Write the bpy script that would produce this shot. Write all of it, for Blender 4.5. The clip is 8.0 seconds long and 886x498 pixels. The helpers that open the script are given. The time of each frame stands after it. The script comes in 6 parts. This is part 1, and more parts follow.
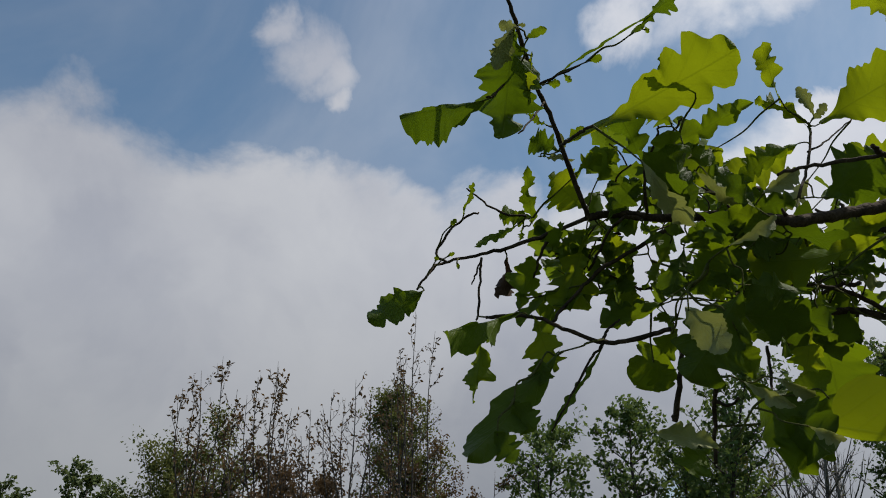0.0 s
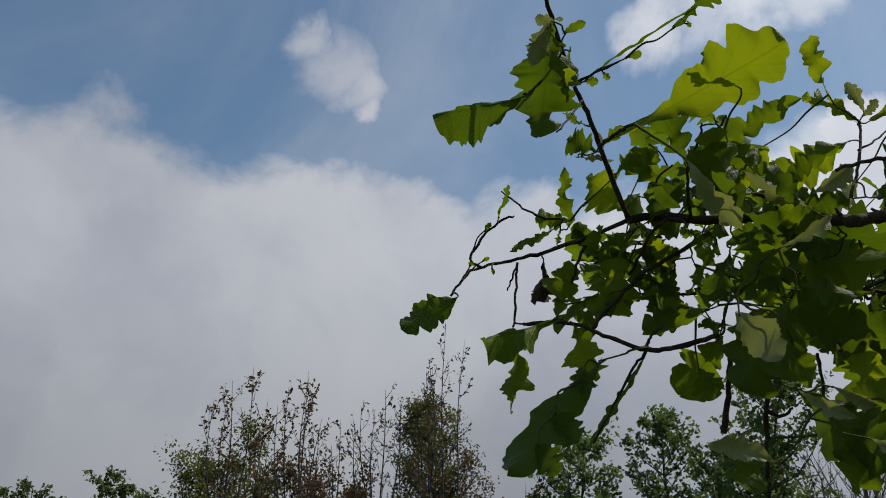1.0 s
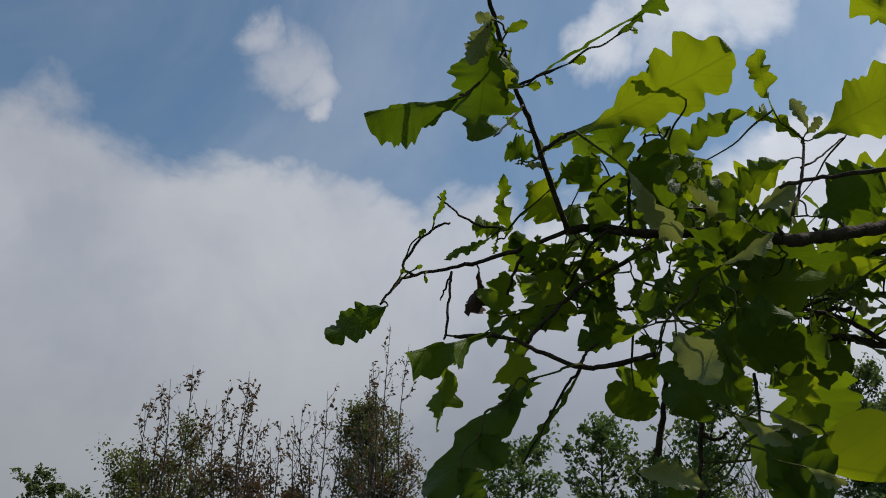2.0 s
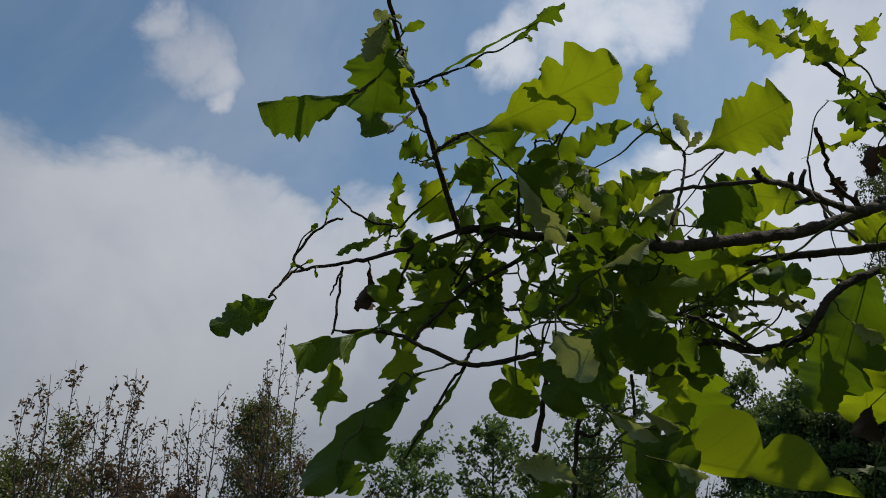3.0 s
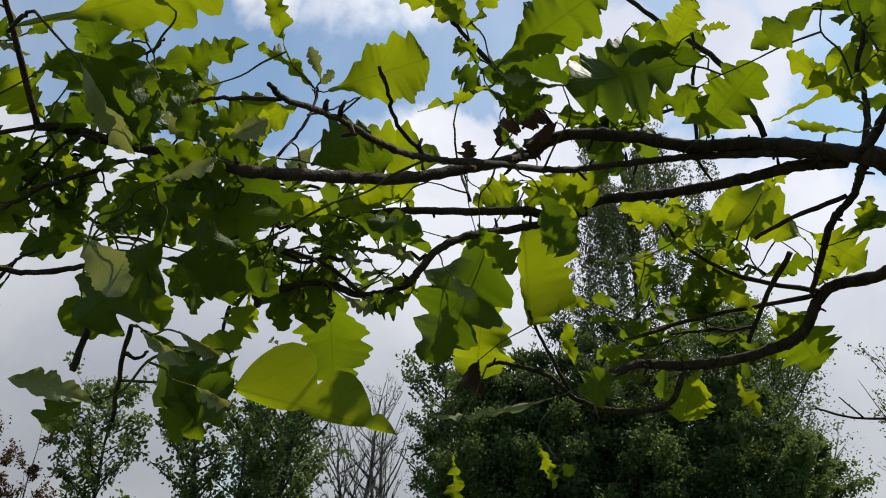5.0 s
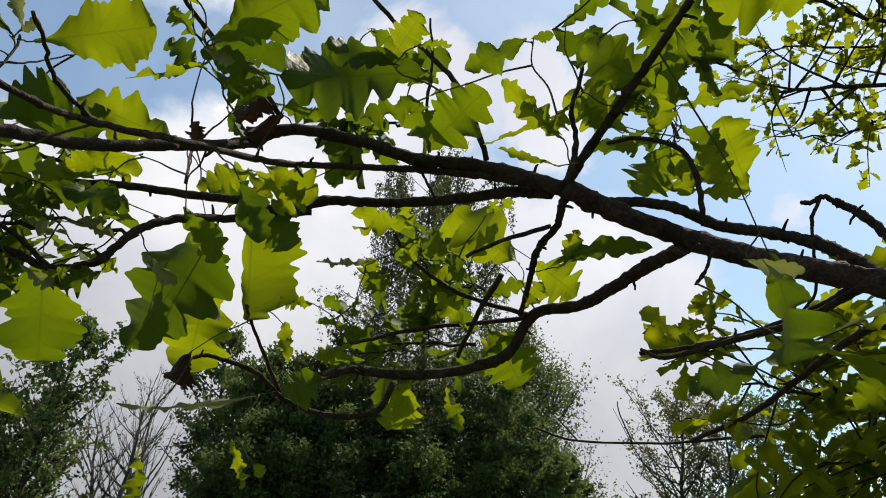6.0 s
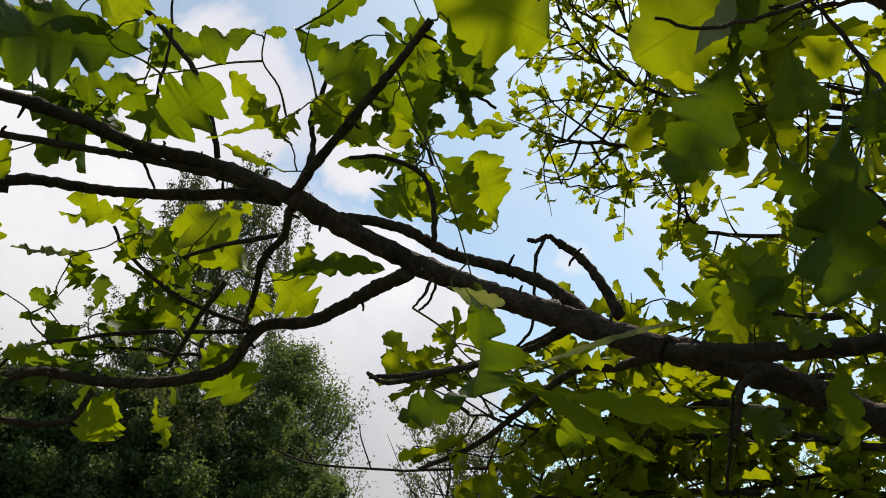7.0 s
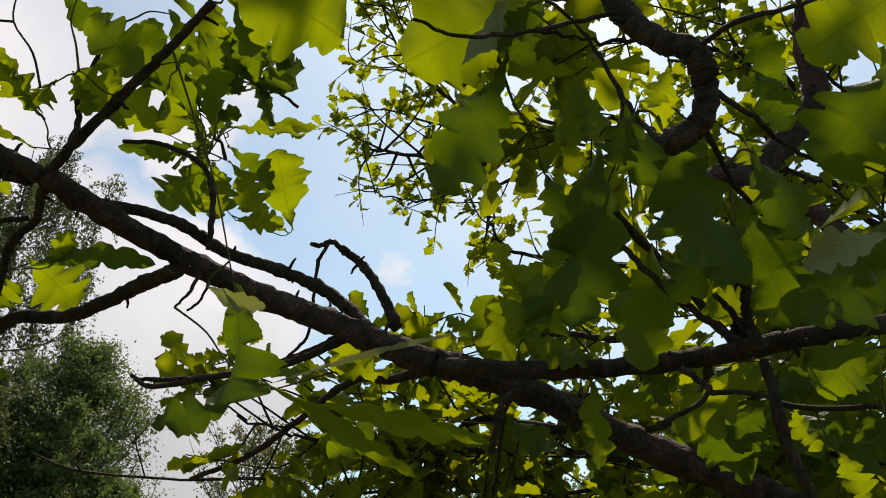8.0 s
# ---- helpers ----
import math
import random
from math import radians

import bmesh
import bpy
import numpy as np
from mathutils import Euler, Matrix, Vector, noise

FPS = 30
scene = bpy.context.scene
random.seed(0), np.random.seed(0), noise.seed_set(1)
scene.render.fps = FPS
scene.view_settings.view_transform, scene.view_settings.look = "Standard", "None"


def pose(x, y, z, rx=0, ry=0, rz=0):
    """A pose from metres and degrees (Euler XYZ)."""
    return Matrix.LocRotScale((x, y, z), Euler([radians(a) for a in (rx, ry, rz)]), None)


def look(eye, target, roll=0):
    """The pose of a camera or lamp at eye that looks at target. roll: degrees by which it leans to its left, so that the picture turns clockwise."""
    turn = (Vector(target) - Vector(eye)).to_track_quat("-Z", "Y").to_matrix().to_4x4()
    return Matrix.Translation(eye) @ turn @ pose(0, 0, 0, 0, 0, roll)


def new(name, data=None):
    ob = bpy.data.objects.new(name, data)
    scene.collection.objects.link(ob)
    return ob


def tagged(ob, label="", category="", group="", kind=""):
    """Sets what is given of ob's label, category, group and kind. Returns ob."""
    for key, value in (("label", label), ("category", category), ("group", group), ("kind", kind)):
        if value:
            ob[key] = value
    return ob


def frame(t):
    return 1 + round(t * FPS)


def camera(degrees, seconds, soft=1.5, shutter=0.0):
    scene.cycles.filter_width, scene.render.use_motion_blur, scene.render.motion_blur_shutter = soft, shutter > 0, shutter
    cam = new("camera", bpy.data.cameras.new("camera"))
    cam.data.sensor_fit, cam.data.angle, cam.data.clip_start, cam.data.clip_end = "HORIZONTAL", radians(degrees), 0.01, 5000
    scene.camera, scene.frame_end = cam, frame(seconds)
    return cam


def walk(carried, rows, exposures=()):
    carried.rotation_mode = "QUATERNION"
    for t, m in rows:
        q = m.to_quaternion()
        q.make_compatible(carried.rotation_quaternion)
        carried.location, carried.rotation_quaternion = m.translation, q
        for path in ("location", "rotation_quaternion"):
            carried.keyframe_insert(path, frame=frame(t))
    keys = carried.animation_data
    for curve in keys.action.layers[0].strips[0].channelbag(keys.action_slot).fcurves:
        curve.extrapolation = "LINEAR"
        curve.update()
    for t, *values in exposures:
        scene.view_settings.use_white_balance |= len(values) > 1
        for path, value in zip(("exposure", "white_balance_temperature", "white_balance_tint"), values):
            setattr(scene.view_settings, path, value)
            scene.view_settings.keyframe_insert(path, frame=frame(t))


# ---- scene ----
cam = camera(55.8, 8.0, soft=1.0)
PATH = [
    (0, (0.000, 0.000, 1.600), (-0.280, 1.802, 2.421), -0.16),
    (0.5, (-0.006, 0.011, 1.602), (-0.346, 1.797, 2.435), 0.29),
    (1, (-0.010, 0.026, 1.607), (-0.356, 1.807, 2.449), 0.38),
    (2.5, (0.004, 0.070, 1.632), (-0.100, 1.876, 2.485), 0.14),
    (3, (0.009, 0.059, 1.621), (0.022, 1.868, 2.473), -0.56),
    (3.5, (0.047, 0.071, 1.618), (0.154, 1.883, 2.458), -0.27),
    (4, (0.077, 0.075, 1.618), (0.347, 1.891, 2.411), -0.89),
    (4.2, (0.094, 0.075, 1.617), (0.424, 1.888, 2.396), -0.82),
    (5.3, (0.168, 0.063, 1.606), (0.929, 1.765, 2.330), -0.79),
    (5.5, (0.186, 0.056, 1.605), (1.033, 1.716, 2.330), -0.47),
    (6, (0.245, 0.040, 1.604), (1.297, 1.567, 2.355), 0.35),
    (6.5, (0.290, 0.027, 1.601), (1.522, 1.396, 2.381), 0.78),
    (7, (0.336, 0.018, 1.613), (1.732, 1.205, 2.414), 0.64),
    (7.5, (0.369, 0.009, 1.617), (1.884, 1.022, 2.439), 0.26),
    (8, (0.387, -0.007, 1.622), (2.009, 0.828, 2.442), -0.62),
]
walk(cam, [(t, look(eye, target, roll)) for t, eye, target, roll in PATH], [(0, 0.02, 6450, 10), (2.5, -0.06, 6280, 9), (4.2, 0.12, 6350, 9), (5.3, 0.49, 6640, 11), (7, 0.49, 7000, 11), (8, 0.48, 7200, 12)])
CLOUD_LIGHT, SKY_LIGHT = 7.0, (0.915, 1.07, 1.045)
OAK_AT = (2.18, -0.74, 0.0)

# ---------------------------------------------------------------- light
SUN_YAW, SUN_ELEV = -74.0, 56.0          # degrees: towards the right of the way, high
sun_way = Vector((-math.sin(radians(SUN_YAW)) * math.cos(radians(SUN_ELEV)), math.cos(radians(SUN_YAW)) * math.cos(radians(SUN_ELEV)), math.sin(radians(SUN_ELEV))))
sun = new("sun", bpy.data.lights.new("sun", "SUN"))
sun.data.energy, sun.data.angle, sun.data.color = 4.2, radians(0.55), (1.0, 0.95, 0.86)
sun.matrix_world = look(sun_way * 50, (0, 0, 0))


class Nodes:
    """Short hand for building node trees."""

    def __init__(self, tree):
        self.tree = tree
        tree.nodes.clear()

    def add(self, kind, values=(), out=0, operation="", clamp=False, ease="", feature=""):
        node = self.tree.nodes.new(kind)
        if operation:
            node.operation = operation
        if clamp:
            node.use_clamp = True
        if ease:
            node.interpolation_type = ease
        if feature:
            node.feature = feature
        for key, value in dict(values).items():
            self.feed(node.inputs[key], value)
        return node.outputs[out]

    def feed(self, socket, value):
        if isinstance(value, bpy.types.NodeSocket):
            self.tree.links.new(value, socket)
        else:
            socket.default_value = value

    def math(self, op, a, b=0.0, clamp=False):
        return self.add("ShaderNodeMath", {0: a, 1: b}, operation=op, clamp=clamp)

    def ramp(self, x, low, high, to_low=0.0, to_high=1.0):
        return self.add("ShaderNodeMapRange", {"Value": x, "From Min": low, "From Max": high, "To Min": to_low, "To Max": to_high}, ease="SMOOTHSTEP")

    def mix(self, factor, a, b):
        node = self.tree.nodes.new("ShaderNodeMix")
        node.data_type = "RGBA"
        for socket, value in ((node.inputs[0], factor), (node.inputs[6], a), (node.inputs[7], b)):
            self.feed(socket, value)
        return node.outputs[2]

    def noise(self, vector, scale, detail=3.0, rough=0.55, distort=0.0, out=0):
        return self.add("ShaderNodeTexNoise", {"Vector": vector, "Scale": scale, "Detail": detail, "Roughness": rough, "Distortion": distort}, out=out)


# sky: clear blue above, a soft bank of cloud below and some loose puffs; each cloud by its way from the eye and its breadth
BANK_WEST = [
    (-0.642, 0.677, 0.360, 0.219),
    (-0.558, 0.742, 0.372, 0.213),
    (-0.478, 0.804, 0.353, 0.186),
    (-0.368, 0.849, 0.378, 0.156),
    (-0.241, 0.902, 0.357, 0.163),
    (-0.092, 0.937, 0.336, 0.176),
    (0.065, 0.944, 0.326, 0.179),
    (-0.539, 0.830, 0.145, 0.252),
    (-0.329, 0.931, 0.157, 0.252),
    (-0.077, 0.985, 0.155, 0.252),
]
BANK_EAST = [
    (0.284, 0.889, 0.359, 0.166),
    (0.145, 0.944, 0.295, 0.199),
    (0.357, 0.868, 0.343, 0.219),
    (0.547, 0.766, 0.335, 0.173),
    (0.700, 0.669, 0.250, 0.166),
    (0.352, 0.929, 0.113, 0.233),
    (0.615, 0.781, 0.105, 0.233),
    (0.421, 0.795, 0.436, 0.100),
    (0.602, 0.623, 0.498, 0.073),
    (0.637, 0.689, 0.346, 0.106),
    (0.696, 0.672, 0.255, 0.086),
    (0.435, 0.730, 0.527, 0.113),
    (0.559, 0.637, 0.531, 0.073),
    (0.329, 0.815, 0.477, 0.072),
]
PUFFS = [
    (-0.305, 0.721, 0.622, 0.037),
    (-0.279, 0.753, 0.597, 0.063),
    (-0.259, 0.776, 0.576, 0.050),
    (-0.250, 0.798, 0.548, 0.027),
    (0.077, 0.777, 0.625, 0.053),
    (0.179, 0.763, 0.622, 0.073),
    (0.138, 0.747, 0.650, 0.086),
    (0.226, 0.749, 0.623, 0.062),
    (0.513, 0.676, 0.530, 0.073),
    (0.554, 0.610, 0.567, 0.073),
    (0.613, 0.592, 0.523, 0.060),
    (0.606, 0.562, 0.563, 0.060),
    (0.795, 0.475, 0.378, 0.030),
]

world = bpy.data.worlds.new("sky")
world.use_nodes = True
scene.world = world
n = Nodes(world.node_tree)
way = n.add("ShaderNodeTexCoord", out="Generated")
blue = n.add("ShaderNodeTexSky")
air = blue.node
air.sky_type, air.sun_disc, air.sun_elevation, air.sun_rotation = "NISHITA", False, radians(SUN_ELEV), radians(-SUN_YAW)
air.air_density, air.dust_density, air.ozone_density = 1.0, 1.2, 1.6
billow = n.noise(way, 5.0, 7.0, 0.58, 0.3, out=1)
shift = n.add("ShaderNodeVectorMath", {0: billow, 1: (0.5, 0.5, 0.5)}, operation="SUBTRACT")
curl = n.add("ShaderNodeVectorMath", {0: shift, "Scale": 0.20}, operation="SCALE")
bent = n.add("ShaderNodeVectorMath", {0: way, 1: curl}, operation="ADD")


def cover(clouds, start, inner, outer):
    total = start
    for x, y, z, size in clouds:
        off = n.add("ShaderNodeVectorMath", {0: bent, 1: (x, y, z)}, out="Value", operation="DISTANCE")
        total = n.math("MAXIMUM", total, n.ramp(off, size * outer, size * inner))
    return total


bank = cover(BANK_EAST, cover(BANK_WEST, 0.0, 0.55, 1.15), 0.55, 1.15)
puffs = n.math("MULTIPLY", cover(PUFFS, 0.0, 0.05, 1.45), 0.84)
grain = n.noise(way, 9.0, 8.0, 0.62, 0.2)
thick = n.math("ADD", n.math("MAXIMUM", bank, puffs), n.math("MULTIPLY", n.math("SUBTRACT", grain, 0.5), 0.75))
veil = n.ramp(n.noise(way, 2.2, 6.0, 0.6, 0.6), 0.40, 0.75, 0.02, 0.30)
dense = n.math("MAXIMUM", n.ramp(thick, 0.15, 0.92, 0.0, 0.94), veil)
lit = n.ramp(n.noise(bent, 2.6, 5.0, 0.5), 0.30, 0.68)
cloud = n.mix(lit, (0.520, 0.54, 0.612, 1), (0.775, 0.785, 0.815, 1))
height = n.add("ShaderNodeSeparateXYZ", {0: way}, out=2)
toward = n.add("ShaderNodeVectorMath", {0: way, 1: tuple(sun_way)}, out="Value", operation="DOT_PRODUCT")
bright = n.add("ShaderNodeVectorMath", {0: cloud, "Scale": n.math("MULTIPLY", n.math("MULTIPLY", n.ramp(toward, 0.22, 0.85, 1.0, 1.52), n.ramp(height, 0.10, 0.42, 0.66, 1.0)), CLOUD_LIGHT)}, operation="SCALE")
sky = n.add("ShaderNodeVectorMath", {0: blue, 1: SKY_LIGHT}, operation="MULTIPLY")
out = n.add("ShaderNodeBackground", {"Color": n.mix(dense, sky, bright), "Strength": 0.1})
world.node_tree.links.new(out, world.node_tree.nodes.new("ShaderNodeOutputWorld").inputs["Surface"])


# ---------------------------------------------------------------- materials
def material(name):
    m = bpy.data.materials.new(name)
    m.use_nodes = True
    return m, Nodes(m.node_tree)


def finish(m, nodes, shader):
    nodes.tree.links.new(shader, nodes.tree.nodes.new("ShaderNodeOutputMaterial").inputs["Surface"])
    return m


def leaf_material(name, dark, light, glow, share, gloss=0.38, veins=True, island=False):
    """A leaf that lets light through: dark and light are the blade's two greens, glow the light that comes through it."""
    m, n = material(name)
    place = n.add("ShaderNodeTexCoord", out="Object")
    if island:
        chance = n.add("ShaderNodeNewGeometry", out="Random Per Island")
        place = n.add("ShaderNodeNewGeometry", out="Position")
    else:
        chance = n.add("ShaderNodeObjectInfo", out="Random")
    grain = n.noise(place, 40.0 if island else 6.0, 4.0, 0.6)
    tone = n.math("ADD", n.math("MULTIPLY", chance, 0.65), n.math("MULTIPLY", grain, 0.45), clamp=True)
    face = n.mix(tone, (*dark, 1), (*light, 1))
    through_light = n.mix(n.math("ADD", n.math("MULTIPLY", grain, 0.5), n.math("MULTIPLY", chance, 0.35), clamp=True), (*(c * 0.68 for c in glow), 1), (glow[0] * 1.12, glow[1] * 1.04, glow[2], 1))
    bump = None
    if veins:
        uv = n.add("ShaderNodeSeparateXYZ", {0: n.add("ShaderNodeTexCoord", out="UV")})
        u, v = uv, uv.node.outputs[1]
        side = n.math("ABSOLUTE", n.math("SUBTRACT", u, 0.5))
        rib = n.ramp(side, 0.006, 0.018, 1.0, 0.0)
        phase = n.math("FRACT", n.math("MULTIPLY", n.math("SUBTRACT", v, n.math("MULTIPLY", side, 0.62)), 7.0))
        vein = n.math("MULTIPLY", n.ramp(n.math("ABSOLUTE", n.math("SUBTRACT", phase, 0.5)), 0.035, 0.10, 1.0, 0.0), 0.35)
        lines = n.math("MAXIMUM", rib, vein)
        face = n.mix(n.math("MULTIPLY", lines, 0.28), face, (light[0] * 1.5, light[1] * 1.3, light[2] * 1.6, 1))
        through_light = n.mix(n.math("MULTIPLY", lines, 0.45), through_light, (*(c * 0.45 for c in glow), 1))
        height = n.math("ADD", n.math("MULTIPLY", lines, -0.5), n.noise(place, 14.0, 4.0, 0.6))
        bump = n.add("ShaderNodeBump", {"Strength": 0.5, "Distance": 0.004, "Height": height})
        spots = n.ramp(n.noise(place, 9.0, 5.0, 0.7), 0.66, 0.74)
        face = n.mix(n.math("MULTIPLY", spots, 0.55), face, (0.13, 0.085, 0.03, 1))
    values = {"Base Color": face, "Roughness": gloss + 0.10, "Specular IOR Level": 0.15 if veins else 0.08}
    if bump:
        values["Normal"] = bump
    blade = n.add("ShaderNodeBsdfPrincipled", values)
    passing = n.add("ShaderNodeBsdfTranslucent", {"Color": through_light})
    return finish(m, n, n.add("ShaderNodeMixShader", {0: share, 1: blade, 2: passing}))


def bark_material(name, dark, light, scale=90.0, moss=0.0):
    m, n = material(name)
    place = n.add("ShaderNodeTexCoord", out="Object")
    coarse = n.noise(place, scale * 0.35, 6.0, 0.65, 0.8)
    fine = n.noise(place, scale * 2.4, 5.0, 0.7)
    crust = n.add("ShaderNodeTexVoronoi", {"Vector": place, "Scale": scale * 1.3}, feature="DISTANCE_TO_EDGE")
    tone = n.math("MULTIPLY", n.ramp(coarse, 0.3, 0.7), n.ramp(fine, 0.2, 0.75), clamp=True)
    face = n.mix(tone, (*dark, 1), (*light, 1))
    lichen = n.ramp(n.noise(place, scale * 0.6, 6.0, 0.75), 0.62, 0.68)
    face = n.mix(n.math("MULTIPLY", lichen, moss), face, (0.30, 0.31, 0.22, 1))
    height = n.math("ADD", n.math("MULTIPLY", n.ramp(crust, 0.0, 0.25), 0.6), n.math("ADD", coarse, n.math("MULTIPLY", fine, 0.4)))
    bump = n.add("ShaderNodeBump", {"Strength": 0.7, "Distance": 0.16 / scale, "Height": height})
    return finish(m, n, n.add("ShaderNodeBsdfPrincipled", {"Base Color": face, "Roughness": 0.88, "Specular IOR Level": 0.12, "Normal": bump}))


# These three greens carry leaf age, and also shade and backlight put into the colour.
LEAF_OLD_SHADED = leaf_material("oak_leaf_deep_green", (0.040, 0.062, 0.008), (0.078, 0.112, 0.012), (0.125, 0.20, 0.004), 0.38, 0.40)
LEAF_MID = leaf_material("oak_leaf_green", (0.05, 0.082, 0.006), (0.10, 0.14, 0.011), (0.19, 0.27, 0.004), 0.45, 0.42)
LEAF_YOUNG_SUNLIT = leaf_material("oak_leaf_yellow_green", (0.06, 0.10, 0.008), (0.11, 0.165, 0.013), (0.28, 0.345, 0.005), 0.53, 0.40)
# Pale leaf backs; sheen and lit patches are painted with this colour too.
LEAF_PALE = leaf_material("oak_leaf_pale_back_sheen", (0.19, 0.20, 0.085), (0.29, 0.29, 0.14), (0.26, 0.29, 0.06), 0.32, 0.5)
LEAF_DRY = leaf_material("withered_leaf", (0.024, 0.014, 0.009), (0.068, 0.037, 0.021), (0.045, 0.021, 0.010), 0.12, 0.6)
LEAF_CROWN = leaf_material("oak_crown_leaf", (0.05, 0.085, 0.012), (0.10, 0.15, 0.016), (0.33, 0.375, 0.006), 0.55, 0.42, veins=False, island=True)
LEAF_SPRAY = leaf_material("oak_spray_leaf", (0.045, 0.075, 0.010), (0.09, 0.13, 0.018), (0.17, 0.25, 0.008), 0.44, 0.42, veins=False, island=True)
BARK = bark_material("oak_bark", (0.024, 0.015, 0.011), (0.125, 0.078, 0.056), 90.0, 0.15)
BARK_TWIG = bark_material("oak_twig_bark", (0.024, 0.016, 0.010), (0.095, 0.064, 0.040), 160.0, 0.08)
BARK_TRUNK = bark_material("oak_trunk_bark", (0.022, 0.016, 0.011), (0.095, 0.068, 0.048), 26.0, 0.2)
STEM = bark_material("leaf_stem", (0.05, 0.055, 0.014), (0.12, 0.11, 0.03), 300.0)
BARK_FAR = bark_material("grey_bark", (0.035, 0.030, 0.026), (0.13, 0.11, 0.095), 14.0)
BARK_BIRCH = bark_material("birch_bark", (0.05, 0.045, 0.04), (0.42, 0.40, 0.37), 9.0)
FOLIAGE = {
    "green": leaf_material("broadleaf_foliage", (0.050, 0.082, 0.028), (0.108, 0.155, 0.052), (0.165, 0.235, 0.05), 0.34, 0.5, veins=False, island=True),
    "cherry": leaf_material("cherry_foliage", (0.052, 0.080, 0.028), (0.118, 0.165, 0.055), (0.17, 0.235, 0.05), 0.34, 0.5, veins=False, island=True),
    "bronze": leaf_material("bronze_foliage", (0.058, 0.037, 0.022), (0.13, 0.084, 0.046), (0.16, 0.095, 0.036), 0.30, 0.5, veins=False, island=True),
    "olive": leaf_material("olive_foliage", (0.060, 0.072, 0.024), (0.138, 0.148, 0.046), (0.19, 0.20, 0.046), 0.30, 0.5, veins=False, island=True),
    "birch": leaf_material("birch_foliage", (0.044, 0.063, 0.025), (0.105, 0.13, 0.048), (0.14, 0.175, 0.045), 0.32, 0.45, veins=False, island=True),
}


def ground_material():
    m, n = material("meadow_grass")
    place = n.add("ShaderNodeNewGeometry", out="Position")
    patch = n.noise(place, 0.15, 5.0, 0.6)
    blade = n.noise(place, 9.0, 6.0, 0.7)
    face = n.mix(n.math("MULTIPLY", patch, n.ramp(blade, 0.25, 0.8), clamp=True), (0.03, 0.045, 0.014, 1), (0.11, 0.13, 0.045, 1))
    bump = n.add("ShaderNodeBump", {"Strength": 0.9, "Distance": 0.05, "Height": blade})
    return finish(m, n, n.add("ShaderNodeBsdfPrincipled", {"Base Color": face, "Roughness": 0.9, "Normal": bump}))


# ---------------------------------------------------------------- meshes
def mesh_from(name, verts, faces, mat, smooth=True):
    me = bpy.data.meshes.new(name)
    me.from_pydata(verts, [], faces)
    me.materials.append(mat)
    if smooth:
        me.polygons.foreach_set("use_smooth", [True] * len(me.polygons))
    me.update()
    return me


def part(name, me, parent, label="", kind=""):
    ob = new(name, me)
    ob.parent = parent
    return tagged(ob, label=label, kind=kind)


def thing(name, at, label, category, group="", kind=""):
    ob = new(name)
    ob.location = at
    return tagged(ob, label, category, group, kind)


def smooth_path(points, steps):
    """Catmull-Rom through the points, with steps pieces between each two."""
    p = [np.array(q, float) for q in points]
    p = [2 * p[0] - p[1], *p, 2 * p[-1] - p[-2]]
    out = []
    for a, b, c, d in zip(p, p[1:], p[2:], p[3:]):
        for k in range(steps):
            s = k / steps
            out.append(0.5 * (2 * b + (c - a) * s + (2 * a - 5 * b + 4 * c - d) * s * s + (3 * b - a - 3 * c + d) * s ** 3))
    out.append(p[-2])
    return np.array(out)


def tube(path, radii, sides, knobs=0.0, rng=None):
    """Verts and faces of a tapering tube along path, closed at both ends; knobs: unevenness as a share of the radius."""
    path = np.asarray(path, float)
    radii = np.asarray(radii, float)
    ahead = np.gradient(path, axis=0)
    ahead /= np.linalg.norm(ahead, axis=1)[:, None] + 1e-9
    side = np.cross(ahead[0], (0.31, 0.17, 0.93))
    verts, faces = [], []
    angles = np.arange(sides) * 2 * np.pi / sides
    for k in range(len(path)):
        side = side - ahead[k] * (side @ ahead[k])
        side /= np.linalg.norm(side) + 1e-9
        other = np.cross(ahead[k], side)
        r = radii[k] * (1 + (knobs * rng.standard_normal(sides) if knobs else 0.0))
        verts.append(path[k] + np.outer(np.cos(angles) * r, side) + np.outer(np.sin(angles) * r, other))
    verts = np.concatenate(verts)
    for k in range(len(path) - 1):
        for j in range(sides):
            a, b = k * sides + j, k * sides + (j + 1) % sides
            faces.append((a, b, b + sides, a + sides))
    faces.append(tuple(range(sides))[::-1])
    faces.append(tuple(range((len(path) - 1) * sides, len(path) * sides)))
    return verts, faces


class Heap:
    """Gathers many small pieces into one mesh."""

    def __init__(self):
        self.verts, self.faces, self.count = [], [], 0

    def put(self, verts, faces):
        self.verts.append(np.asarray(verts, float))
        self.faces.extend(tuple(i + self.count for i in f) for f in faces)
        self.count += len(verts)

    def mesh(self, name, mat, smooth=True):
        return mesh_from(name, np.concatenate(self.verts).tolist(), self.faces, mat, smooth)


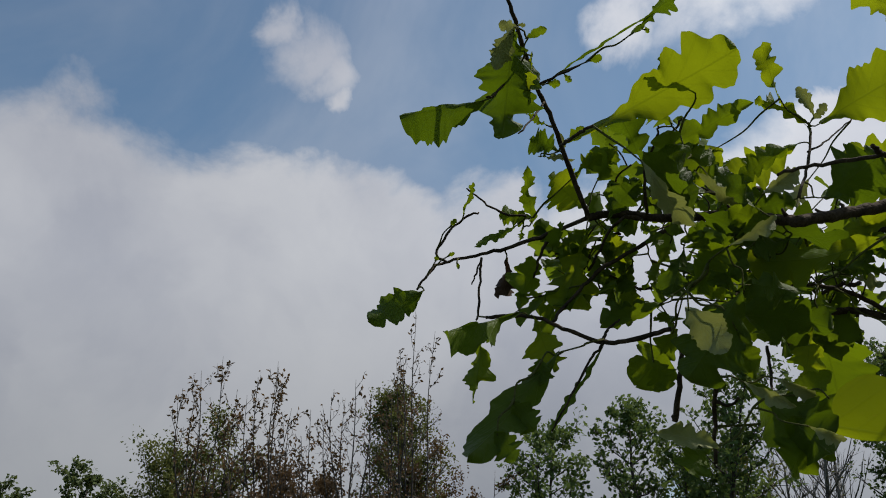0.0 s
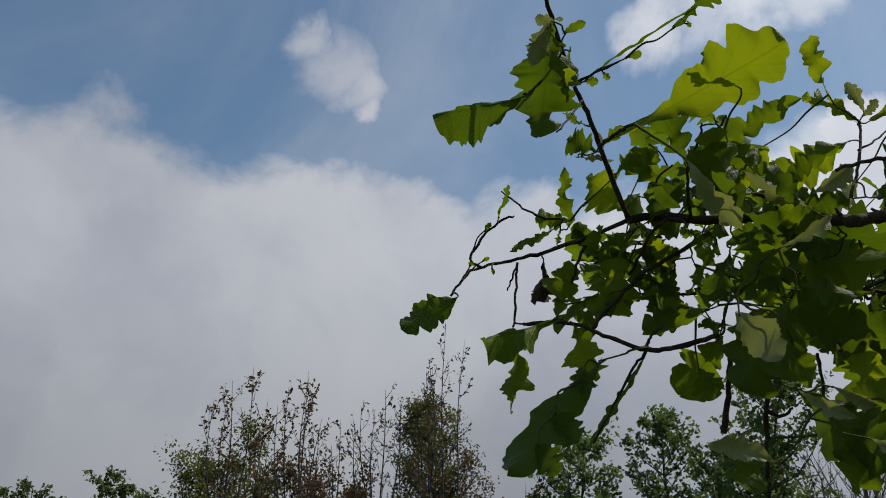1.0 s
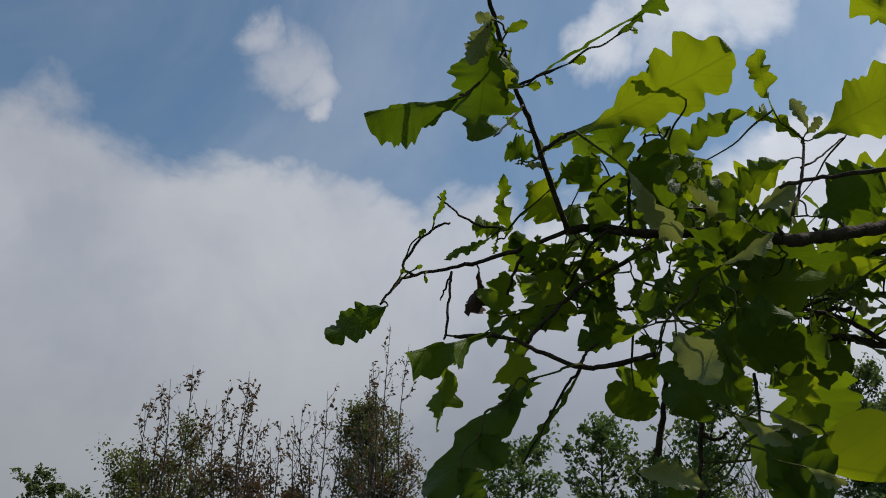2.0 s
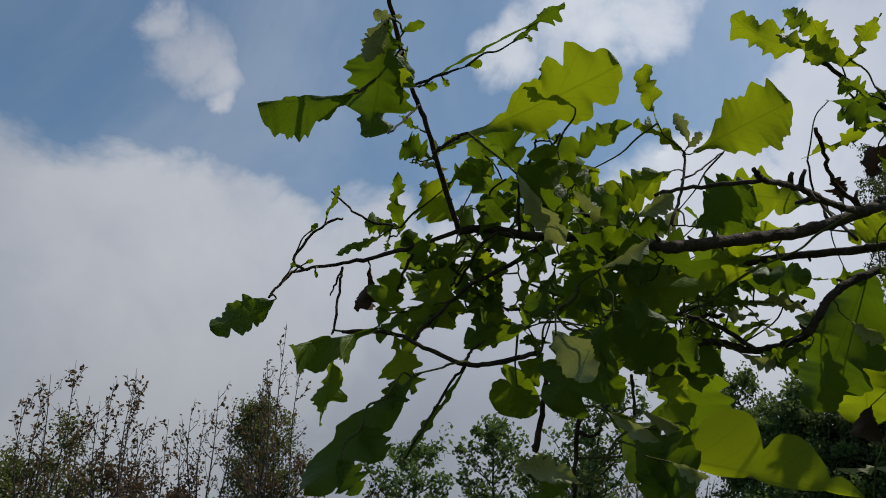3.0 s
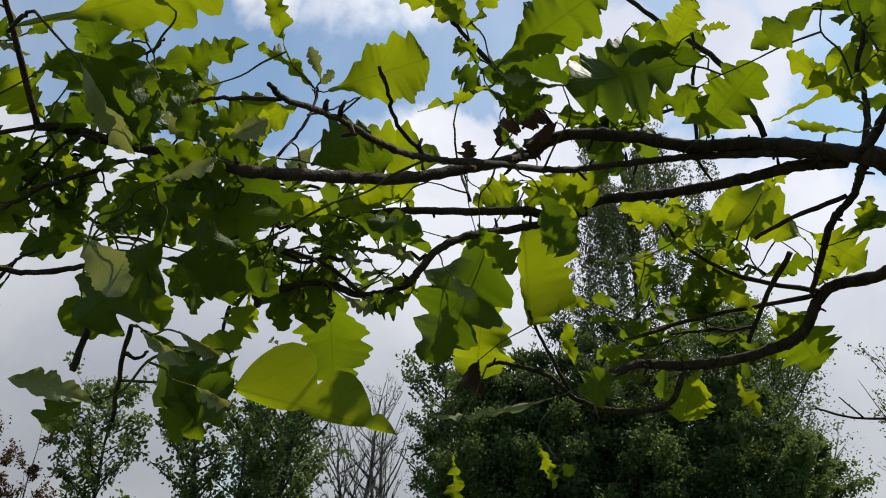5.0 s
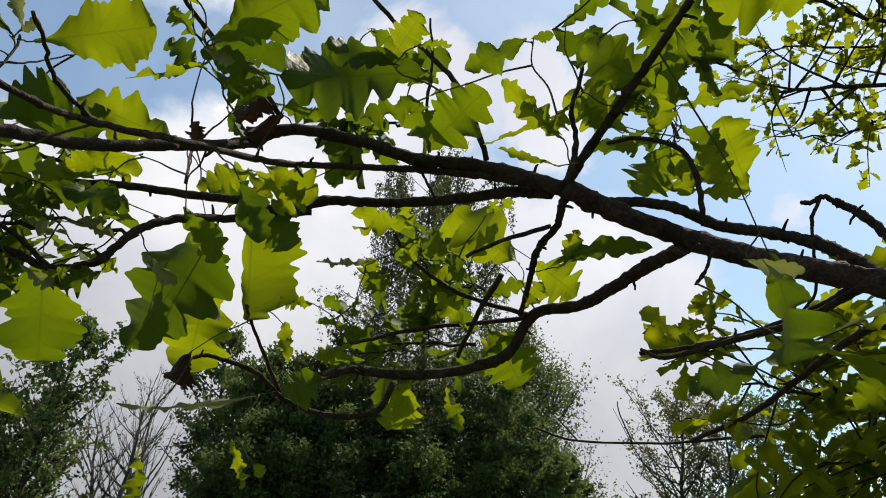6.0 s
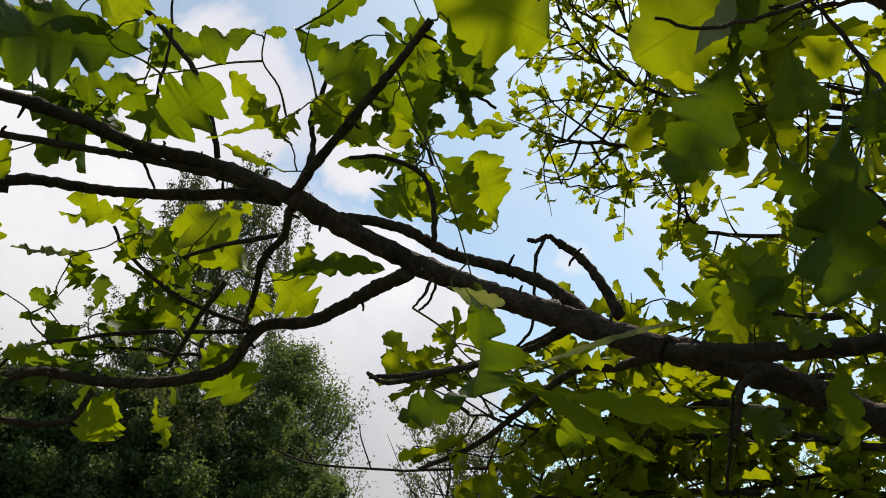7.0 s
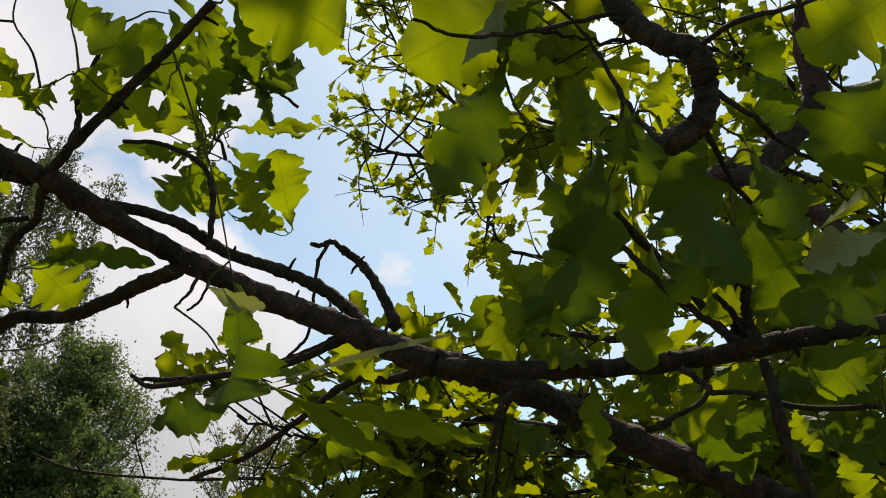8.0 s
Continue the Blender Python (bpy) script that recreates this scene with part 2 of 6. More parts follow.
def blades(name, template, faces, at, axis, face, length, width, mat):
    """Many copies of one small leaf in one mesh: at, axis, face are arrays of places and ways, length and width of sizes."""
    at, axis, face = (np.asarray(v, float) for v in (at, axis, face))
    axis /= np.linalg.norm(axis, axis=1)[:, None] + 1e-9
    side = np.cross(axis, face)
    side /= np.linalg.norm(side, axis=1)[:, None] + 1e-9
    up = np.cross(side, axis)
    t = np.asarray(template, float)
    verts = at[:, None] + side[:, None] * (t[None, :, :1] * np.asarray(width)[:, None, None]) + axis[:, None] * (t[None, :, 1:2] * np.asarray(length)[:, None, None]) + up[:, None] * (t[None, :, 2:] * np.asarray(length)[:, None, None])
    count, size = len(at), len(t)
    f = np.asarray(faces)
    every = (f[None] + (np.arange(count) * size)[:, None, None]).reshape(-1, f.shape[1])
    me = bpy.data.meshes.new(name)
    me.vertices.add(count * size)
    me.vertices.foreach_set("co", verts.ravel())
    me.loops.add(every.size)
    me.loops.foreach_set("vertex_index", every.ravel().astype(np.int32))
    me.polygons.add(len(every))
    me.polygons.foreach_set("loop_start", np.arange(0, every.size, f.shape[1], dtype=np.int32))
    me.materials.append(mat)
    me.update(calc_edges=True)
    me.validate()
    return me


# ---------------------------------------------------------------- ground
def ground():
    rng = np.random.default_rng(5)
    rings = [0, 2, 4, 7, 11, 16, 24, 36, 60, 110, 220, 500, 1500, 4000]
    verts, faces, sides = [(0, 0, 0)], [], 48
    for r in rings[1:]:
        for k in range(sides):
            a = 2 * math.pi * k / sides
            verts.append((r * math.cos(a), r * math.sin(a), float(rng.normal(0, 0.03)) if r < 200 else 0.0))
    for k in range(sides):
        faces.append((0, 1 + k, 1 + (k + 1) % sides))
    for i in range(len(rings) - 2):
        for k in range(sides):
            a, b = 1 + i * sides + k, 1 + i * sides + (k + 1) % sides
            faces.append((a, a + sides, b + sides, b))
    return tagged(new("ground", mesh_from("ground", verts, faces, ground_material())), "rough green meadow reaching to the horizon", "ground", kind="structure")


ground()


# ---------------------------------------------------------------- trees in the distance
SPRIG = [(-0.5, 0.45, 0.05), (0, 0, 0), (0.5, 0.5, 0.04), (0.02, 1, -0.08)]
SPRIG_FACES = [(0, 1, 2, 3)]


def unit(rng, count):
    v = rng.standard_normal((count, 3))
    return v / np.linalg.norm(v, axis=1)[:, None]


def far_tree(name, x, y, height, spread, foliage, leaves, size, seed, label, category, low=0.15, shape=0.6, stems=1, upright=0.6, limbs=26, bark=BARK_FAR, weep=0.0, girth=1.0, fluff=0.05, group=""):
    """A tree: stems that fork into limbs and twigs, with leaves about the twigs. shape: where on its height the crown is widest;
    upright: how steeply limbs rise; weep: how far thin twigs hang down, in metres."""
    rng = np.random.default_rng(seed)
    tree = thing(name, (x, y, 0), label, category, group)
    twigs, spots = Heap(), []
    for s in range(stems):
        lean = np.array([rng.normal(0, 0.07), rng.normal(0, 0.07)]) if stems == 1 else np.array([math.cos(s * 2.4), math.sin(s * 2.4)]) * spread * rng.uniform(0.15, 0.6) / height
        tall = height * (1.0 if s == 0 else rng.uniform(0.72, 0.97))
        k = np.linspace(0, 1, 9)
        wobble = np.cumsum(rng.normal(0, 0.012 * tall, (9, 2)), axis=0) * k[:, None]
        path = np.column_stack([lean[0] * tall * k ** 1.1 + wobble[:, 0], lean[1] * tall * k ** 1.1 + wobble[:, 1], tall * k])
        thick = 0.018 * tall * girth / math.sqrt(stems)
        wood = Heap()
        wood.put(*tube(path, thick * (1 - 0.93 * k), 7))
        part("trunk" if stems == 1 else "stem", wood.mesh("trunk", bark), tree)
        for i in range(limbs // stems):
            h = low + (0.97 - low) * ((i + rng.random()) / (limbs // stems))
            start = np.array([np.interp(h, k, path[:, c]) for c in range(3)])
            reach = spread * (math.sin(math.pi * min(1.0, max(0.0, (h - low) / (1.02 - low))) ** (math.log(0.5) / math.log(shape))) * 0.9 + 0.12) * rng.uniform(0.7, 1.15)
            turn = i * 2.399 + rng.normal(0, 0.4)
            rise = reach * upright * rng.uniform(0.5, 1.4)
            end = start + np.array([math.cos(turn) * reach, math.sin(turn) * reach, rise])
            bend = (start + end) / 2 + np.array([0, 0, -0.12 * reach]) + rng.normal(0, 0.06 * reach, 3)
            limb = smooth_path([start, bend, end], 4)
            r0 = thick * (1 - 0.9 * h) * 0.5
            twigs.put(*tube(limb, np.linspace(r0, r0 * 0.2, len(limb)), 5))
            for j in range(rng.integers(6, 11)):
                f = rng.uniform(0.25, 1.0)
                root = limb[int(f * (len(limb) - 1))]
                way = (end - start) / (np.linalg.norm(end - start) + 1e-9) + unit(rng, 1)[0] * 0.75 + np.array([0, 0, 0.35 * upright])
                length = reach * rng.uniform(0.22, 0.5)
                tip = root + way / np.linalg.norm(way) * length
                mid = (root + tip) / 2 + rng.normal(0, 0.05 * length, 3)
                twigs.put(*tube([root, mid, tip], [r0 * 0.28 + 0.003, r0 * 0.16 + 0.002, 0.0015], 3))
                spots.extend([root * (1 - q) + tip * q for q in (0.35, 0.65, 0.9, 1.05)])
                if weep:
                    for _ in range(2):
                        top = root + (tip - root) * rng.uniform(0.3, 1.0)
                        drop = weep * rng.uniform(0.35, 1.0)
                        sway = rng.normal(0, 0.05, 3)
                        hang = [top, top + sway + (0, 0, -drop * 0.5), top + sway * 1.4 + (0, 0, -drop)]
                        twigs.put(*tube(hang, [0.004, 0.003, 0.0015], 3))
                        spots.extend([np.array(hang[0]) * (1 - q) + np.array(hang[2]) * q for q in np.linspace(0.1, 1, 9)])
    part("limb_growth", twigs.mesh("limb_growth", bark), tree, kind="stuff")
    spots = np.array(spots)
    pick = spots[rng.integers(0, len(spots), leaves)] + rng.normal(0, fluff * spread, (leaves, 3)) * (1.0, 1.0, 0.8)
    axis = unit(rng, leaves) + (0, 0, -0.9 if weep else 0.1)
    length = size * rng.uniform(0.6, 1.35, leaves)
    part("crown", blades("crown", SPRIG, SPRIG_FACES, pick, axis, unit(rng, leaves), length, length * 0.62, FOLIAGE[foliage]), tree, kind="stuff")
    return tree


def sapling(x, y, height, spread, stems, leaves, seed, label):
    """A slender young tree: one foot that forks low into steep stems with ascending twigs and scattered drooping leaves."""
    rng = np.random.default_rng(seed)
    tree = thing("sapling", (x, y, 0), label, "sapling", "saplings at the meadow edge")
    fork = np.array([rng.normal(0, 0.05), rng.normal(0, 0.05), height * rng.uniform(0.22, 0.34)])
    foot = Heap()
    foot.put(*tube([(0, 0, 0), fork * (0.5, 0.5, 0.5) + rng.normal(0, 0.03, 3), fork], [0.055, 0.045, 0.036], 8, 0.06, rng))
    part("trunk", foot.mesh("trunk", BARK_FAR), tree)
    twigs, spots, ways = Heap(), [], []
    for s in range(stems):
        turn = s * 2.399 + rng.normal(0, 0.3)
        tall = height * (1.0 if s == 0 else rng.uniform(0.84, 0.98))
        out = spread * (0.1 if s == 0 else rng.uniform(0.55, 1.05))
        end = np.array([math.cos(turn) * out, math.sin(turn) * out, tall])
        path = smooth_path([fork, fork + (end - fork) * (0.55, 0.55, 0.35) + rng.normal(0, 0.06, 3), fork + (end - fork) * (0.85, 0.85, 0.7) + rng.normal(0, 0.06, 3), end], 6)
        wood = Heap()
        wood.put(*tube(path, np.linspace(0.030, 0.004, len(path)), 6, 0.05, rng))
        part("stem", wood.mesh("stem", BARK_FAR), tree)
        for i in range(15):
            f = 0.18 + 0.80 * (i + rng.random()) / 15
            root = path[int(f * (len(path) - 1))]
            swing = rng.uniform(0, 2 * math.pi)
            length = (0.42 + 0.75 * (1 - f)) * rng.uniform(0.5, 1.0) * min(1.0, spread * 1.4)
            lean = rng.uniform(0.35, 0.75)
            tip = root + np.array([math.cos(swing) * lean, math.sin(swing) * lean, 1.0]) * length
            bend = (root + tip) / 2 + np.array([math.cos(swing), math.sin(swing), -0.5]) * 0.10 * length
            twig = smooth_path([root, bend, tip], 4)
            twigs.put(*tube(twig, np.linspace(0.009, 0.0025, len(twig)), 4))
            for q in twig[2:]:
                spots.append(q)
                ways.append(tip - root)
            for _ in range(2):
                base = twig[rng.integers(2, 7)]
                shoot = base + ((tip - root) / length + rng.normal(0, 0.45, 3)) * length * rng.uniform(0.2, 0.4)
                twigs.put(*tube([base, (base + shoot) / 2 + rng.normal(0, 0.01, 3), shoot], [0.005, 0.004, 0.002], 3))
                spots += [base * 0.4 + shoot * 0.6, shoot]
                ways += [shoot - base, shoot - base]
    part("twig_growth", twigs.mesh("twig_growth", BARK_FAR), tree, kind="stuff")
    spots, ways = np.array(spots), np.array(ways)
    pick = rng.integers(0, len(spots), leaves)
    way = ways[pick] / (np.linalg.norm(ways[pick], axis=1)[:, None] + 1e-9)
    axis = unit(rng, leaves) + way * 0.3 + (0, 0, -0.35)
    length = rng.uniform(0.055, 0.125, leaves)
    part("crown", blades("crown", SPRIG, SPRIG_FACES, spots[pick] + rng.normal(0, 0.02, (leaves, 3)), axis, unit(rng, leaves), length, length * 0.55, FOLIAGE["bronze"]), tree, "small dark bronze leaves", kind="stuff")
    return tree


sapling(-7.64, 16.88, 7.06, 0.84, 5, 950, 1, "slender sapling with few small bronze leaves")
sapling(-6.69, 17.81, 7.16, 0.76, 5, 1000, 2, "slender sapling with few small bronze leaves")
sapling(-5.77, 17.71, 5.99, 0.46, 3, 380, 3, "slender sapling with few small bronze leaves")
sapling(-6.55, 18.50, 5.84, 0.54, 3, 330, 33, "slender sapling with few small bronze leaves")
sapling(-5.02, 18.56, 6.85, 0.69, 5, 560, 4, "slender half-bare sapling with dark leaves")
sapling(-3.65, 18.88, 8.49, 0.66, 5, 640, 5, "tall slender half-bare sapling with dark leaves")
sapling(-4.50, 20.03, 7.08, 0.57, 3, 260, 6, "slender half-bare sapling with dark leaves")
sapling(-7.07, 16.80, 5.37, 0.63, 4, 420, 34, "slender sapling with few small bronze leaves")
far_tree("bush", -8.99, 19.56, 6.04, 1.41, "olive", 20000, 0.08, 7, "tall olive-brown bush behind saplings", "bush", low=0.05, shape=0.5, stems=5, upright=1.0, limbs=40, fluff=0.1)
far_tree("bush", -9.39, 18.26, 5.33, 0.85, "olive", 11000, 0.08, 35, "olive-green bush behind saplings", "bush", low=0.05, shape=0.5, stems=4, upright=1.0, limbs=30, fluff=0.1)
far_tree("bush", -7.91, 20.02, 5.37, 1.48, "bronze", 20000, 0.08, 17, "low bronze bush behind saplings", "bush", low=0.05, shape=0.5, stems=5, upright=1.0, limbs=40, fluff=0.1)
far_tree("bush", -6.32, 20.58, 5.22, 1.19, "bronze", 15000, 0.08, 36, "low bronze bush behind saplings", "bush", low=0.05, shape=0.5, stems=5, upright=1.0, limbs=36, fluff=0.1)
far_tree("tree", -3.76, 22.21, 7.39, 0.96, "olive", 21000, 0.08, 8, "dense round-topped tree, green above and brown below", "tree", low=0.12, shape=0.5, upright=1.2, limbs=70, fluff=0.13)
far_tree("bush", -4.01, 21.66, 5.99, 1.00, "bronze", 8000, 0.075, 37, "bronze bush in front of a dense tree", "bush", low=0.05, shape=0.5, stems=4, upright=1.0, limbs=30, fluff=0.12)
far_tree("bush", -2.69, 22.87, 5.47, 0.95, "bronze", 5000, 0.08, 18, "low bronze bush beside a dense tree", "bush", low=0.05, shape=0.5, stems=4, upright=0.9, limbs=36)
far_tree("tree", -12.37, 20.60, 5.37, 0.89, "birch", 4200, 0.12, 9, "small leafy green tree", "tree", low=0.2, shape=0.6, upright=0.9, limbs=34, fluff=0.07)
far_tree("tree", -14.04, 20.11, 5.07, 0.78, "birch", 2600, 0.12, 10, "small leafy green tree", "tree", low=0.2, shape=0.6, upright=0.9, limbs=34, fluff=0.07)
far_tree("tree", -15.35, 19.13, 5.00, 0.84, "birch", 3000, 0.12, 19, "small leafy green tree", "tree", low=0.2, shape=0.6, upright=0.9, limbs=34, fluff=0.07)
far_tree("tree", -1.02, 24.05, 6.73, 1.41, "green", 5200, 0.14, 11, "leafy green maple-like tree", "tree", low=0.15, shape=0.6, upright=0.9, limbs=38, fluff=0.06)
far_tree("tree", 1.56, 23.02, 7.26, 1.14, "green", 4600, 0.14, 12, "leafy green maple-like tree", "tree", low=0.15, shape=0.55, upright=0.9, limbs=40, fluff=0.06)
far_tree("tree", 2.99, 22.88, 7.60, 1.35, "green", 5600, 0.14, 13, "leafy green maple-like tree with open crown", "tree", low=0.15, shape=0.55, upright=0.9, limbs=44, fluff=0.06)
far_tree("tree", 4.54, 24.65, 6.40, 1.21, "olive", 4000, 0.1, 20, "small olive-green tree with open crown", "tree", low=0.15, shape=0.5, upright=0.9, limbs=34)
far_tree("tree", 2.45, 23.45, 6.13, 1.38, "green", 5000, 0.12, 14, "leafy green tree with open crown", "tree", low=0.15, shape=0.5, upright=0.9, limbs=40, fluff=0.06)
far_tree("tree", 4.02, 23.75, 6.12, 1.24, "green", 4600, 0.12, 21, "leafy green tree with open crown", "tree", low=0.15, shape=0.5, upright=1.0, limbs=38, fluff=0.06)
far_tree("tree", 6.03, 24.36, 7.27, 1.24, "olive", 260, 0.07, 15, "pale almost leafless tree with fine twigs", "tree", low=0.2, shape=0.5, stems=2, upright=1.4, limbs=64, girth=1.5, bark=BARK_BIRCH)
far_tree("tree", 7.01, 25.13, 7.11, 1.08, "olive", 260, 0.07, 25, "pale almost leafless tree with fine twigs", "tree", low=0.2, shape=0.5, stems=2, upright=1.6, limbs=60, girth=1.5, bark=BARK_BIRCH)
far_tree("tree", 8.12, 21.62, 8.16, 1.35, "cherry", 11000, 0.11, 16, "dense dark green tree", "tree", low=0.08, shape=0.45, upright=0.9, limbs=56, fluff=0.07)
far_tree("tree", 9.02, 20.18, 7.18, 1.37, "cherry", 13000, 0.11, 22, "dense dark green tree", "tree", low=0.08, shape=0.45, upright=0.8, limbs=50, fluff=0.07)
far_tree("birch_tree", 14.02, 22.07, 15.44, 3.01, "birch", 85000, 0.085, 23, "tall weeping birch with thin hanging twigs", "tree", low=0.22, shape=0.62, upright=0.55, limbs=46, bark=BARK_FAR, weep=3.0, girth=0.6, fluff=0.02)
far_tree("tree", 13.70, 17.42, 8.12, 2.15, "cherry", 64000, 0.075, 24, "dense dark green cherry-like tree, narrowing upwards", "tree", low=0.06, shape=0.3, upright=0.7, limbs=150, fluff=0.075)
far_tree("bush", 14.33, 15.57, 4.40, 0.87, "cherry", 14000, 0.09, 26, "leafy green bush beside a cherry-like tree", "bush", low=0.05, shape=0.45, upright=0.7, limbs=40, fluff=0.06)
far_tree("tree", 18.54, 15.52, 6.75, 1.57, "olive", 6200, 0.085, 27, "fine-leaved bronze-green tree with open crown", "tree", low=0.12, shape=0.5, upright=1.1, limbs=60, fluff=0.05)
far_tree("tree", 19.82, 14.71, 6.22, 1.52, "olive", 6000, 0.085, 28, "fine-leaved bronze-green tree with open crown", "tree", low=0.12, shape=0.5, upright=1.1, limbs=56, fluff=0.05)
far_tree("tree", 22.59, 15.35, 6.69, 2.79, "green", 9000, 0.11, 29, "leafy green tree behind the oak", "tree", low=0.1, shape=0.5, upright=0.9, limbs=40)
far_tree("tree", 24.26, 10.28, 6.44, 2.69, "green", 9000, 0.11, 31, "leafy green tree behind the oak", "tree", low=0.1, shape=0.5, upright=0.9, limbs=40)
far_tree("tree", 26.16, 3.38, 6.75, 2.87, "green", 9000, 0.11, 32, "leafy green tree behind the oak", "tree", low=0.1, shape=0.5, upright=0.9, limbs=42)
far_tree("bush", 7.72, 18.56, 5.39, 1.17, "cherry", 22000, 0.095, 41, "dense dark green undergrowth bush", "bush", low=0.03, shape=0.5, stems=4, upright=0.8, limbs=40, fluff=0.1, group="bushes under the trees")
far_tree("bush", 7.82, 19.62, 6.68, 1.09, "cherry", 22000, 0.095, 42, "dense dark green undergrowth bush", "bush", low=0.03, shape=0.5, stems=4, upright=0.8, limbs=40, fluff=0.1, group="bushes under the trees")
far_tree("bush", 9.14, 19.05, 7.29, 1.23, "birch", 22000, 0.095, 43, "dense dark green undergrowth bush", "bush", low=0.03, shape=0.5, stems=4, upright=0.8, limbs=40, fluff=0.1, group="bushes under the trees")
far_tree("bush", 10.32, 17.88, 7.28, 1.20, "birch", 22000, 0.095, 44, "dense dark green undergrowth bush", "bush", low=0.03, shape=0.5, stems=4, upright=0.8, limbs=40, fluff=0.1, group="bushes under the trees")
far_tree("bush", 11.64, 17.06, 7.23, 1.20, "birch", 22000, 0.095, 45, "dense dark green undergrowth bush", "bush", low=0.03, shape=0.5, stems=4, upright=0.8, limbs=40, fluff=0.1, group="bushes under the trees")
far_tree("bush", 12.42, 15.87, 6.33, 1.10, "cherry", 22000, 0.095, 46, "dense dark green undergrowth bush", "bush", low=0.03, shape=0.5, stems=4, upright=0.8, limbs=40, fluff=0.1, group="bushes under the trees")
far_tree("bush", 12.93, 14.81, 5.11, 1.01, "cherry", 22000, 0.095, 47, "dense dark green undergrowth bush", "bush", low=0.03, shape=0.5, stems=4, upright=0.8, limbs=40, fluff=0.1, group="bushes under the trees")
far_tree("bush", 9.21, 17.34, 5.25, 1.21, "birch", 22000, 0.095, 48, "dense dark green undergrowth bush", "bush", low=0.03, shape=0.5, stems=4, upright=0.8, limbs=40, fluff=0.1, group="bushes under the trees")
far_tree("bush", 10.57, 16.56, 5.22, 1.21, "cherry", 22000, 0.095, 49, "dense dark green undergrowth bush", "bush", low=0.03, shape=0.5, stems=4, upright=0.8, limbs=40, fluff=0.1, group="bushes under the trees")
far_tree("bush", 8.96, 17.99, 6.20, 1.10, "cherry", 22000, 0.095, 50, "dense dark green undergrowth bush", "bush", low=0.03, shape=0.5, stems=4, upright=0.8, limbs=40, fluff=0.1, group="bushes under the trees")
far_tree("bush", 10.26, 17.87, 6.87, 1.13, "birch", 22000, 0.095, 51, "dense dark green undergrowth bush", "bush", low=0.03, shape=0.5, stems=4, upright=0.8, limbs=40, fluff=0.1, group="bushes under the trees")
far_tree("bush", 10.26, 19.62, 8.43, 1.21, "birch", 22000, 0.095, 52, "dense dark green undergrowth bush", "bush", low=0.03, shape=0.5, stems=4, upright=0.8, limbs=40, fluff=0.1, group="bushes under the trees")
far_tree("bush", 11.81, 18.74, 8.47, 1.21, "birch", 22000, 0.095, 53, "dense dark green undergrowth bush", "bush", low=0.03, shape=0.5, stems=4, upright=0.8, limbs=40, fluff=0.1, group="bushes under the trees")
far_tree("bush", 8.47, 19.35, 7.13, 1.16, "cherry", 22000, 0.095, 54, "dense dark green undergrowth bush", "bush", low=0.03, shape=0.5, stems=4, upright=0.8, limbs=40, fluff=0.1, group="bushes under the trees")

# ---------------------------------------------------------------- the oak
oak = thing("oak_tree", OAK_AT, "oak tree with eaten lobed leaves and dark knotty boughs", "tree")
OAK_ORIGIN = np.array(OAK_AT)
rng = np.random.default_rng(11)
BONES = []          # points along all boughs, to hang leaf stems on


def bough(name, r0, r1, *points, label=""):
    """A bough, branch or twig of the oak along the points, from radius r0 to r1, with knots."""
    thin = r0 < 0.0042
    path = smooth_path(points, 6 if thin else 12)
    k = np.linspace(0, 1, len(path))
    radii = r0 + (r1 - r0) * k
    length = np.linalg.norm(np.diff(path, axis=0), axis=1).sum()
    for at in rng.uniform(0.05, 0.98, max(2, int(length * (30 if thin else 24)))):
        radii = radii * (1 + rng.uniform(0.02, 0.20) * np.exp(-((k - at) / (0.006 / max(length, 0.05))) ** 2))
    path = path + rng.normal(0, 1, path.shape) * (0.0005 if thin else 0.00045)
    heap = Heap()
    heap.put(*tube(path - OAK_ORIGIN, radii, 6 if thin else 12, 0.05 if thin else 0.06, rng))
    if not thin:
        # short dead spurs and bud scars
        for at in rng.uniform(0.05, 0.95, int(length * 16)):
            i = int(at * (len(path) - 2))
            out = np.cross(path[i + 1] - path[i], rng.standard_normal(3))
            out /= np.linalg.norm(out) + 1e-9
            start = path[i] + out * radii[i] * 0.7
            size = rng.uniform(0.004, 0.016)
            heap.put(*tube(np.array([start, start + out * size * 0.6 + rng.normal(0, 0.001, 3), start + out * size]) - OAK_ORIGIN, [0.0022, 0.0017, 0.0012], 5))
    ob = part(name, heap.mesh(name, BARK if r0 > 0.0105 else BARK_TWIG), oak, label)
    BONES.extend((p, ob) for p in path)
    return ob


bough("limb", 0.0175, 0.0150, (2.195, -0.645, 1.529), (1.860, -0.373, 1.611), (1.450, -0.055, 1.667), (1.323, 0.115, 1.745), (1.282, 0.233, 1.803), (1.277, 0.299, 1.844), (1.204, 0.348, 1.865), (1.149, 0.396, 1.877))
bough("limb", 0.0150, 0.0115, (1.150, 0.397, 1.874), (1.126, 0.494, 1.924), (1.090, 0.563, 1.956), (1.020, 0.632, 1.992), (0.933, 0.669, 2.019), (0.849, 0.675, 2.033))
bough("branch", 0.0092, 0.0062, (1.150, 0.396, 1.873), (1.132, 0.246, 1.843), (1.109, 0.111, 1.830), (1.075, 0.039, 1.825), (1.084, -0.030, 1.829), (1.190, -0.112, 1.849), (1.811, -0.415, 1.713), (2.174, -0.645, 1.732))
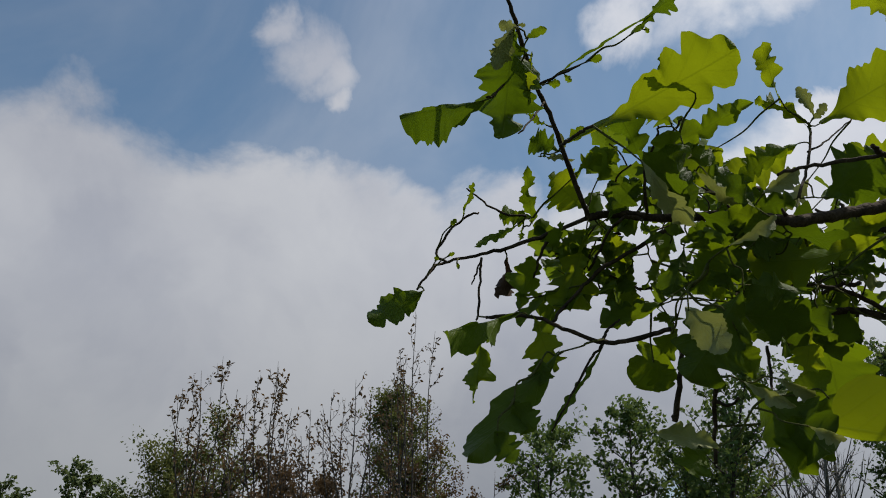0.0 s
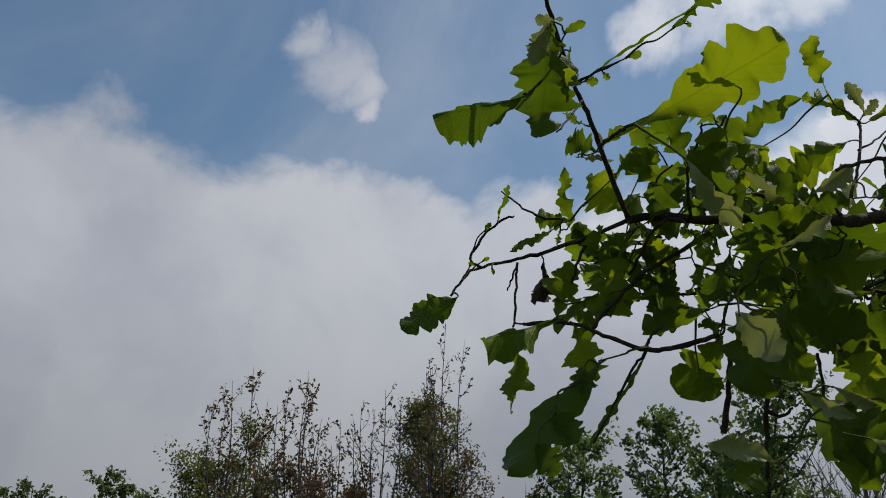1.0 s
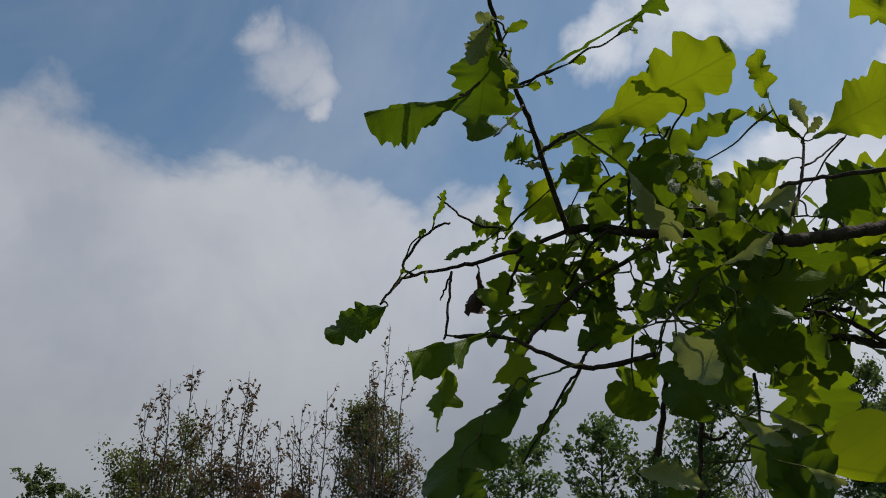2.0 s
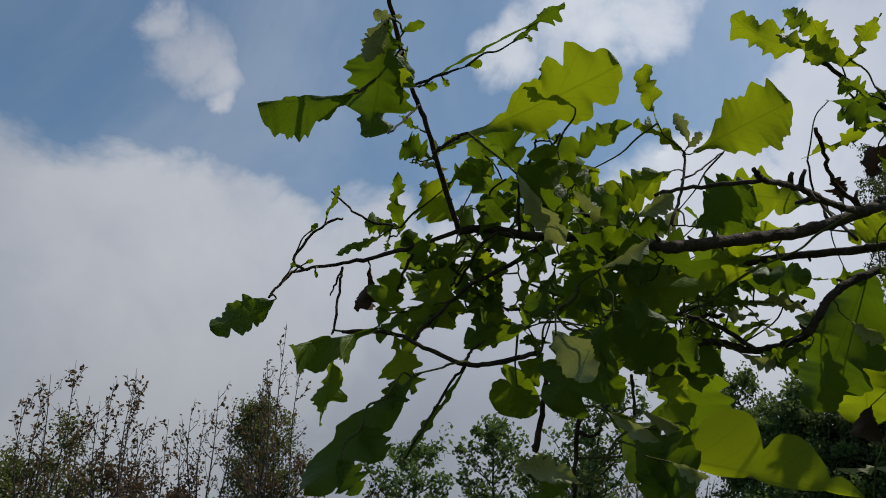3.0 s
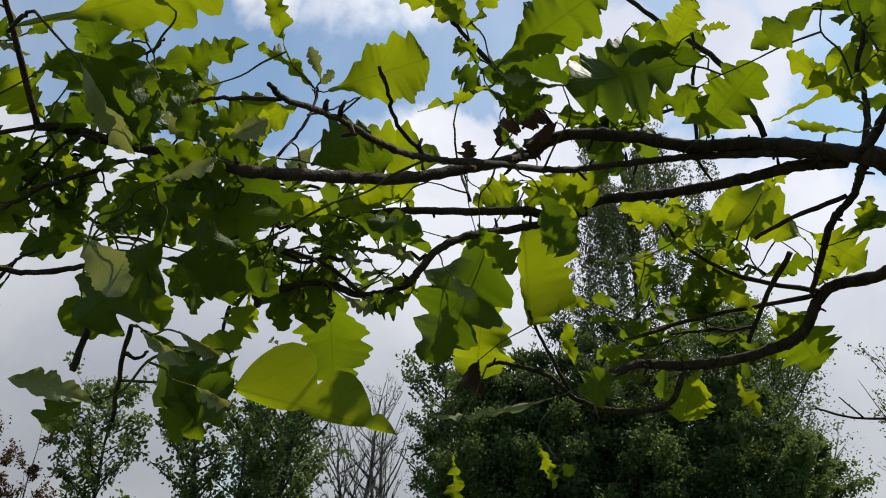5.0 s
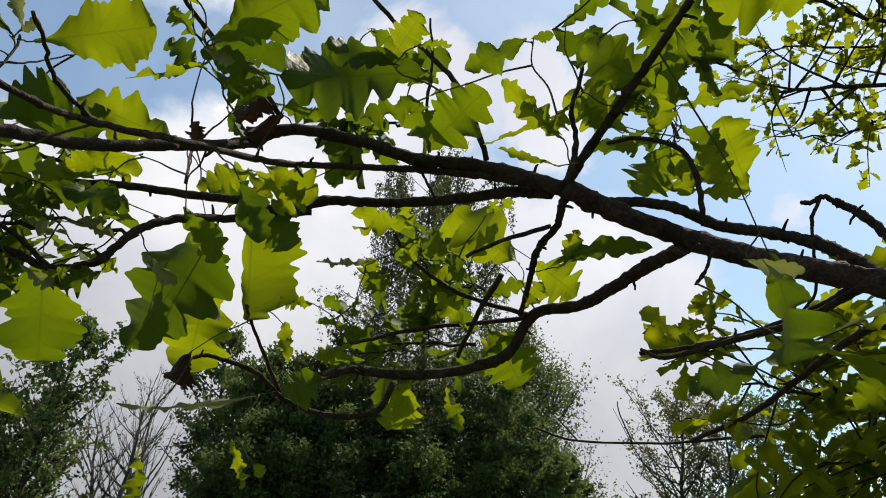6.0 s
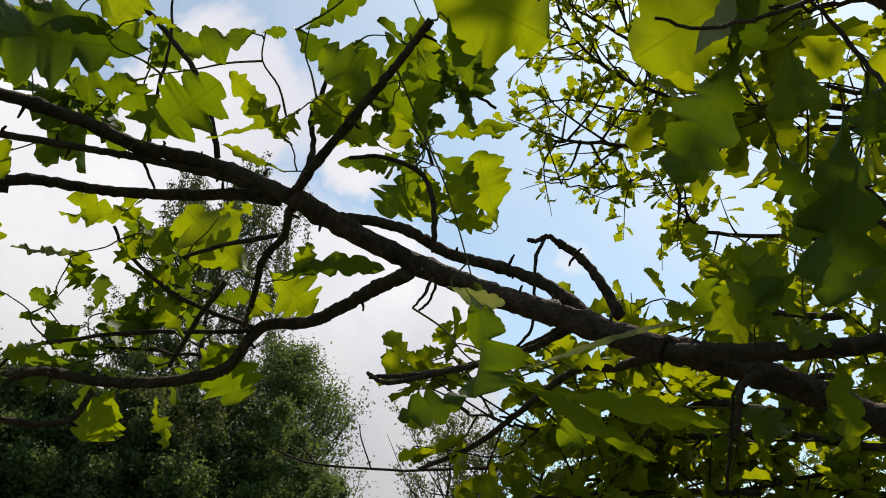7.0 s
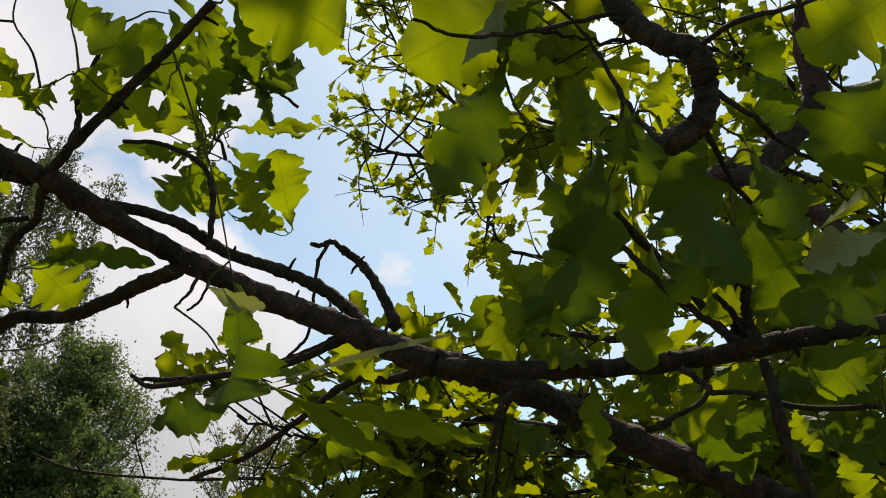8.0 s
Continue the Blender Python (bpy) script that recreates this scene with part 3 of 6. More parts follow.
bough("branch", 0.0060, 0.0080, (0.901, 0.677, 2.026), (0.972, 0.666, 2.043), (1.026, 0.654, 2.044), (1.070, 0.634, 2.026), (1.107, 0.596, 2.013), (1.150, 0.553, 1.993), (1.161, 0.514, 1.960), (1.154, 0.485, 1.927))
bough("branch", 0.0065, 0.0045, (1.167, 0.454, 1.931), (1.165, 0.479, 1.984), (1.161, 0.504, 2.020), (1.145, 0.522, 2.036))
bough("twig", 0.0036, 0.0026, (1.147, 0.519, 2.034), (1.137, 0.529, 2.043), (1.133, 0.542, 2.039), (1.127, 0.553, 2.042))
bough("twig", 0.0026, 0.0018, (1.136, 0.534, 2.040), (1.140, 0.550, 2.018), (1.147, 0.559, 1.971), (1.150, 0.568, 1.932), (1.147, 0.592, 1.912))
bough("branch", 0.0090, 0.0056, (0.852, 0.675, 2.031), (0.810, 0.763, 2.083), (0.740, 0.819, 2.098), (0.677, 0.837, 2.109), (0.585, 0.842, 2.099), (0.530, 0.846, 2.065), (0.438, 0.781, 2.003))
bough("branch", 0.0058, 0.0050, (0.438, 0.781, 2.003), (0.355, 0.758, 1.967), (0.276, 0.727, 1.943), (0.203, 0.691, 1.918))
bough("twig", 0.0050, 0.0013, (0.843, 0.697, 2.039), (0.811, 0.766, 2.073), (0.743, 0.823, 2.086), (0.666, 0.834, 2.071), (0.547, 0.797, 2.025), (0.437, 0.716, 1.975), (0.354, 0.645, 1.930), (0.296, 0.581, 1.897), (0.241, 0.529, 1.884), (0.204, 0.492, 1.869), (0.193, 0.479, 1.869))
bough("twig", 0.0015, 0.0012, (0.204, 0.492, 1.869), (0.176, 0.518, 1.880), (0.155, 0.549, 1.891))
bough("twig", 0.0020, 0.0014, (0.354, 0.645, 1.930), (0.334, 0.628, 1.924), (0.303, 0.599, 1.929), (0.289, 0.576, 1.943), (0.278, 0.560, 1.949))
bough("branch", 0.0070, 0.0054, (0.853, 0.699, 2.035), (0.838, 0.759, 2.056), (0.797, 0.818, 2.058), (0.744, 0.892, 2.067), (0.672, 0.932, 2.065), (0.623, 0.943, 2.041), (0.580, 0.959, 2.050), (0.523, 0.967, 2.045))
bough("branch", 0.0052, 0.0032, (0.523, 0.967, 2.045), (0.440, 1.042, 2.067), (0.348, 1.109, 2.072), (0.265, 1.156, 2.070), (0.197, 1.168, 2.054))
bough("branch", 0.0050, 0.0040, (0.657, 0.935, 2.048), (0.580, 0.957, 2.026), (0.499, 0.940, 1.999), (0.450, 0.930, 1.969), (0.429, 0.927, 1.943), (0.411, 0.940, 1.924), (0.375, 0.978, 1.922), (0.327, 0.995, 1.939), (0.274, 1.009, 1.928))
bough("twig", 0.0030, 0.0020, (0.375, 0.978, 1.922), (0.339, 0.973, 1.947), (0.302, 0.965, 1.959), (0.260, 0.955, 1.961))
bough("branch", 0.0090, 0.0060, (1.008, 0.641, 1.982), (1.034, 0.721, 1.990), (1.041, 0.794, 1.981), (1.034, 0.850, 1.971), (1.009, 0.915, 1.971), (0.987, 0.951, 1.917), (0.951, 0.978, 1.898), (0.890, 1.018, 1.885), (0.839, 1.045, 1.884), (0.786, 1.049, 1.884), (0.731, 1.050, 1.863))
bough("branch", 0.0045, 0.0025, (0.853, 1.043, 1.872), (0.838, 1.068, 1.834), (0.784, 1.098, 1.827), (0.720, 1.112, 1.844), (0.671, 1.101, 1.872), (0.609, 1.112, 1.889), (0.584, 1.111, 1.883))
bough("twig", 0.0030, 0.0020, (0.712, 1.113, 1.853), (0.674, 1.106, 1.913), (0.641, 1.088, 1.960))
bough("twig", 0.0035, 0.0020, (1.002, 0.918, 1.969), (0.929, 0.950, 1.987), (0.883, 0.967, 2.006), (0.834, 0.978, 2.039), (0.808, 0.979, 2.070))
bough("twig", 0.0035, 0.0020, (0.996, 0.923, 1.965), (0.947, 0.977, 1.961), (0.876, 1.020, 1.950), (0.780, 1.084, 1.921), (0.750, 1.090, 1.889))
bough("branch", 0.0050, 0.0036, (0.858, 0.673, 2.028), (0.864, 0.693, 2.021), (0.893, 0.735, 2.016), (0.903, 0.784, 2.002), (0.941, 0.845, 1.987), (0.978, 0.910, 1.963))
bough("twig", 0.0040, 0.0030, (0.907, 0.861, 1.993), (0.909, 0.915, 1.957), (0.912, 0.973, 1.904))
bough("twig", 0.0030, 0.0024, (0.887, 0.738, 2.016), (0.849, 0.789, 2.004), (0.821, 0.825, 1.988))
bough("branch", 0.0056, 0.0038, (0.852, 0.675, 2.032), (0.847, 0.628, 2.059), (0.845, 0.554, 2.104), (0.843, 0.509, 2.130), (0.838, 0.464, 2.154))
bough("branch", 0.0038, 0.0026, (0.853, 0.674, 2.032), (0.879, 0.679, 2.101), (0.866, 0.670, 2.139), (0.867, 0.654, 2.170), (0.862, 0.637, 2.214))
bough("twig", 0.0040, 0.0030, (0.817, 0.775, 2.101), (0.791, 0.786, 2.192), (0.753, 0.807, 2.248), (0.709, 0.832, 2.300), (0.662, 0.854, 2.363))
bough("branch", 0.0040, 0.0025, (1.040, 0.631, 2.017), (1.038, 0.631, 2.077), (1.028, 0.641, 2.121), (0.995, 0.672, 2.143), (0.959, 0.705, 2.139))
bough("twig", 0.0025, 0.0015, (0.758, 0.826, 2.089), (0.745, 0.807, 2.149), (0.737, 0.781, 2.215), (0.723, 0.765, 2.268))
bough("twig", 0.0020, 0.0015, (0.492, 0.925, 2.037), (0.536, 1.078, 2.176), (0.524, 1.056, 2.222))
bough("twig", 0.0020, 0.0015, (0.620, 0.945, 2.041), (0.644, 0.967, 2.018), (0.642, 0.974, 2.005))
bough("twig", 0.0020, 0.0014, (0.755, 0.828, 2.087), (0.771, 0.829, 2.065), (0.782, 0.828, 2.055))
bough("twig", 0.0020, 0.0014, (1.056, 0.638, 1.986), (1.054, 0.650, 1.961), (1.047, 0.659, 1.950))
bough("twig", 0.0050, 0.0025, (1.160, 0.512, 1.928), (1.158, 0.601, 1.908), (1.137, 0.701, 1.899), (1.127, 0.784, 1.897), (1.137, 0.835, 1.921))
bough("twig", 0.0040, 0.0020, (1.983, 1.153, 1.931), (1.883, 1.267, 1.925), (1.795, 1.376, 1.920), (1.612, 1.471, 1.920), (1.519, 1.511, 1.945))
bough("twig", 0.0020, 0.0012, (1.612, 1.471, 1.920), (1.560, 1.479, 1.966))
bough("twig", 0.0020, 0.0012, (1.727, 1.411, 1.921), (1.688, 1.406, 1.979), (1.675, 1.400, 2.007))
bough("branch", 0.0060, 0.0040, (1.193, 0.424, 1.884), (1.226, 0.499, 1.891), (1.252, 0.557, 1.907), (1.284, 0.620, 1.904), (1.357, 0.735, 1.890), (1.423, 0.875, 1.865), (1.474, 1.034, 1.851))
bough("branch", 0.0050, 0.0030, (1.163, 0.501, 1.944), (1.175, 0.572, 1.926), (1.193, 0.662, 1.922), (1.207, 0.754, 1.926), (1.219, 0.845, 1.936), (1.195, 0.890, 1.937))
bough("twig", 0.0040, 0.0022, (1.306, 0.274, 1.860), (1.323, 0.328, 1.870), (1.342, 0.371, 1.884), (1.346, 0.400, 1.871), (1.361, 0.417, 1.825), (1.384, 0.442, 1.755))
bough("branch", 0.0080, 0.0070, (0.821, 0.097, 2.024), (0.823, 0.086, 1.982), (0.823, 0.066, 1.953), (0.819, 0.046, 1.934), (0.828, 0.043, 1.918), (0.836, 0.049, 1.896), (0.833, 0.071, 1.882))
bough("twig", 0.0040, 0.0030, (0.939, 0.134, 1.898), (1.009, 0.115, 1.879), (1.080, 0.097, 1.855), (1.108, 0.086, 1.836))
bough("twig", 0.0050, 0.0040, (1.111, 0.077, 1.836), (1.087, 0.073, 1.863), (1.071, 0.067, 1.902))
bough("twig", 0.0035, 0.0030, (1.104, 0.083, 1.845), (1.094, 0.084, 1.862), (1.083, 0.093, 1.876))
bough("twig", 0.0040, 0.0030, (1.111, 0.111, 1.826), (1.120, 0.120, 1.800), (1.125, 0.154, 1.780), (1.128, 0.176, 1.778))
bough("twig", 0.0035, 0.0020, (1.121, 0.117, 1.801), (1.118, 0.080, 1.794), (1.120, 0.042, 1.780), (1.128, -0.014, 1.776))
bough("limb", 0.0260, 0.0220, (1.788, 0.147, 2.352), (1.908, 0.084, 2.425), (1.959, -0.024, 2.556), (1.957, -0.032, 2.689), (1.947, -0.071, 2.872))
bough("branch", 0.0120, 0.0220, (2.124, 0.284, 2.525), (1.788, 0.147, 2.352), (1.823, 0.030, 2.282), (1.822, -0.064, 2.136), (1.842, -0.184, 1.972), (2.193, -0.644, 1.966))
bough("twig", 0.0040, 0.0034, (1.035, 0.055, 1.790), (1.054, 0.056, 1.751), (1.074, 0.049, 1.717), (1.093, 0.040, 1.690))
bough("branch", 0.0050, 0.0040, (0.203, 0.691, 1.918), (0.187, 0.733, 1.944), (0.160, 0.776, 1.970), (0.112, 0.802, 1.983), (0.060, 0.808, 1.995), (0.027, 0.804, 1.992))
bough("twig", 0.0031, 0.0016, (0.030, 0.804, 1.992), (0.014, 0.771, 2.034), (-0.001, 0.733, 2.071), (-0.014, 0.702, 2.091), (-0.025, 0.658, 2.115), (-0.033, 0.628, 2.133), (-0.041, 0.608, 2.153))
bough("twig", 0.0023, 0.0013, (0.030, 0.805, 1.991), (-0.007, 0.807, 1.979), (-0.051, 0.812, 1.968), (-0.091, 0.813, 1.960), (-0.124, 0.818, 1.957), (-0.134, 0.810, 1.951))
bough("twig", 0.0016, 0.0010, (-0.124, 0.818, 1.957), (-0.135, 0.822, 1.970), (-0.121, 0.822, 1.995), (-0.097, 0.811, 2.008), (-0.086, 0.811, 2.010))
bough("twig", 0.0013, 0.0008, (-0.035, 0.808, 2.000), (-0.063, 0.804, 2.005), (-0.086, 0.804, 2.025), (-0.099, 0.807, 2.039))
bough("twig", 0.0016, 0.0011, (-0.133, 0.810, 1.951), (-0.143, 0.797, 1.932), (-0.151, 0.792, 1.917))
bough("twig", 0.0014, 0.0010, (-0.085, 0.814, 1.958), (-0.087, 0.814, 1.937), (-0.088, 0.799, 1.890), (-0.090, 0.794, 1.881))
bough("twig", 0.0013, 0.0008, (-0.084, 0.814, 1.958), (-0.091, 0.820, 1.945), (-0.099, 0.831, 1.934))
bough("twig", 0.0019, 0.0013, (-0.007, 0.807, 1.979), (-0.021, 0.807, 1.956), (-0.031, 0.818, 1.932))
bough("twig", 0.0023, 0.0016, (0.094, 0.747, 1.845), (0.063, 0.763, 1.843), (0.033, 0.769, 1.843), (0.001, 0.769, 1.857), (-0.028, 0.773, 1.872), (-0.058, 0.779, 1.878), (-0.079, 0.779, 1.877))
bough("twig", 0.0014, 0.0008, (0.033, 0.769, 1.843), (0.017, 0.767, 1.822), (0.000, 0.768, 1.793), (-0.020, 0.770, 1.761))
bough("twig", 0.0016, 0.0010, (0.033, 0.768, 1.845), (0.039, 0.784, 1.861), (0.052, 0.799, 1.875))
bough("twig", 0.0023, 0.0016, (0.107, 0.807, 1.972), (0.068, 0.810, 1.951), (0.040, 0.811, 1.936), (0.024, 0.815, 1.923), (-0.003, 0.788, 1.886), (-0.013, 0.775, 1.867))
bough("twig", 0.0023, 0.0029, (0.103, 0.759, 1.829), (0.098, 0.767, 1.802), (0.092, 0.773, 1.775), (0.091, 0.776, 1.769))
bough("twig", 0.0020, 0.0018, (0.131, 0.759, 1.804), (0.126, 0.772, 1.775), (0.124, 0.793, 1.732))
bough("twig", 0.0016, 0.0011, (0.128, 0.769, 1.783), (0.138, 0.761, 1.777), (0.145, 0.752, 1.781))
bough("twig", 0.0017, 0.0013, (0.243, 0.808, 1.998), (0.273, 0.854, 2.060), (0.290, 0.876, 2.110), (0.292, 0.879, 2.129))
bough("twig", 0.0013, 0.0008, (0.281, 0.866, 2.084), (0.319, 0.894, 2.117), (0.353, 0.910, 2.151))
bough("twig", 0.0017, 0.0011, (0.090, 0.795, 1.986), (0.088, 0.767, 2.019), (0.101, 0.745, 2.043), (0.103, 0.731, 2.052))
bough("twig", 0.0013, 0.0010, (0.101, 0.748, 2.039), (0.120, 0.747, 2.056), (0.128, 0.742, 2.065))
bough("twig", 0.0019, 0.0014, (0.006, 0.737, 2.041), (0.022, 0.691, 2.025), (0.035, 0.664, 2.016))
bough("twig", 0.0016, 0.0011, (-0.016, 0.702, 2.091), (-0.003, 0.692, 2.090), (0.029, 0.687, 2.101))
bough("twig", 0.0019, 0.0013, (0.085, 0.796, 1.980), (0.073, 0.801, 1.988), (0.053, 0.804, 1.977), (0.027, 0.819, 1.937))
bough("twig", 0.0030, 0.0020, (0.490, 0.807, 2.139), (0.453, 0.787, 2.151), (0.419, 0.774, 2.173), (0.403, 0.766, 2.178))
bough("twig", 0.0035, 0.0030, (0.575, 0.858, 2.118), (0.530, 0.831, 2.142), (0.490, 0.807, 2.139))
bough("twig", 0.0020, 0.0014, (0.221, 0.950, 1.886), (0.212, 0.913, 1.845), (0.199, 0.878, 1.802))
bough("limb", 0.0340, 0.0180, (2.192, -0.664, 2.473), (2.663, -0.423, 2.822), (3.410, -0.252, 2.965), (3.410, -0.086, 3.041))
bough("twig", 0.0020, 0.0012, (0.828, 0.045, 1.915), (0.847, 0.024, 1.899), (0.887, 0.006, 1.891), (0.924, -0.017, 1.888))
bough("twig", 0.0020, 0.0012, (0.819, 0.046, 1.934), (0.807, 0.019, 1.936), (0.810, -0.011, 1.937), (0.827, -0.037, 1.952))
bough("twig", 0.0020, 0.0012, (0.833, 0.071, 1.882), (0.859, 0.094, 1.928), (0.864, 0.110, 1.973), (0.859, 0.127, 2.015), (0.836, 0.150, 2.037))
bough("twig", 0.0020, 0.0012, (0.836, 0.049, 1.896), (0.907, 0.044, 1.883), (0.987, 0.020, 1.873), (1.035, -0.011, 1.858))
bough("twig", 0.0018, 0.0010, (0.823, 0.086, 1.982), (0.794, 0.115, 1.962), (0.765, 0.141, 1.944), (0.736, 0.162, 1.930), (0.715, 0.179, 1.934))
bough("twig", 0.0012, 0.0009, (-0.022, 0.664, 2.103), (-0.034, 0.624, 2.052), (-0.048, 0.598, 2.014), (-0.055, 0.591, 2.007))
bough("twig", 0.0012, 0.0008, (-0.007, 0.717, 2.082), (-0.021, 0.668, 2.029), (-0.030, 0.631, 1.993))
bough("twig", 0.0042, 0.0028, (1.186, 0.258, 1.798), (1.160, 0.259, 1.814), (1.132, 0.271, 1.825), (1.114, 0.287, 1.824), (1.101, 0.300, 1.811), (1.103, 0.308, 1.788), (1.105, 0.315, 1.768), label="pale grey curved dead twig")
bough("twig", 0.0036, 0.0022, (0.982, 0.053, 1.785), (0.979, 0.049, 1.760), (0.975, 0.045, 1.727), (0.980, 0.040, 1.704), (0.982, 0.035, 1.687), label="pale grey dead twig with broken end")
bough("twig", 0.0030, 0.0016, (0.982, 0.633, 1.973), (0.983, 0.621, 1.963), (0.983, 0.599, 1.967))
bough("twig", 0.0022, 0.0012, (0.971, 0.572, 1.948), (0.970, 0.584, 1.930), (0.967, 0.597, 1.917))
bough("twig", 0.0042, 0.0030, (0.961, 0.051, 1.788), (0.955, 0.055, 1.806), (0.948, 0.053, 1.827), (0.940, 0.051, 1.848))
bough("twig", 0.0024, 0.0018, (0.956, 0.058, 1.802), (0.950, 0.066, 1.816), (0.946, 0.073, 1.825))
bough("twig", 0.0030, 0.0022, (0.958, 0.063, 1.793), (0.941, 0.078, 1.805), (0.928, 0.093, 1.820), (0.914, 0.108, 1.836), (0.903, 0.121, 1.854))
bough("twig", 0.0026, 0.0016, (0.955, 0.103, 1.781), (0.959, 0.094, 1.772), (0.962, 0.088, 1.763), (0.971, 0.111, 1.753), (0.969, 0.127, 1.747))
bough("twig", 0.0020, 0.0014, (0.962, 0.088, 1.763), (0.966, 0.066, 1.761), (0.970, 0.046, 1.755))


def trunk():
    """The oak's trunk with its root flare, off to the side, from which the limbs come."""
    k = np.linspace(0, 1, 15)
    path = np.column_stack([0.10 * np.sin(2.2 * k) - 0.05 * k, 0.06 * np.sin(3 * k), -0.15 + 5.6 * k])
    radii = 0.17 * (1 - 0.94 * k) + 0.10 * np.exp(-k * 14)
    heap = Heap()
    heap.put(*tube(path, radii, 20, 0.035, np.random.default_rng(3)))
    return part("trunk", heap.mesh("trunk", BARK_TRUNK), oak)


trunk()


# leaf shapes -------------------------------------------------------------
def leaf_mesh(name, mat, seed, width, lobes=4.0, depth=0.55, start=0.05, widest=0.60, blunt=0.6, arch=0.07, fold=0.30, cup=0.0, twist=0.8, wave=0.07, bend=0.0, eaten=0.0, lop=1.0, ragged=0.03):
    """An oak leaf one unit long from its stem at the origin along y, with rounded lobes that point forwards. start: where the blade begins
    to widen; widest: where it is broadest; arch: how far its rib bows out of the plane; bend: how far it curves within the plane;
    fold and cup: how its halves rise from the rib; lop: the breadth of one half against the other; eaten: how much is bitten away."""
    rng = np.random.default_rng(seed)
    stations, rugged = 84, 0.07 if ragged else 0.01
    shares = np.array([-1.0, -0.70, -0.36, 0.0, 0.36, 0.70, 1.0])
    y = np.linspace(0, 1, stations)
    rise = np.clip((y - start) / (widest - start), 0, 1)
    end = np.clip((y - widest) / (1 - widest), 0, 1)
    env = (0.06 + 0.94 * np.sin(rise * np.pi / 2) ** 1.3) * np.cos(end * np.pi / 2) ** blunt
    env[0] = 0.02
    halves = []
    for s in (0, 1):
        knots = np.linspace(0, 1, 6)
        beat = np.interp(y, knots, knots + np.concatenate([[0], rng.normal(0, 0.025, 4), [0]])) * lobes + rng.uniform(-0.18, 0.18)
        lobe = np.sqrt(np.clip(1 - np.abs(2 * (beat % 1) - 1) ** (1.7 if lobes > 3.2 else 2.6), 0, 1)) ** 1.15
        deep = np.interp(y, np.linspace(0, 1, 7), rng.uniform(0.7, 1.35, 7)) * np.clip(1.3 - 0.6 * end, 0, 1)
        w = env * np.maximum(1.04 - 1.35 * depth * deep * (1 - lobe), 0.14) * (1 + rugged * np.interp(y, np.linspace(0, 1, 9), rng.standard_normal(9)))
        if eaten:
            for _ in range(rng.integers(3, 6 + int(4 * eaten))):
                at, r = rng.uniform(0.10, 1.0), rng.uniform(0.025, 0.10)
                edge = np.interp(at, y, w)
                bite = np.sqrt(np.maximum(r * r - (y - at) ** 2, 0)) * 3.4 * eaten / max(width, 0.3)
                w = np.minimum(w, np.where(np.abs(y - at) < r, np.maximum(edge - bite, 0.08 * env), w))
        w = w * (1 + rugged * np.interp(y, np.linspace(0, 1, 19), rng.standard_normal(19)) * (env > 0.15))
        w = w * (1 + 0.65 * rugged * np.sin(2 * np.pi * beat * rng.uniform(2.4, 3.4) + rng.uniform(0, 6)) * (env > 0.15))
        rough = ragged + 0.05 * eaten
        w = w * (1 + (0.012 + rough) * np.convolve(rng.standard_normal(stations), (0.3, 0.55, 0.3), "same") * (env > 0.1))
        w = np.convolve(np.pad(w, 1, mode="edge"), (0.25, 0.5, 0.25), "valid")
        halves.append(np.maximum(w * (lop if s else 1.0), 0.012) * 0.5 * width)
    twist, phase = twist * rng.uniform(-1, 1), rng.uniform(0, 6)
    fold, cup, ripple = fold * rng.uniform(-0.4, 1.5), cup + rng.normal(0, 0.25), rng.uniform(7, 13)
    half = np.where(shares[None] < 0, halves[0][:, None], halves[1][:, None])
    x = shares[None] * half
    yy = y[:, None] + 0.16 * np.abs(x) * np.sin(np.pi * np.clip(y, 0, 0.8))[:, None]
    z = fold * np.abs(x) + cup * x * x / max(width, 0.1) + twist * x * (y[:, None] - 0.3)
    z = z + wave * min(1.0, width * 1.6) * np.sin(ripple * y[:, None] + phase + 2.4 * np.sign(x)) * np.abs(shares)[None] ** 1.5
    z = z + (arch * np.sin(np.pi * y) + 0.015 * np.sin(7 * y + phase))[:, None]
    slope = np.arctan(bend * np.pi * np.cos(np.pi * y))[:, None]
    px = bend * np.sin(np.pi * y)[:, None] + x * np.cos(slope)
    py = yy - x * np.sin(slope)
    verts = np.stack([px, py, z], axis=-1).reshape(-1, 3)
    corner = (np.arange(stations - 1)[:, None] * 7 + np.arange(6)[None]).reshape(-1)
    faces = np.stack([corner, corner + 1, corner + 8, corner + 7], axis=1)
    me = mesh_from(name, verts.tolist(), faces.tolist(), mat)
    uvs = np.stack([0.5 + x / max(width, 0.1), yy], axis=-1).reshape(-1, 2)
    me.uv_layers.new(name="uv").data.foreach_set("uv", uvs[faces.reshape(-1)].reshape(-1))
    return me


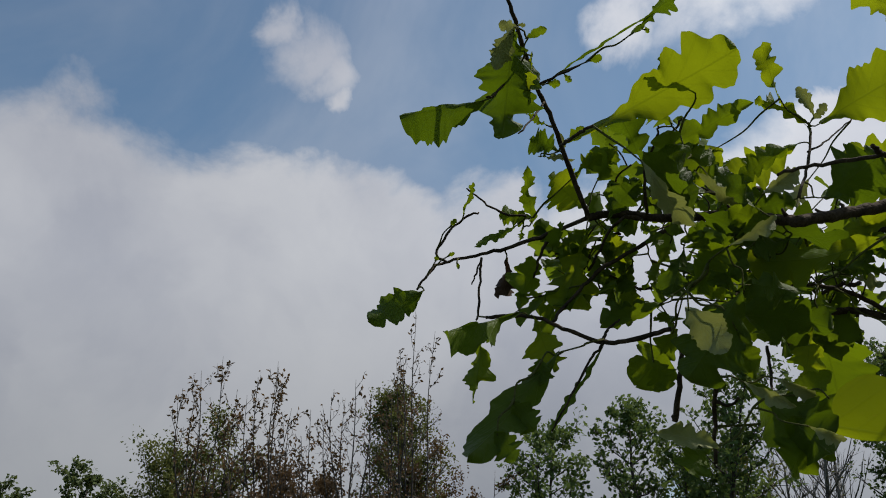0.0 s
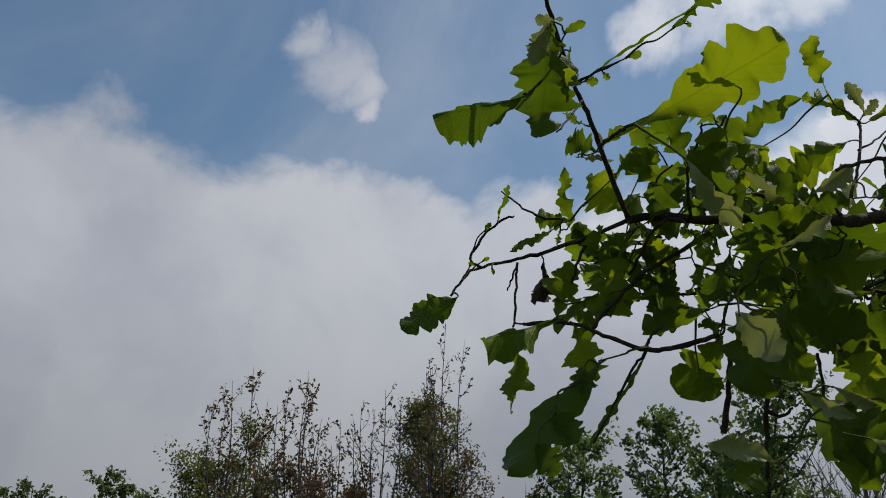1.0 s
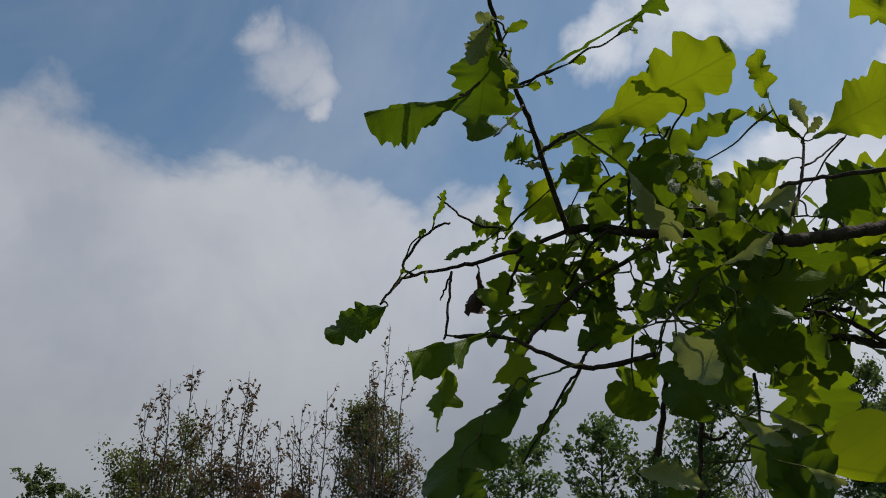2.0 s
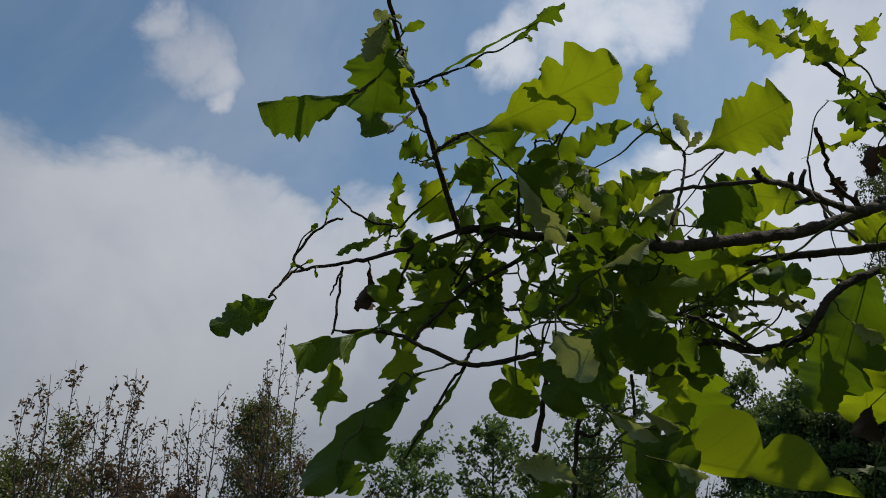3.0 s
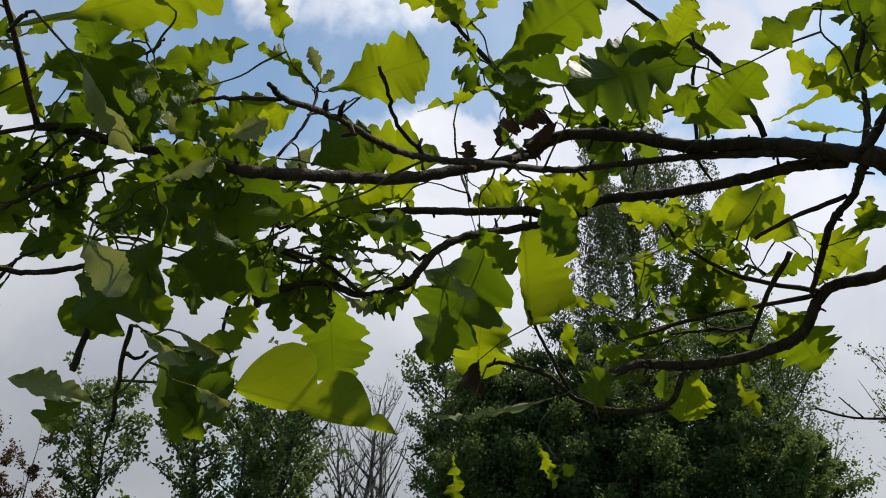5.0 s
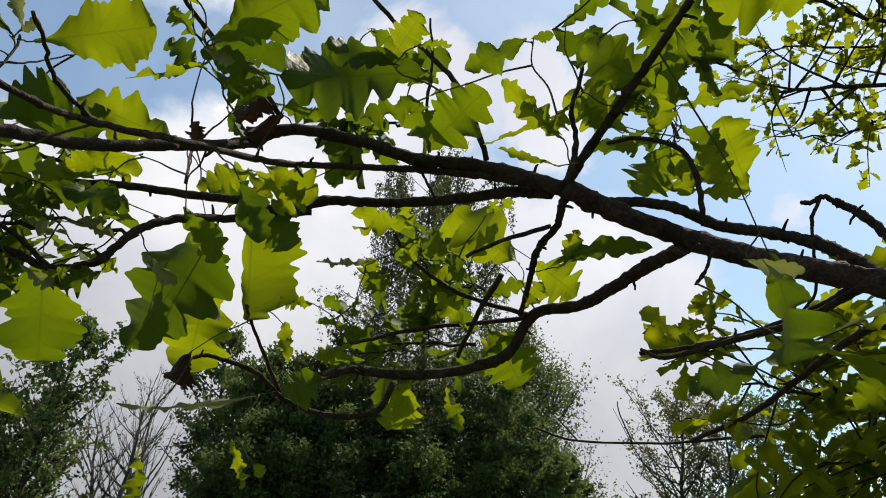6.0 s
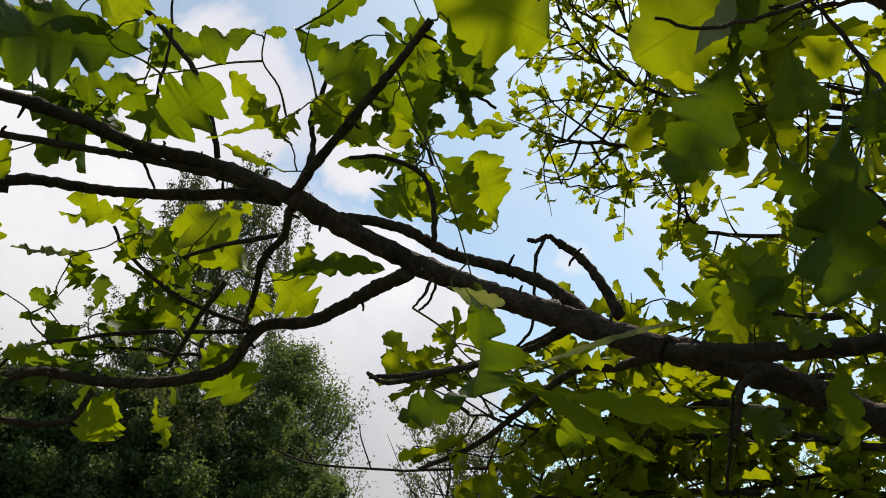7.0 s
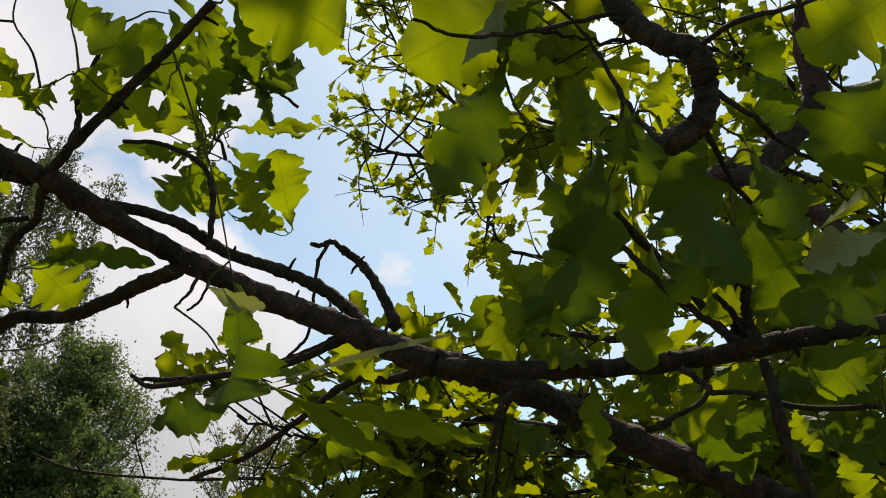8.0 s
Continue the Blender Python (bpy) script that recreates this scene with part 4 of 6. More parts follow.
LEAF_SHAPES = {
    "broad": dict(lobes=4.8, depth=0.50, fold=0.34, wave=0.11),
    "eaten": dict(lobes=4.4, depth=0.50, fold=0.36, eaten=0.6, wave=0.11),
    "small": dict(lobes=3.0, depth=0.35, fold=0.4, arch=0.1),
    "curled": dict(lobes=4.5, depth=0.40, arch=-0.12, fold=-0.2, cup=-1.2, wave=0.08),
    "strip": dict(lobes=6.0, depth=0.45, start=0.0, widest=0.6, fold=0.3, eaten=0.7),
    "dead": dict(lobes=3.0, depth=0.35, arch=0.15, fold=0.3, cup=1.8, wave=0.10, eaten=0.4),
    "spoon": dict(lobes=3.2, depth=0.50, start=0.14, widest=0.70, blunt=0.42, fold=0.15),
    "lop": dict(lobes=3.4, depth=0.45, start=0.0, widest=0.55, fold=0.15, eaten=0.2, lop=0.25),
    "slab": dict(lobes=4.0, depth=0.25, start=0.0, widest=0.5, fold=0.2),
}
LEAF_MATS = {"m": LEAF_OLD_SHADED, "g": LEAF_MID, "y": LEAF_YOUNG_SUNLIT, "p": LEAF_PALE, "d": LEAF_DRY}
STEMS = Heap()
PLACED = []


def leaf(kind, key, base, tip, face, width, label="", **shape):
    """One oak leaf from base to tip, its face turned towards face, width as a share of its length."""
    base, tip, face = Vector(base), Vector(tip), Vector(face)
    axis = tip - base
    length = axis.length
    axis.normalize()
    up = (face - axis * face.dot(axis)).normalized()
    side = axis.cross(up)
    if width < 0:
        side, width = -side, -width
    values = dict(LEAF_SHAPES[kind], **shape)
    seed = values.pop("seed", 1000 + len(PLACED))
    ob = new("leaf", leaf_mesh("leaf", LEAF_MATS[key], seed, width, **values))
    ob.parent = oak
    turn = Matrix(((side.x, axis.x, up.x), (side.y, axis.y, up.y), (side.z, axis.z, up.z))).to_4x4()
    ob.matrix_basis = Matrix.Translation(base - oak.location) @ turn @ Matrix.Scale(length, 4)
    PLACED.append((ob, np.array(base), np.array(axis)))
    return tagged(ob, label=label)


leaf("eaten", "g", (0.043, 0.832, 2.048), (0.064, 0.801, 2.070), (0.51, 0.70, 0.51), 0.60)
leaf("eaten", "m", (0.087, 0.763, 2.026), (0.064, 0.721, 2.065), (0.15, 0.64, 0.75), 0.70)
leaf("slab", "m", (0.119, 0.720, 1.942), (0.077, 0.657, 1.980), (0.45, 0.23, 0.87), 0.40)
leaf("slab", "p", (0.127, 0.711, 1.987), (0.164, 0.730, 1.953), (0.53, 0.36, 0.77), 0.22)
leaf("broad", "m", (0.125, 0.729, 2.024), (0.116, 0.740, 1.955), (0.11, 0.98, 0.13), 0.52)
leaf("eaten", "g", (0.116, 0.772, 2.055), (0.164, 0.787, 2.030), (-0.09, 0.92, 0.36), 0.75)
leaf("broad", "m", (0.097, 0.806, 1.892), (0.033, 0.810, 1.876), (-0.10, 0.79, 0.60), 0.42)
leaf("eaten", "m", (0.047, 0.826, 1.951), (0.038, 0.832, 1.915), (-0.18, 0.96, 0.19), 0.50)
leaf("eaten", "g", (0.067, 0.839, 1.957), (0.058, 0.843, 1.899), (0.37, 0.93, 0.02), 0.50)
leaf("eaten", "g", (0.114, 0.821, 1.966), (0.080, 0.804, 1.907), (-0.07, 0.96, -0.25), 0.42)
leaf("eaten", "m", (0.121, 0.788, 1.945), (0.098, 0.772, 1.884), (0.09, 0.96, -0.29), 0.55)
leaf("eaten", "m", (0.148, 0.729, 1.862), (0.122, 0.682, 1.912), (0.20, 0.66, 0.72), 0.62)
leaf("curled", "m", (0.163, 0.750, 1.924), (0.280, 0.779, 1.925), (0.07, -0.25, -0.96), 0.42)
leaf("broad", "y", (0.207, 0.798, 1.936), (0.292, 0.820, 1.949), (-0.17, 0.90, -0.41), 0.35)
leaf("eaten", "m", (0.257, 0.885, 1.908), (0.186, 0.887, 1.894), (0.04, 0.99, -0.08), 0.45)
leaf("eaten", "m", (0.040, 0.819, 1.991), (0.067, 0.835, 1.960), (-0.13, 0.92, 0.36), 0.50)
leaf("eaten", "m", (0.083, 0.789, 1.974), (0.097, 0.783, 1.944), (0.36, 0.93, -0.07), 0.50)
leaf("broad", "m", (0.153, 0.769, 1.969), (0.199, 0.776, 1.959), (-0.18, 0.97, -0.18), 0.50)
leaf("eaten", "m", (0.174, 0.737, 1.948), (0.154, 0.751, 1.916), (0.16, 0.94, 0.31), 0.70)
leaf("eaten", "g", (0.100, 0.816, 2.007), (0.061, 0.809, 2.018), (0.13, 0.53, 0.83), 0.60)
leaf("eaten", "g", (0.154, 0.794, 2.037), (0.114, 0.803, 2.013), (0.18, 0.98, 0.09), 0.55)
leaf("eaten", "g", (0.205, 0.900, 1.940), (0.252, 0.899, 1.947), (0.05, 0.97, -0.20), 0.40)
leaf("eaten", "y", (0.227, 0.787, 1.854), (0.211, 0.792, 1.796), (0.03, 1.00, 0.06), 0.60)
leaf("broad", "m", (0.445, 0.722, 2.091), (0.538, 0.676, 2.169), (0.04, 0.88, 0.47), 0.52)
leaf("curled", "m", (0.454, 0.789, 2.129), (0.542, 0.755, 2.104), (-0.28, -0.02, -0.96), 0.50)
leaf("broad", "m", (0.471, 0.808, 2.120), (0.520, 0.796, 2.090), (0.34, 0.92, 0.18), 0.55)
leaf("broad", "y", (0.627, 0.862, 2.059), (0.593, 0.897, 2.017), (0.39, 0.83, 0.39), 0.80)
leaf("broad", "y", (0.588, 0.974, 2.104), (0.531, 1.014, 2.079), (0.53, 0.83, 0.15), 0.60)
leaf("strip", "p", (0.657, 1.063, 1.833), (0.494, 1.099, 1.809), (0.26, 0.83, -0.49), 0.13)
leaf("broad", "m", (0.172, 0.817, 2.070), (0.121, 0.842, 2.048), (0.31, 0.90, 0.31), 0.50)
leaf("broad", "y", (0.271, 0.700, 1.901), (0.162, 0.774, 1.916), (0.50, 0.80, -0.33), 0.42)
leaf("broad", "y", (0.450, 0.966, 2.078), (0.373, 1.015, 2.056), (0.15, 0.58, 0.80), 0.50)
leaf("broad", "y", (0.290, 0.929, 2.005), (0.246, 0.956, 1.998), (0.44, 0.83, 0.34), 0.60)
leaf("broad", "m", (0.345, 0.935, 1.998), (0.420, 0.902, 1.984), (0.41, 0.91, 0.04), 0.52)
leaf("broad", "m", (0.142, 0.760, 1.863), (0.233, 0.749, 1.838), (0.28, 0.63, 0.72), 0.50)
leaf("eaten", "p", (0.329, 1.001, 1.990), (0.386, 0.982, 1.965), (0.17, 0.92, -0.34), 0.30)
leaf("curled", "p", (0.374, 0.988, 1.981), (0.440, 0.962, 1.961), (-0.34, -0.15, -0.93), 0.35)
leaf("eaten", "y", (0.409, 1.010, 1.959), (0.449, 0.998, 1.939), (0.48, 0.69, 0.55), 0.60)
leaf("eaten", "m", (0.253, 0.916, 1.924), (0.220, 0.946, 1.897), (0.51, 0.82, 0.28), 0.50)
leaf("broad", "y", (0.840, 0.960, 2.076), (0.756, 1.016, 2.100), (0.46, 0.33, 0.82), 0.38)
leaf("eaten", "y", (0.837, 0.963, 2.070), (0.809, 0.962, 2.108), (0.61, 0.62, 0.49), 0.60)
leaf("broad", "y", (0.894, 0.944, 2.045), (0.833, 0.965, 2.071), (0.35, 0.93, 0.13), 0.50)
leaf("broad", "y", (0.935, 0.986, 2.042), (0.880, 1.016, 2.035), (0.49, 0.87, -0.01), 0.50)
leaf("broad", "y", (0.975, 1.032, 2.026), (0.926, 1.072, 1.994), (0.39, 0.83, 0.40), 0.60)
leaf("broad", "y", (0.719, 1.105, 1.889), (0.700, 1.090, 1.948), (0.08, 0.95, 0.29), 0.38)
leaf("broad", "m", (0.748, 1.040, 1.867), (0.684, 1.029, 1.829), (-0.20, 0.98, 0.02), 0.75)
leaf("broad", "y", (0.787, 1.056, 1.921), (0.746, 1.084, 1.903), (0.60, 0.80, -0.07), 0.60)
leaf("eaten", "m", (0.841, 1.070, 1.964), (0.801, 1.103, 1.933), (0.27, 0.80, 0.53), 0.55)
leaf("broad", "m", (0.515, 0.881, 2.124), (0.545, 0.881, 2.089), (-0.05, 1.00, -0.05), 0.40)
leaf("broad", "m", (1.076, 0.588, 1.849), (1.025, 0.670, 1.818), (0.86, 0.45, -0.24), 0.42)
leaf("broad", "y", (1.196, 0.259, 1.948), (1.158, 0.348, 1.882), (0.74, 0.57, 0.36), 0.55)
leaf("broad", "y", (1.100, 0.275, 1.874), (1.122, 0.216, 1.842), (0.87, 0.45, -0.21), 0.48)
leaf("broad", "y", (1.226, 0.269, 1.999), (1.215, 0.335, 1.953), (0.76, 0.44, 0.47), 0.70)
leaf("broad", "y", (1.107, 0.199, 1.817), (1.136, 0.171, 1.789), (0.77, 0.15, 0.63), 0.75)
leaf("broad", "y", (1.102, 0.145, 1.809), (1.126, 0.125, 1.782), (0.80, 0.50, 0.35), 0.75)
leaf("broad", "y", (1.079, 0.046, 1.809), (1.040, 0.129, 1.753), (0.64, 0.62, 0.47), 0.45)
leaf("broad", "m", (1.083, 0.063, 1.784), (1.086, 0.096, 1.744), (0.84, 0.39, 0.39), 0.70)
leaf("broad", "y", (1.124, 0.221, 1.835), (1.139, 0.226, 1.749), (0.91, -0.39, 0.15), 0.40)
leaf("broad", "y", (1.124, 0.024, 1.743), (1.149, 0.013, 1.706), (0.79, -0.17, 0.59), 0.60)
leaf("broad", "y", (1.137, 0.053, 1.785), (1.161, 0.039, 1.751), (0.78, 0.50, 0.36), 0.50)
leaf("broad", "y", (1.269, 0.570, 1.981), (1.302, 0.536, 1.950), (0.68, -0.02, 0.74), 0.35)
leaf("broad", "m", (1.347, 0.405, 1.864), (1.347, 0.341, 1.809), (0.91, 0.27, -0.33), 0.60)
leaf("broad", "g", (0.133, 0.782, 2.052), (0.101, 0.820, 2.004), (0.33, 0.83, 0.45), 0.60)
leaf("curled", "m", (0.126, 0.740, 1.959), (0.180, 0.732, 1.915), (-0.53, -0.66, -0.52), 0.50)
leaf("broad", "m", (0.182, 0.855, 2.032), (0.248, 0.853, 1.962), (0.10, 0.99, 0.06), 0.50)
leaf("broad", "m", (0.246, 0.871, 2.029), (0.180, 0.901, 2.039), (0.38, 0.57, 0.72), 0.55)
leaf("curled", "p", (0.307, 0.961, 2.100), (0.275, 0.968, 2.068), (-0.21, -0.98, 0.02), 0.60)
leaf("broad", "m", (0.116, 0.776, 1.944), (0.159, 0.751, 1.951), (0.23, 0.56, 0.80), 0.60)
leaf("broad", "m", (0.151, 0.749, 1.912), (0.117, 0.777, 1.891), (-0.00, 0.60, 0.80), 0.60)
leaf("broad", "g", (0.181, 0.785, 1.912), (0.138, 0.813, 1.900), (0.17, 0.60, 0.77), 0.50)
leaf("broad", "y", (0.406, 0.996, 2.048), (0.338, 1.027, 2.059), (0.41, 0.91, -0.01), 0.50)
leaf("broad", "m", (1.155, 0.142, 1.779), (1.198, 0.101, 1.738), (0.70, -0.01, 0.71), 0.60)
leaf("broad", "m", (1.211, 0.010, 1.806), (1.205, 0.065, 1.760), (0.98, -0.05, -0.16), 0.60)
leaf("broad", "y", (1.143, 0.178, 1.890), (1.179, 0.148, 1.849), (0.77, 0.59, 0.25), 0.60)
leaf("broad", "m", (0.167, 0.810, 1.890), (0.256, 0.847, 1.872), (-0.13, 0.67, 0.73), 0.42)
leaf("curled", "m", (0.517, 0.963, 2.258), (0.580, 0.916, 2.189), (-0.80, -0.26, -0.54), 0.40)
leaf("dead", "d", (0.576, 0.934, 2.179), (0.552, 0.972, 2.150), (0.36, 0.69, 0.63), 0.70, "dark brown shrivelled leaf")
leaf("broad", "y", (0.621, 0.928, 2.105), (0.594, 0.978, 2.061), (0.24, 0.71, 0.67), 0.60)
leaf("broad", "m", (0.546, 1.029, 2.111), (0.597, 1.003, 2.076), (0.52, 0.84, 0.11), 0.60)
leaf("broad", "m", (0.173, 0.730, 1.917), (0.136, 0.725, 1.875), (-0.26, 0.95, 0.13), 0.60)
leaf("eaten", "m", (0.225, 0.771, 1.934), (0.183, 0.764, 1.900), (-0.31, 0.94, 0.15), 0.55)
leaf("broad", "m", (0.162, 0.777, 2.002), (0.198, 0.792, 1.973), (-0.15, 0.93, 0.31), 0.55)
leaf("dead", "d", (0.535, 0.805, 2.128), (0.520, 0.829, 2.089), (0.61, 0.75, 0.25), 0.70, "dark brown shrivelled leaf")
leaf("dead", "d", (0.560, 0.815, 2.100), (0.524, 0.836, 2.069), (0.43, 0.90, 0.09), 0.60, "dark brown shrivelled leaf")
leaf("curled", "m", (0.507, 0.813, 2.140), (0.543, 0.807, 2.113), (-0.32, -0.93, -0.20), 0.50)
leaf("lop", "m", (-0.058, 0.609, 2.016), (-0.135, 0.618, 2.015), (0.09, 0.88, 0.47), -0.81, lobes=5, lop=0.14, depth=0.24, widest=0.7, blunt=0.5, fold=0.25, wave=0.05)
leaf("eaten", "m", (-0.028, 0.575, 2.064), (-0.046, 0.633, 1.992), (0.03, 0.78, 0.62), 0.71, eaten=0.45, lobes=3.5, depth=0.5, start=0, widest=0.55)
# Pale slab laid on the eaten leaf as its painted sheen patch.
leaf("slab", "p", (-0.029, 0.568, 2.056), (-0.046, 0.589, 2.033), (-0.17, 0.66, 0.73), 0.59, ragged=0.06)
leaf("strip", "y", (-0.014, 0.592, 2.051), (-0.021, 0.624, 2.017), (0.16, 0.74, 0.65), 0.27)
leaf("small", "p", (-0.023, 0.583, 2.070), (-0.041, 0.579, 2.073), (-0.10, 0.85, 0.51), 0.58)
leaf("small", "p", (-0.025, 0.581, 2.072), (-0.018, 0.582, 2.071), (0.01, 0.64, 0.77), 0.63)
leaf("small", "g", (-0.020, 0.593, 2.065), (-0.000, 0.589, 2.071), (-0.08, 0.65, 0.76), 0.44)
leaf("strip", "m", (-0.009, 0.725, 2.109), (0.105, 0.675, 2.145), (0.04, 0.65, 0.75), 0.04, eaten=0.9)
leaf("eaten", "m", (0.082, 0.689, 2.133), (0.126, 0.654, 2.150), (-0.03, 0.41, 0.91), 0.48, lop=0.35)
leaf("small", "g", (-0.005, 0.720, 2.107), (0.010, 0.721, 2.105), (-0.00, 0.81, 0.59), 0.61)
leaf("small", "g", (0.014, 0.716, 2.113), (0.021, 0.721, 2.106), (0.02, 0.81, 0.59), 0.62)
leaf("small", "g", (0.038, 0.709, 2.121), (0.053, 0.706, 2.122), (0.05, 0.79, 0.61), 0.62)
leaf("small", "g", (0.096, 0.687, 2.140), (0.099, 0.692, 2.135), (0.12, 0.77, 0.63), 0.64)
leaf("eaten", "m", (0.006, 0.772, 2.056), (-0.026, 0.747, 2.058), (-0.53, 0.70, 0.48), 0.85)
leaf("strip", "g", (-0.004, 0.741, 2.067), (-0.027, 0.732, 2.080), (-0.02, 0.83, 0.55), 0.32)
leaf("small", "p", (0.001, 0.749, 2.073), (0.010, 0.762, 2.053), (0.00, 0.85, 0.53), 0.30)
leaf("strip", "p", (-0.019, 0.765, 2.048), (0.020, 0.768, 2.042), (-0.00, 0.86, 0.51), 0.22)
leaf("small", "g", (0.010, 0.777, 2.066), (0.032, 0.768, 2.081), (0.02, 0.85, 0.53), 0.43)
leaf("spoon", "y", (0.016, 0.715, 2.033), (0.168, 0.647, 2.074), (0.09, 0.65, 0.76), 0.50, start=0.26, widest=0.72, lobes=5.4, depth=0.36, blunt=0.45, seed=7, fold=0.2, bend=-0.03)
# Added leaf, hidden on the spoon leaf's sun side, to throw a shadow onto it.
leaf("eaten", "m", (0.135, 0.690, 2.072), (0.103, 0.680, 2.095), (0.04, 0.88, 0.47), 0.63)
leaf("eaten", "g", (0.117, 0.722, 2.045), (0.093, 0.713, 2.065), (0.01, 0.90, 0.43), 0.83)
leaf("broad", "g", (0.108, 0.786, 2.059), (0.203, 0.759, 2.088), (-0.04, 0.66, 0.75), 0.34, eaten=0.3, start=0, bend=-0.06)
leaf("eaten", "y", (0.285, 0.853, 2.111), (0.215, 0.799, 2.116), (-0.48, 0.68, 0.56), 0.28, bend=-0.08)
leaf("strip", "y", (0.284, 0.855, 2.108), (0.247, 0.819, 2.127), (-0.30, 0.66, 0.69), 0.20)
leaf("eaten", "y", (0.244, 0.810, 2.123), (0.225, 0.762, 2.163), (-0.24, 0.68, 0.69), 0.47, lobes=2, fold=0.5)
leaf("broad", "y", (0.306, 0.883, 2.130), (0.419, 0.861, 2.185), (-0.05, 0.89, 0.46), 0.63, lobes=5, depth=0.22, start=0.1, widest=0.64, blunt=0.42, seed=8, fold=0.12, wave=0.04, twist=0.2)
leaf("curled", "p", (0.292, 0.855, 2.123), (0.275, 0.841, 2.155), (0.14, 0.87, 0.47), 0.39)
leaf("curled", "p", (0.288, 0.859, 2.120), (0.303, 0.845, 2.133), (-0.10, 0.62, 0.78), 0.53)
leaf("eaten", "y", (0.417, 0.767, 2.184), (0.323, 0.757, 2.222), (0.14, 0.82, 0.55), 0.40, lobes=3, depth=0.5, bend=0.08)
leaf("eaten", "g", (0.414, 0.758, 2.198), (0.377, 0.755, 2.226), (0.31, 0.81, 0.49), 0.61)
leaf("eaten", "y", (0.030, 0.838, 2.018), (-0.008, 0.803, 2.042), (-0.36, 0.76, 0.54), 0.91, eaten=0.3)
leaf("eaten", "g", (0.016, 0.804, 2.040), (0.049, 0.792, 2.060), (-0.07, 0.79, 0.62), 0.62)
leaf("strip", "g", (-0.030, 0.834, 2.003), (-0.031, 0.786, 2.050), (-0.22, 0.69, 0.69), 0.35, widest=0.25, eaten=0.5)
leaf("eaten", "g", (-0.027, 0.822, 2.005), (-0.065, 0.818, 2.009), (-0.08, 0.95, 0.29), 0.76)
leaf("strip", "m", (-0.041, 0.823, 2.001), (-0.092, 0.811, 1.970), (-0.31, 0.94, 0.13), 0.19, eaten=0.3)
leaf("eaten", "g", (-0.039, 0.825, 1.998), (-0.045, 0.832, 1.983), (0.11, 0.92, 0.37), 0.51)
leaf("strip", "g", (-0.103, 0.805, 2.003), (-0.088, 0.780, 2.031), (-0.19, 0.69, 0.70), 0.26)
leaf("small", "g", (-0.117, 0.799, 1.988), (-0.109, 0.796, 1.997), (-0.27, 0.80, 0.53), 0.51)
leaf("small", "g", (-0.121, 0.802, 1.956), (-0.112, 0.802, 1.960), (-0.20, 0.82, 0.54), 0.51)
leaf("small", "g", (-0.132, 0.793, 1.946), (-0.128, 0.791, 1.953), (-0.32, 0.83, 0.45), 0.62)
leaf("small", "g", (-0.111, 0.805, 1.952), (-0.109, 0.809, 1.944), (0.03, 0.90, 0.44), 0.41)
leaf("eaten", "m", (-0.142, 0.779, 1.910), (-0.195, 0.766, 1.878), (-0.25, 0.97, 0.04), 0.62, lobes=2.6, depth=0.42, eaten=0.15, start=0, widest=0.45)
leaf("lop", "m", (-0.044, 0.748, 1.870), (-0.097, 0.632, 1.816), (-0.82, 0.50, -0.27), -0.33, lop=0.12, lobes=4, depth=0.22)
leaf("eaten", "g", (-0.077, 0.731, 1.848), (-0.087, 0.728, 1.779), (0.04, 1.00, -0.05), 0.43, eaten=0.6)
leaf("small", "m", (-0.078, 0.732, 1.845), (-0.066, 0.736, 1.837), (0.00, 0.90, 0.43), 0.62)
leaf("eaten", "y", (-0.032, 0.768, 1.874), (-0.015, 0.776, 1.818), (0.18, 0.97, 0.18), 0.63, eaten=0.55, lobes=3)
leaf("eaten", "g", (-0.048, 0.823, 1.896), (-0.031, 0.803, 1.951), (-0.22, 0.89, 0.40), 0.63, lobes=3, eaten=0.3)
leaf("strip", "y", (-0.013, 0.818, 1.916), (-0.052, 0.817, 1.914), (-0.04, 0.98, 0.19), 0.24)
leaf("eaten", "y", (0.028, 0.802, 1.978), (-0.008, 0.808, 1.884), (0.09, 1.00, 0.03), 0.49, eaten=0.4)
leaf("eaten", "g", (0.033, 0.792, 1.974), (-0.009, 0.802, 1.954), (0.09, 0.96, 0.27), 0.51)
leaf("broad", "y", (0.046, 0.811, 1.982), (0.067, 0.825, 1.946), (0.29, 0.82, 0.50), 0.52)
leaf("eaten", "g", (0.074, 0.843, 1.953), (0.054, 0.854, 1.901), (0.17, 0.98, 0.13), 0.63, eaten=0.3)
leaf("eaten", "g", (0.064, 0.847, 1.944), (0.035, 0.851, 1.940), (0.08, 0.98, 0.20), 0.57)
leaf("eaten", "y", (0.091, 0.832, 1.950), (0.125, 0.842, 1.912), (0.31, 0.81, 0.50), 0.48)
leaf("slab", "g", (0.093, 0.782, 1.883), (0.033, 0.812, 1.872), (0.42, 0.90, 0.14), 0.36, lop=0.4, lobes=2)
leaf("broad", "g", (0.112, 0.865, 1.882), (0.070, 0.903, 1.835), (0.40, 0.85, 0.34), 0.78, lobes=3, depth=0.45)
leaf("broad", "m", (0.148, 0.674, 1.857), (0.095, 0.695, 1.784), (0.29, 0.96, 0.08), 0.66, lobes=4, depth=0.34)
leaf("broad", "g", (0.138, 0.687, 1.825), (0.154, 0.715, 1.788), (-0.08, 0.81, 0.58), 0.50, depth=0.3)
leaf("slab", "p", (0.095, 0.655, 1.833), (0.125, 0.666, 1.798), (0.17, 0.89, 0.42), 0.66)
leaf("broad", "m", (-0.008, 0.675, 1.808), (-0.076, 0.599, 1.709), (-0.29, 0.84, -0.45), 0.25, depth=0.3, start=0, lobes=3)
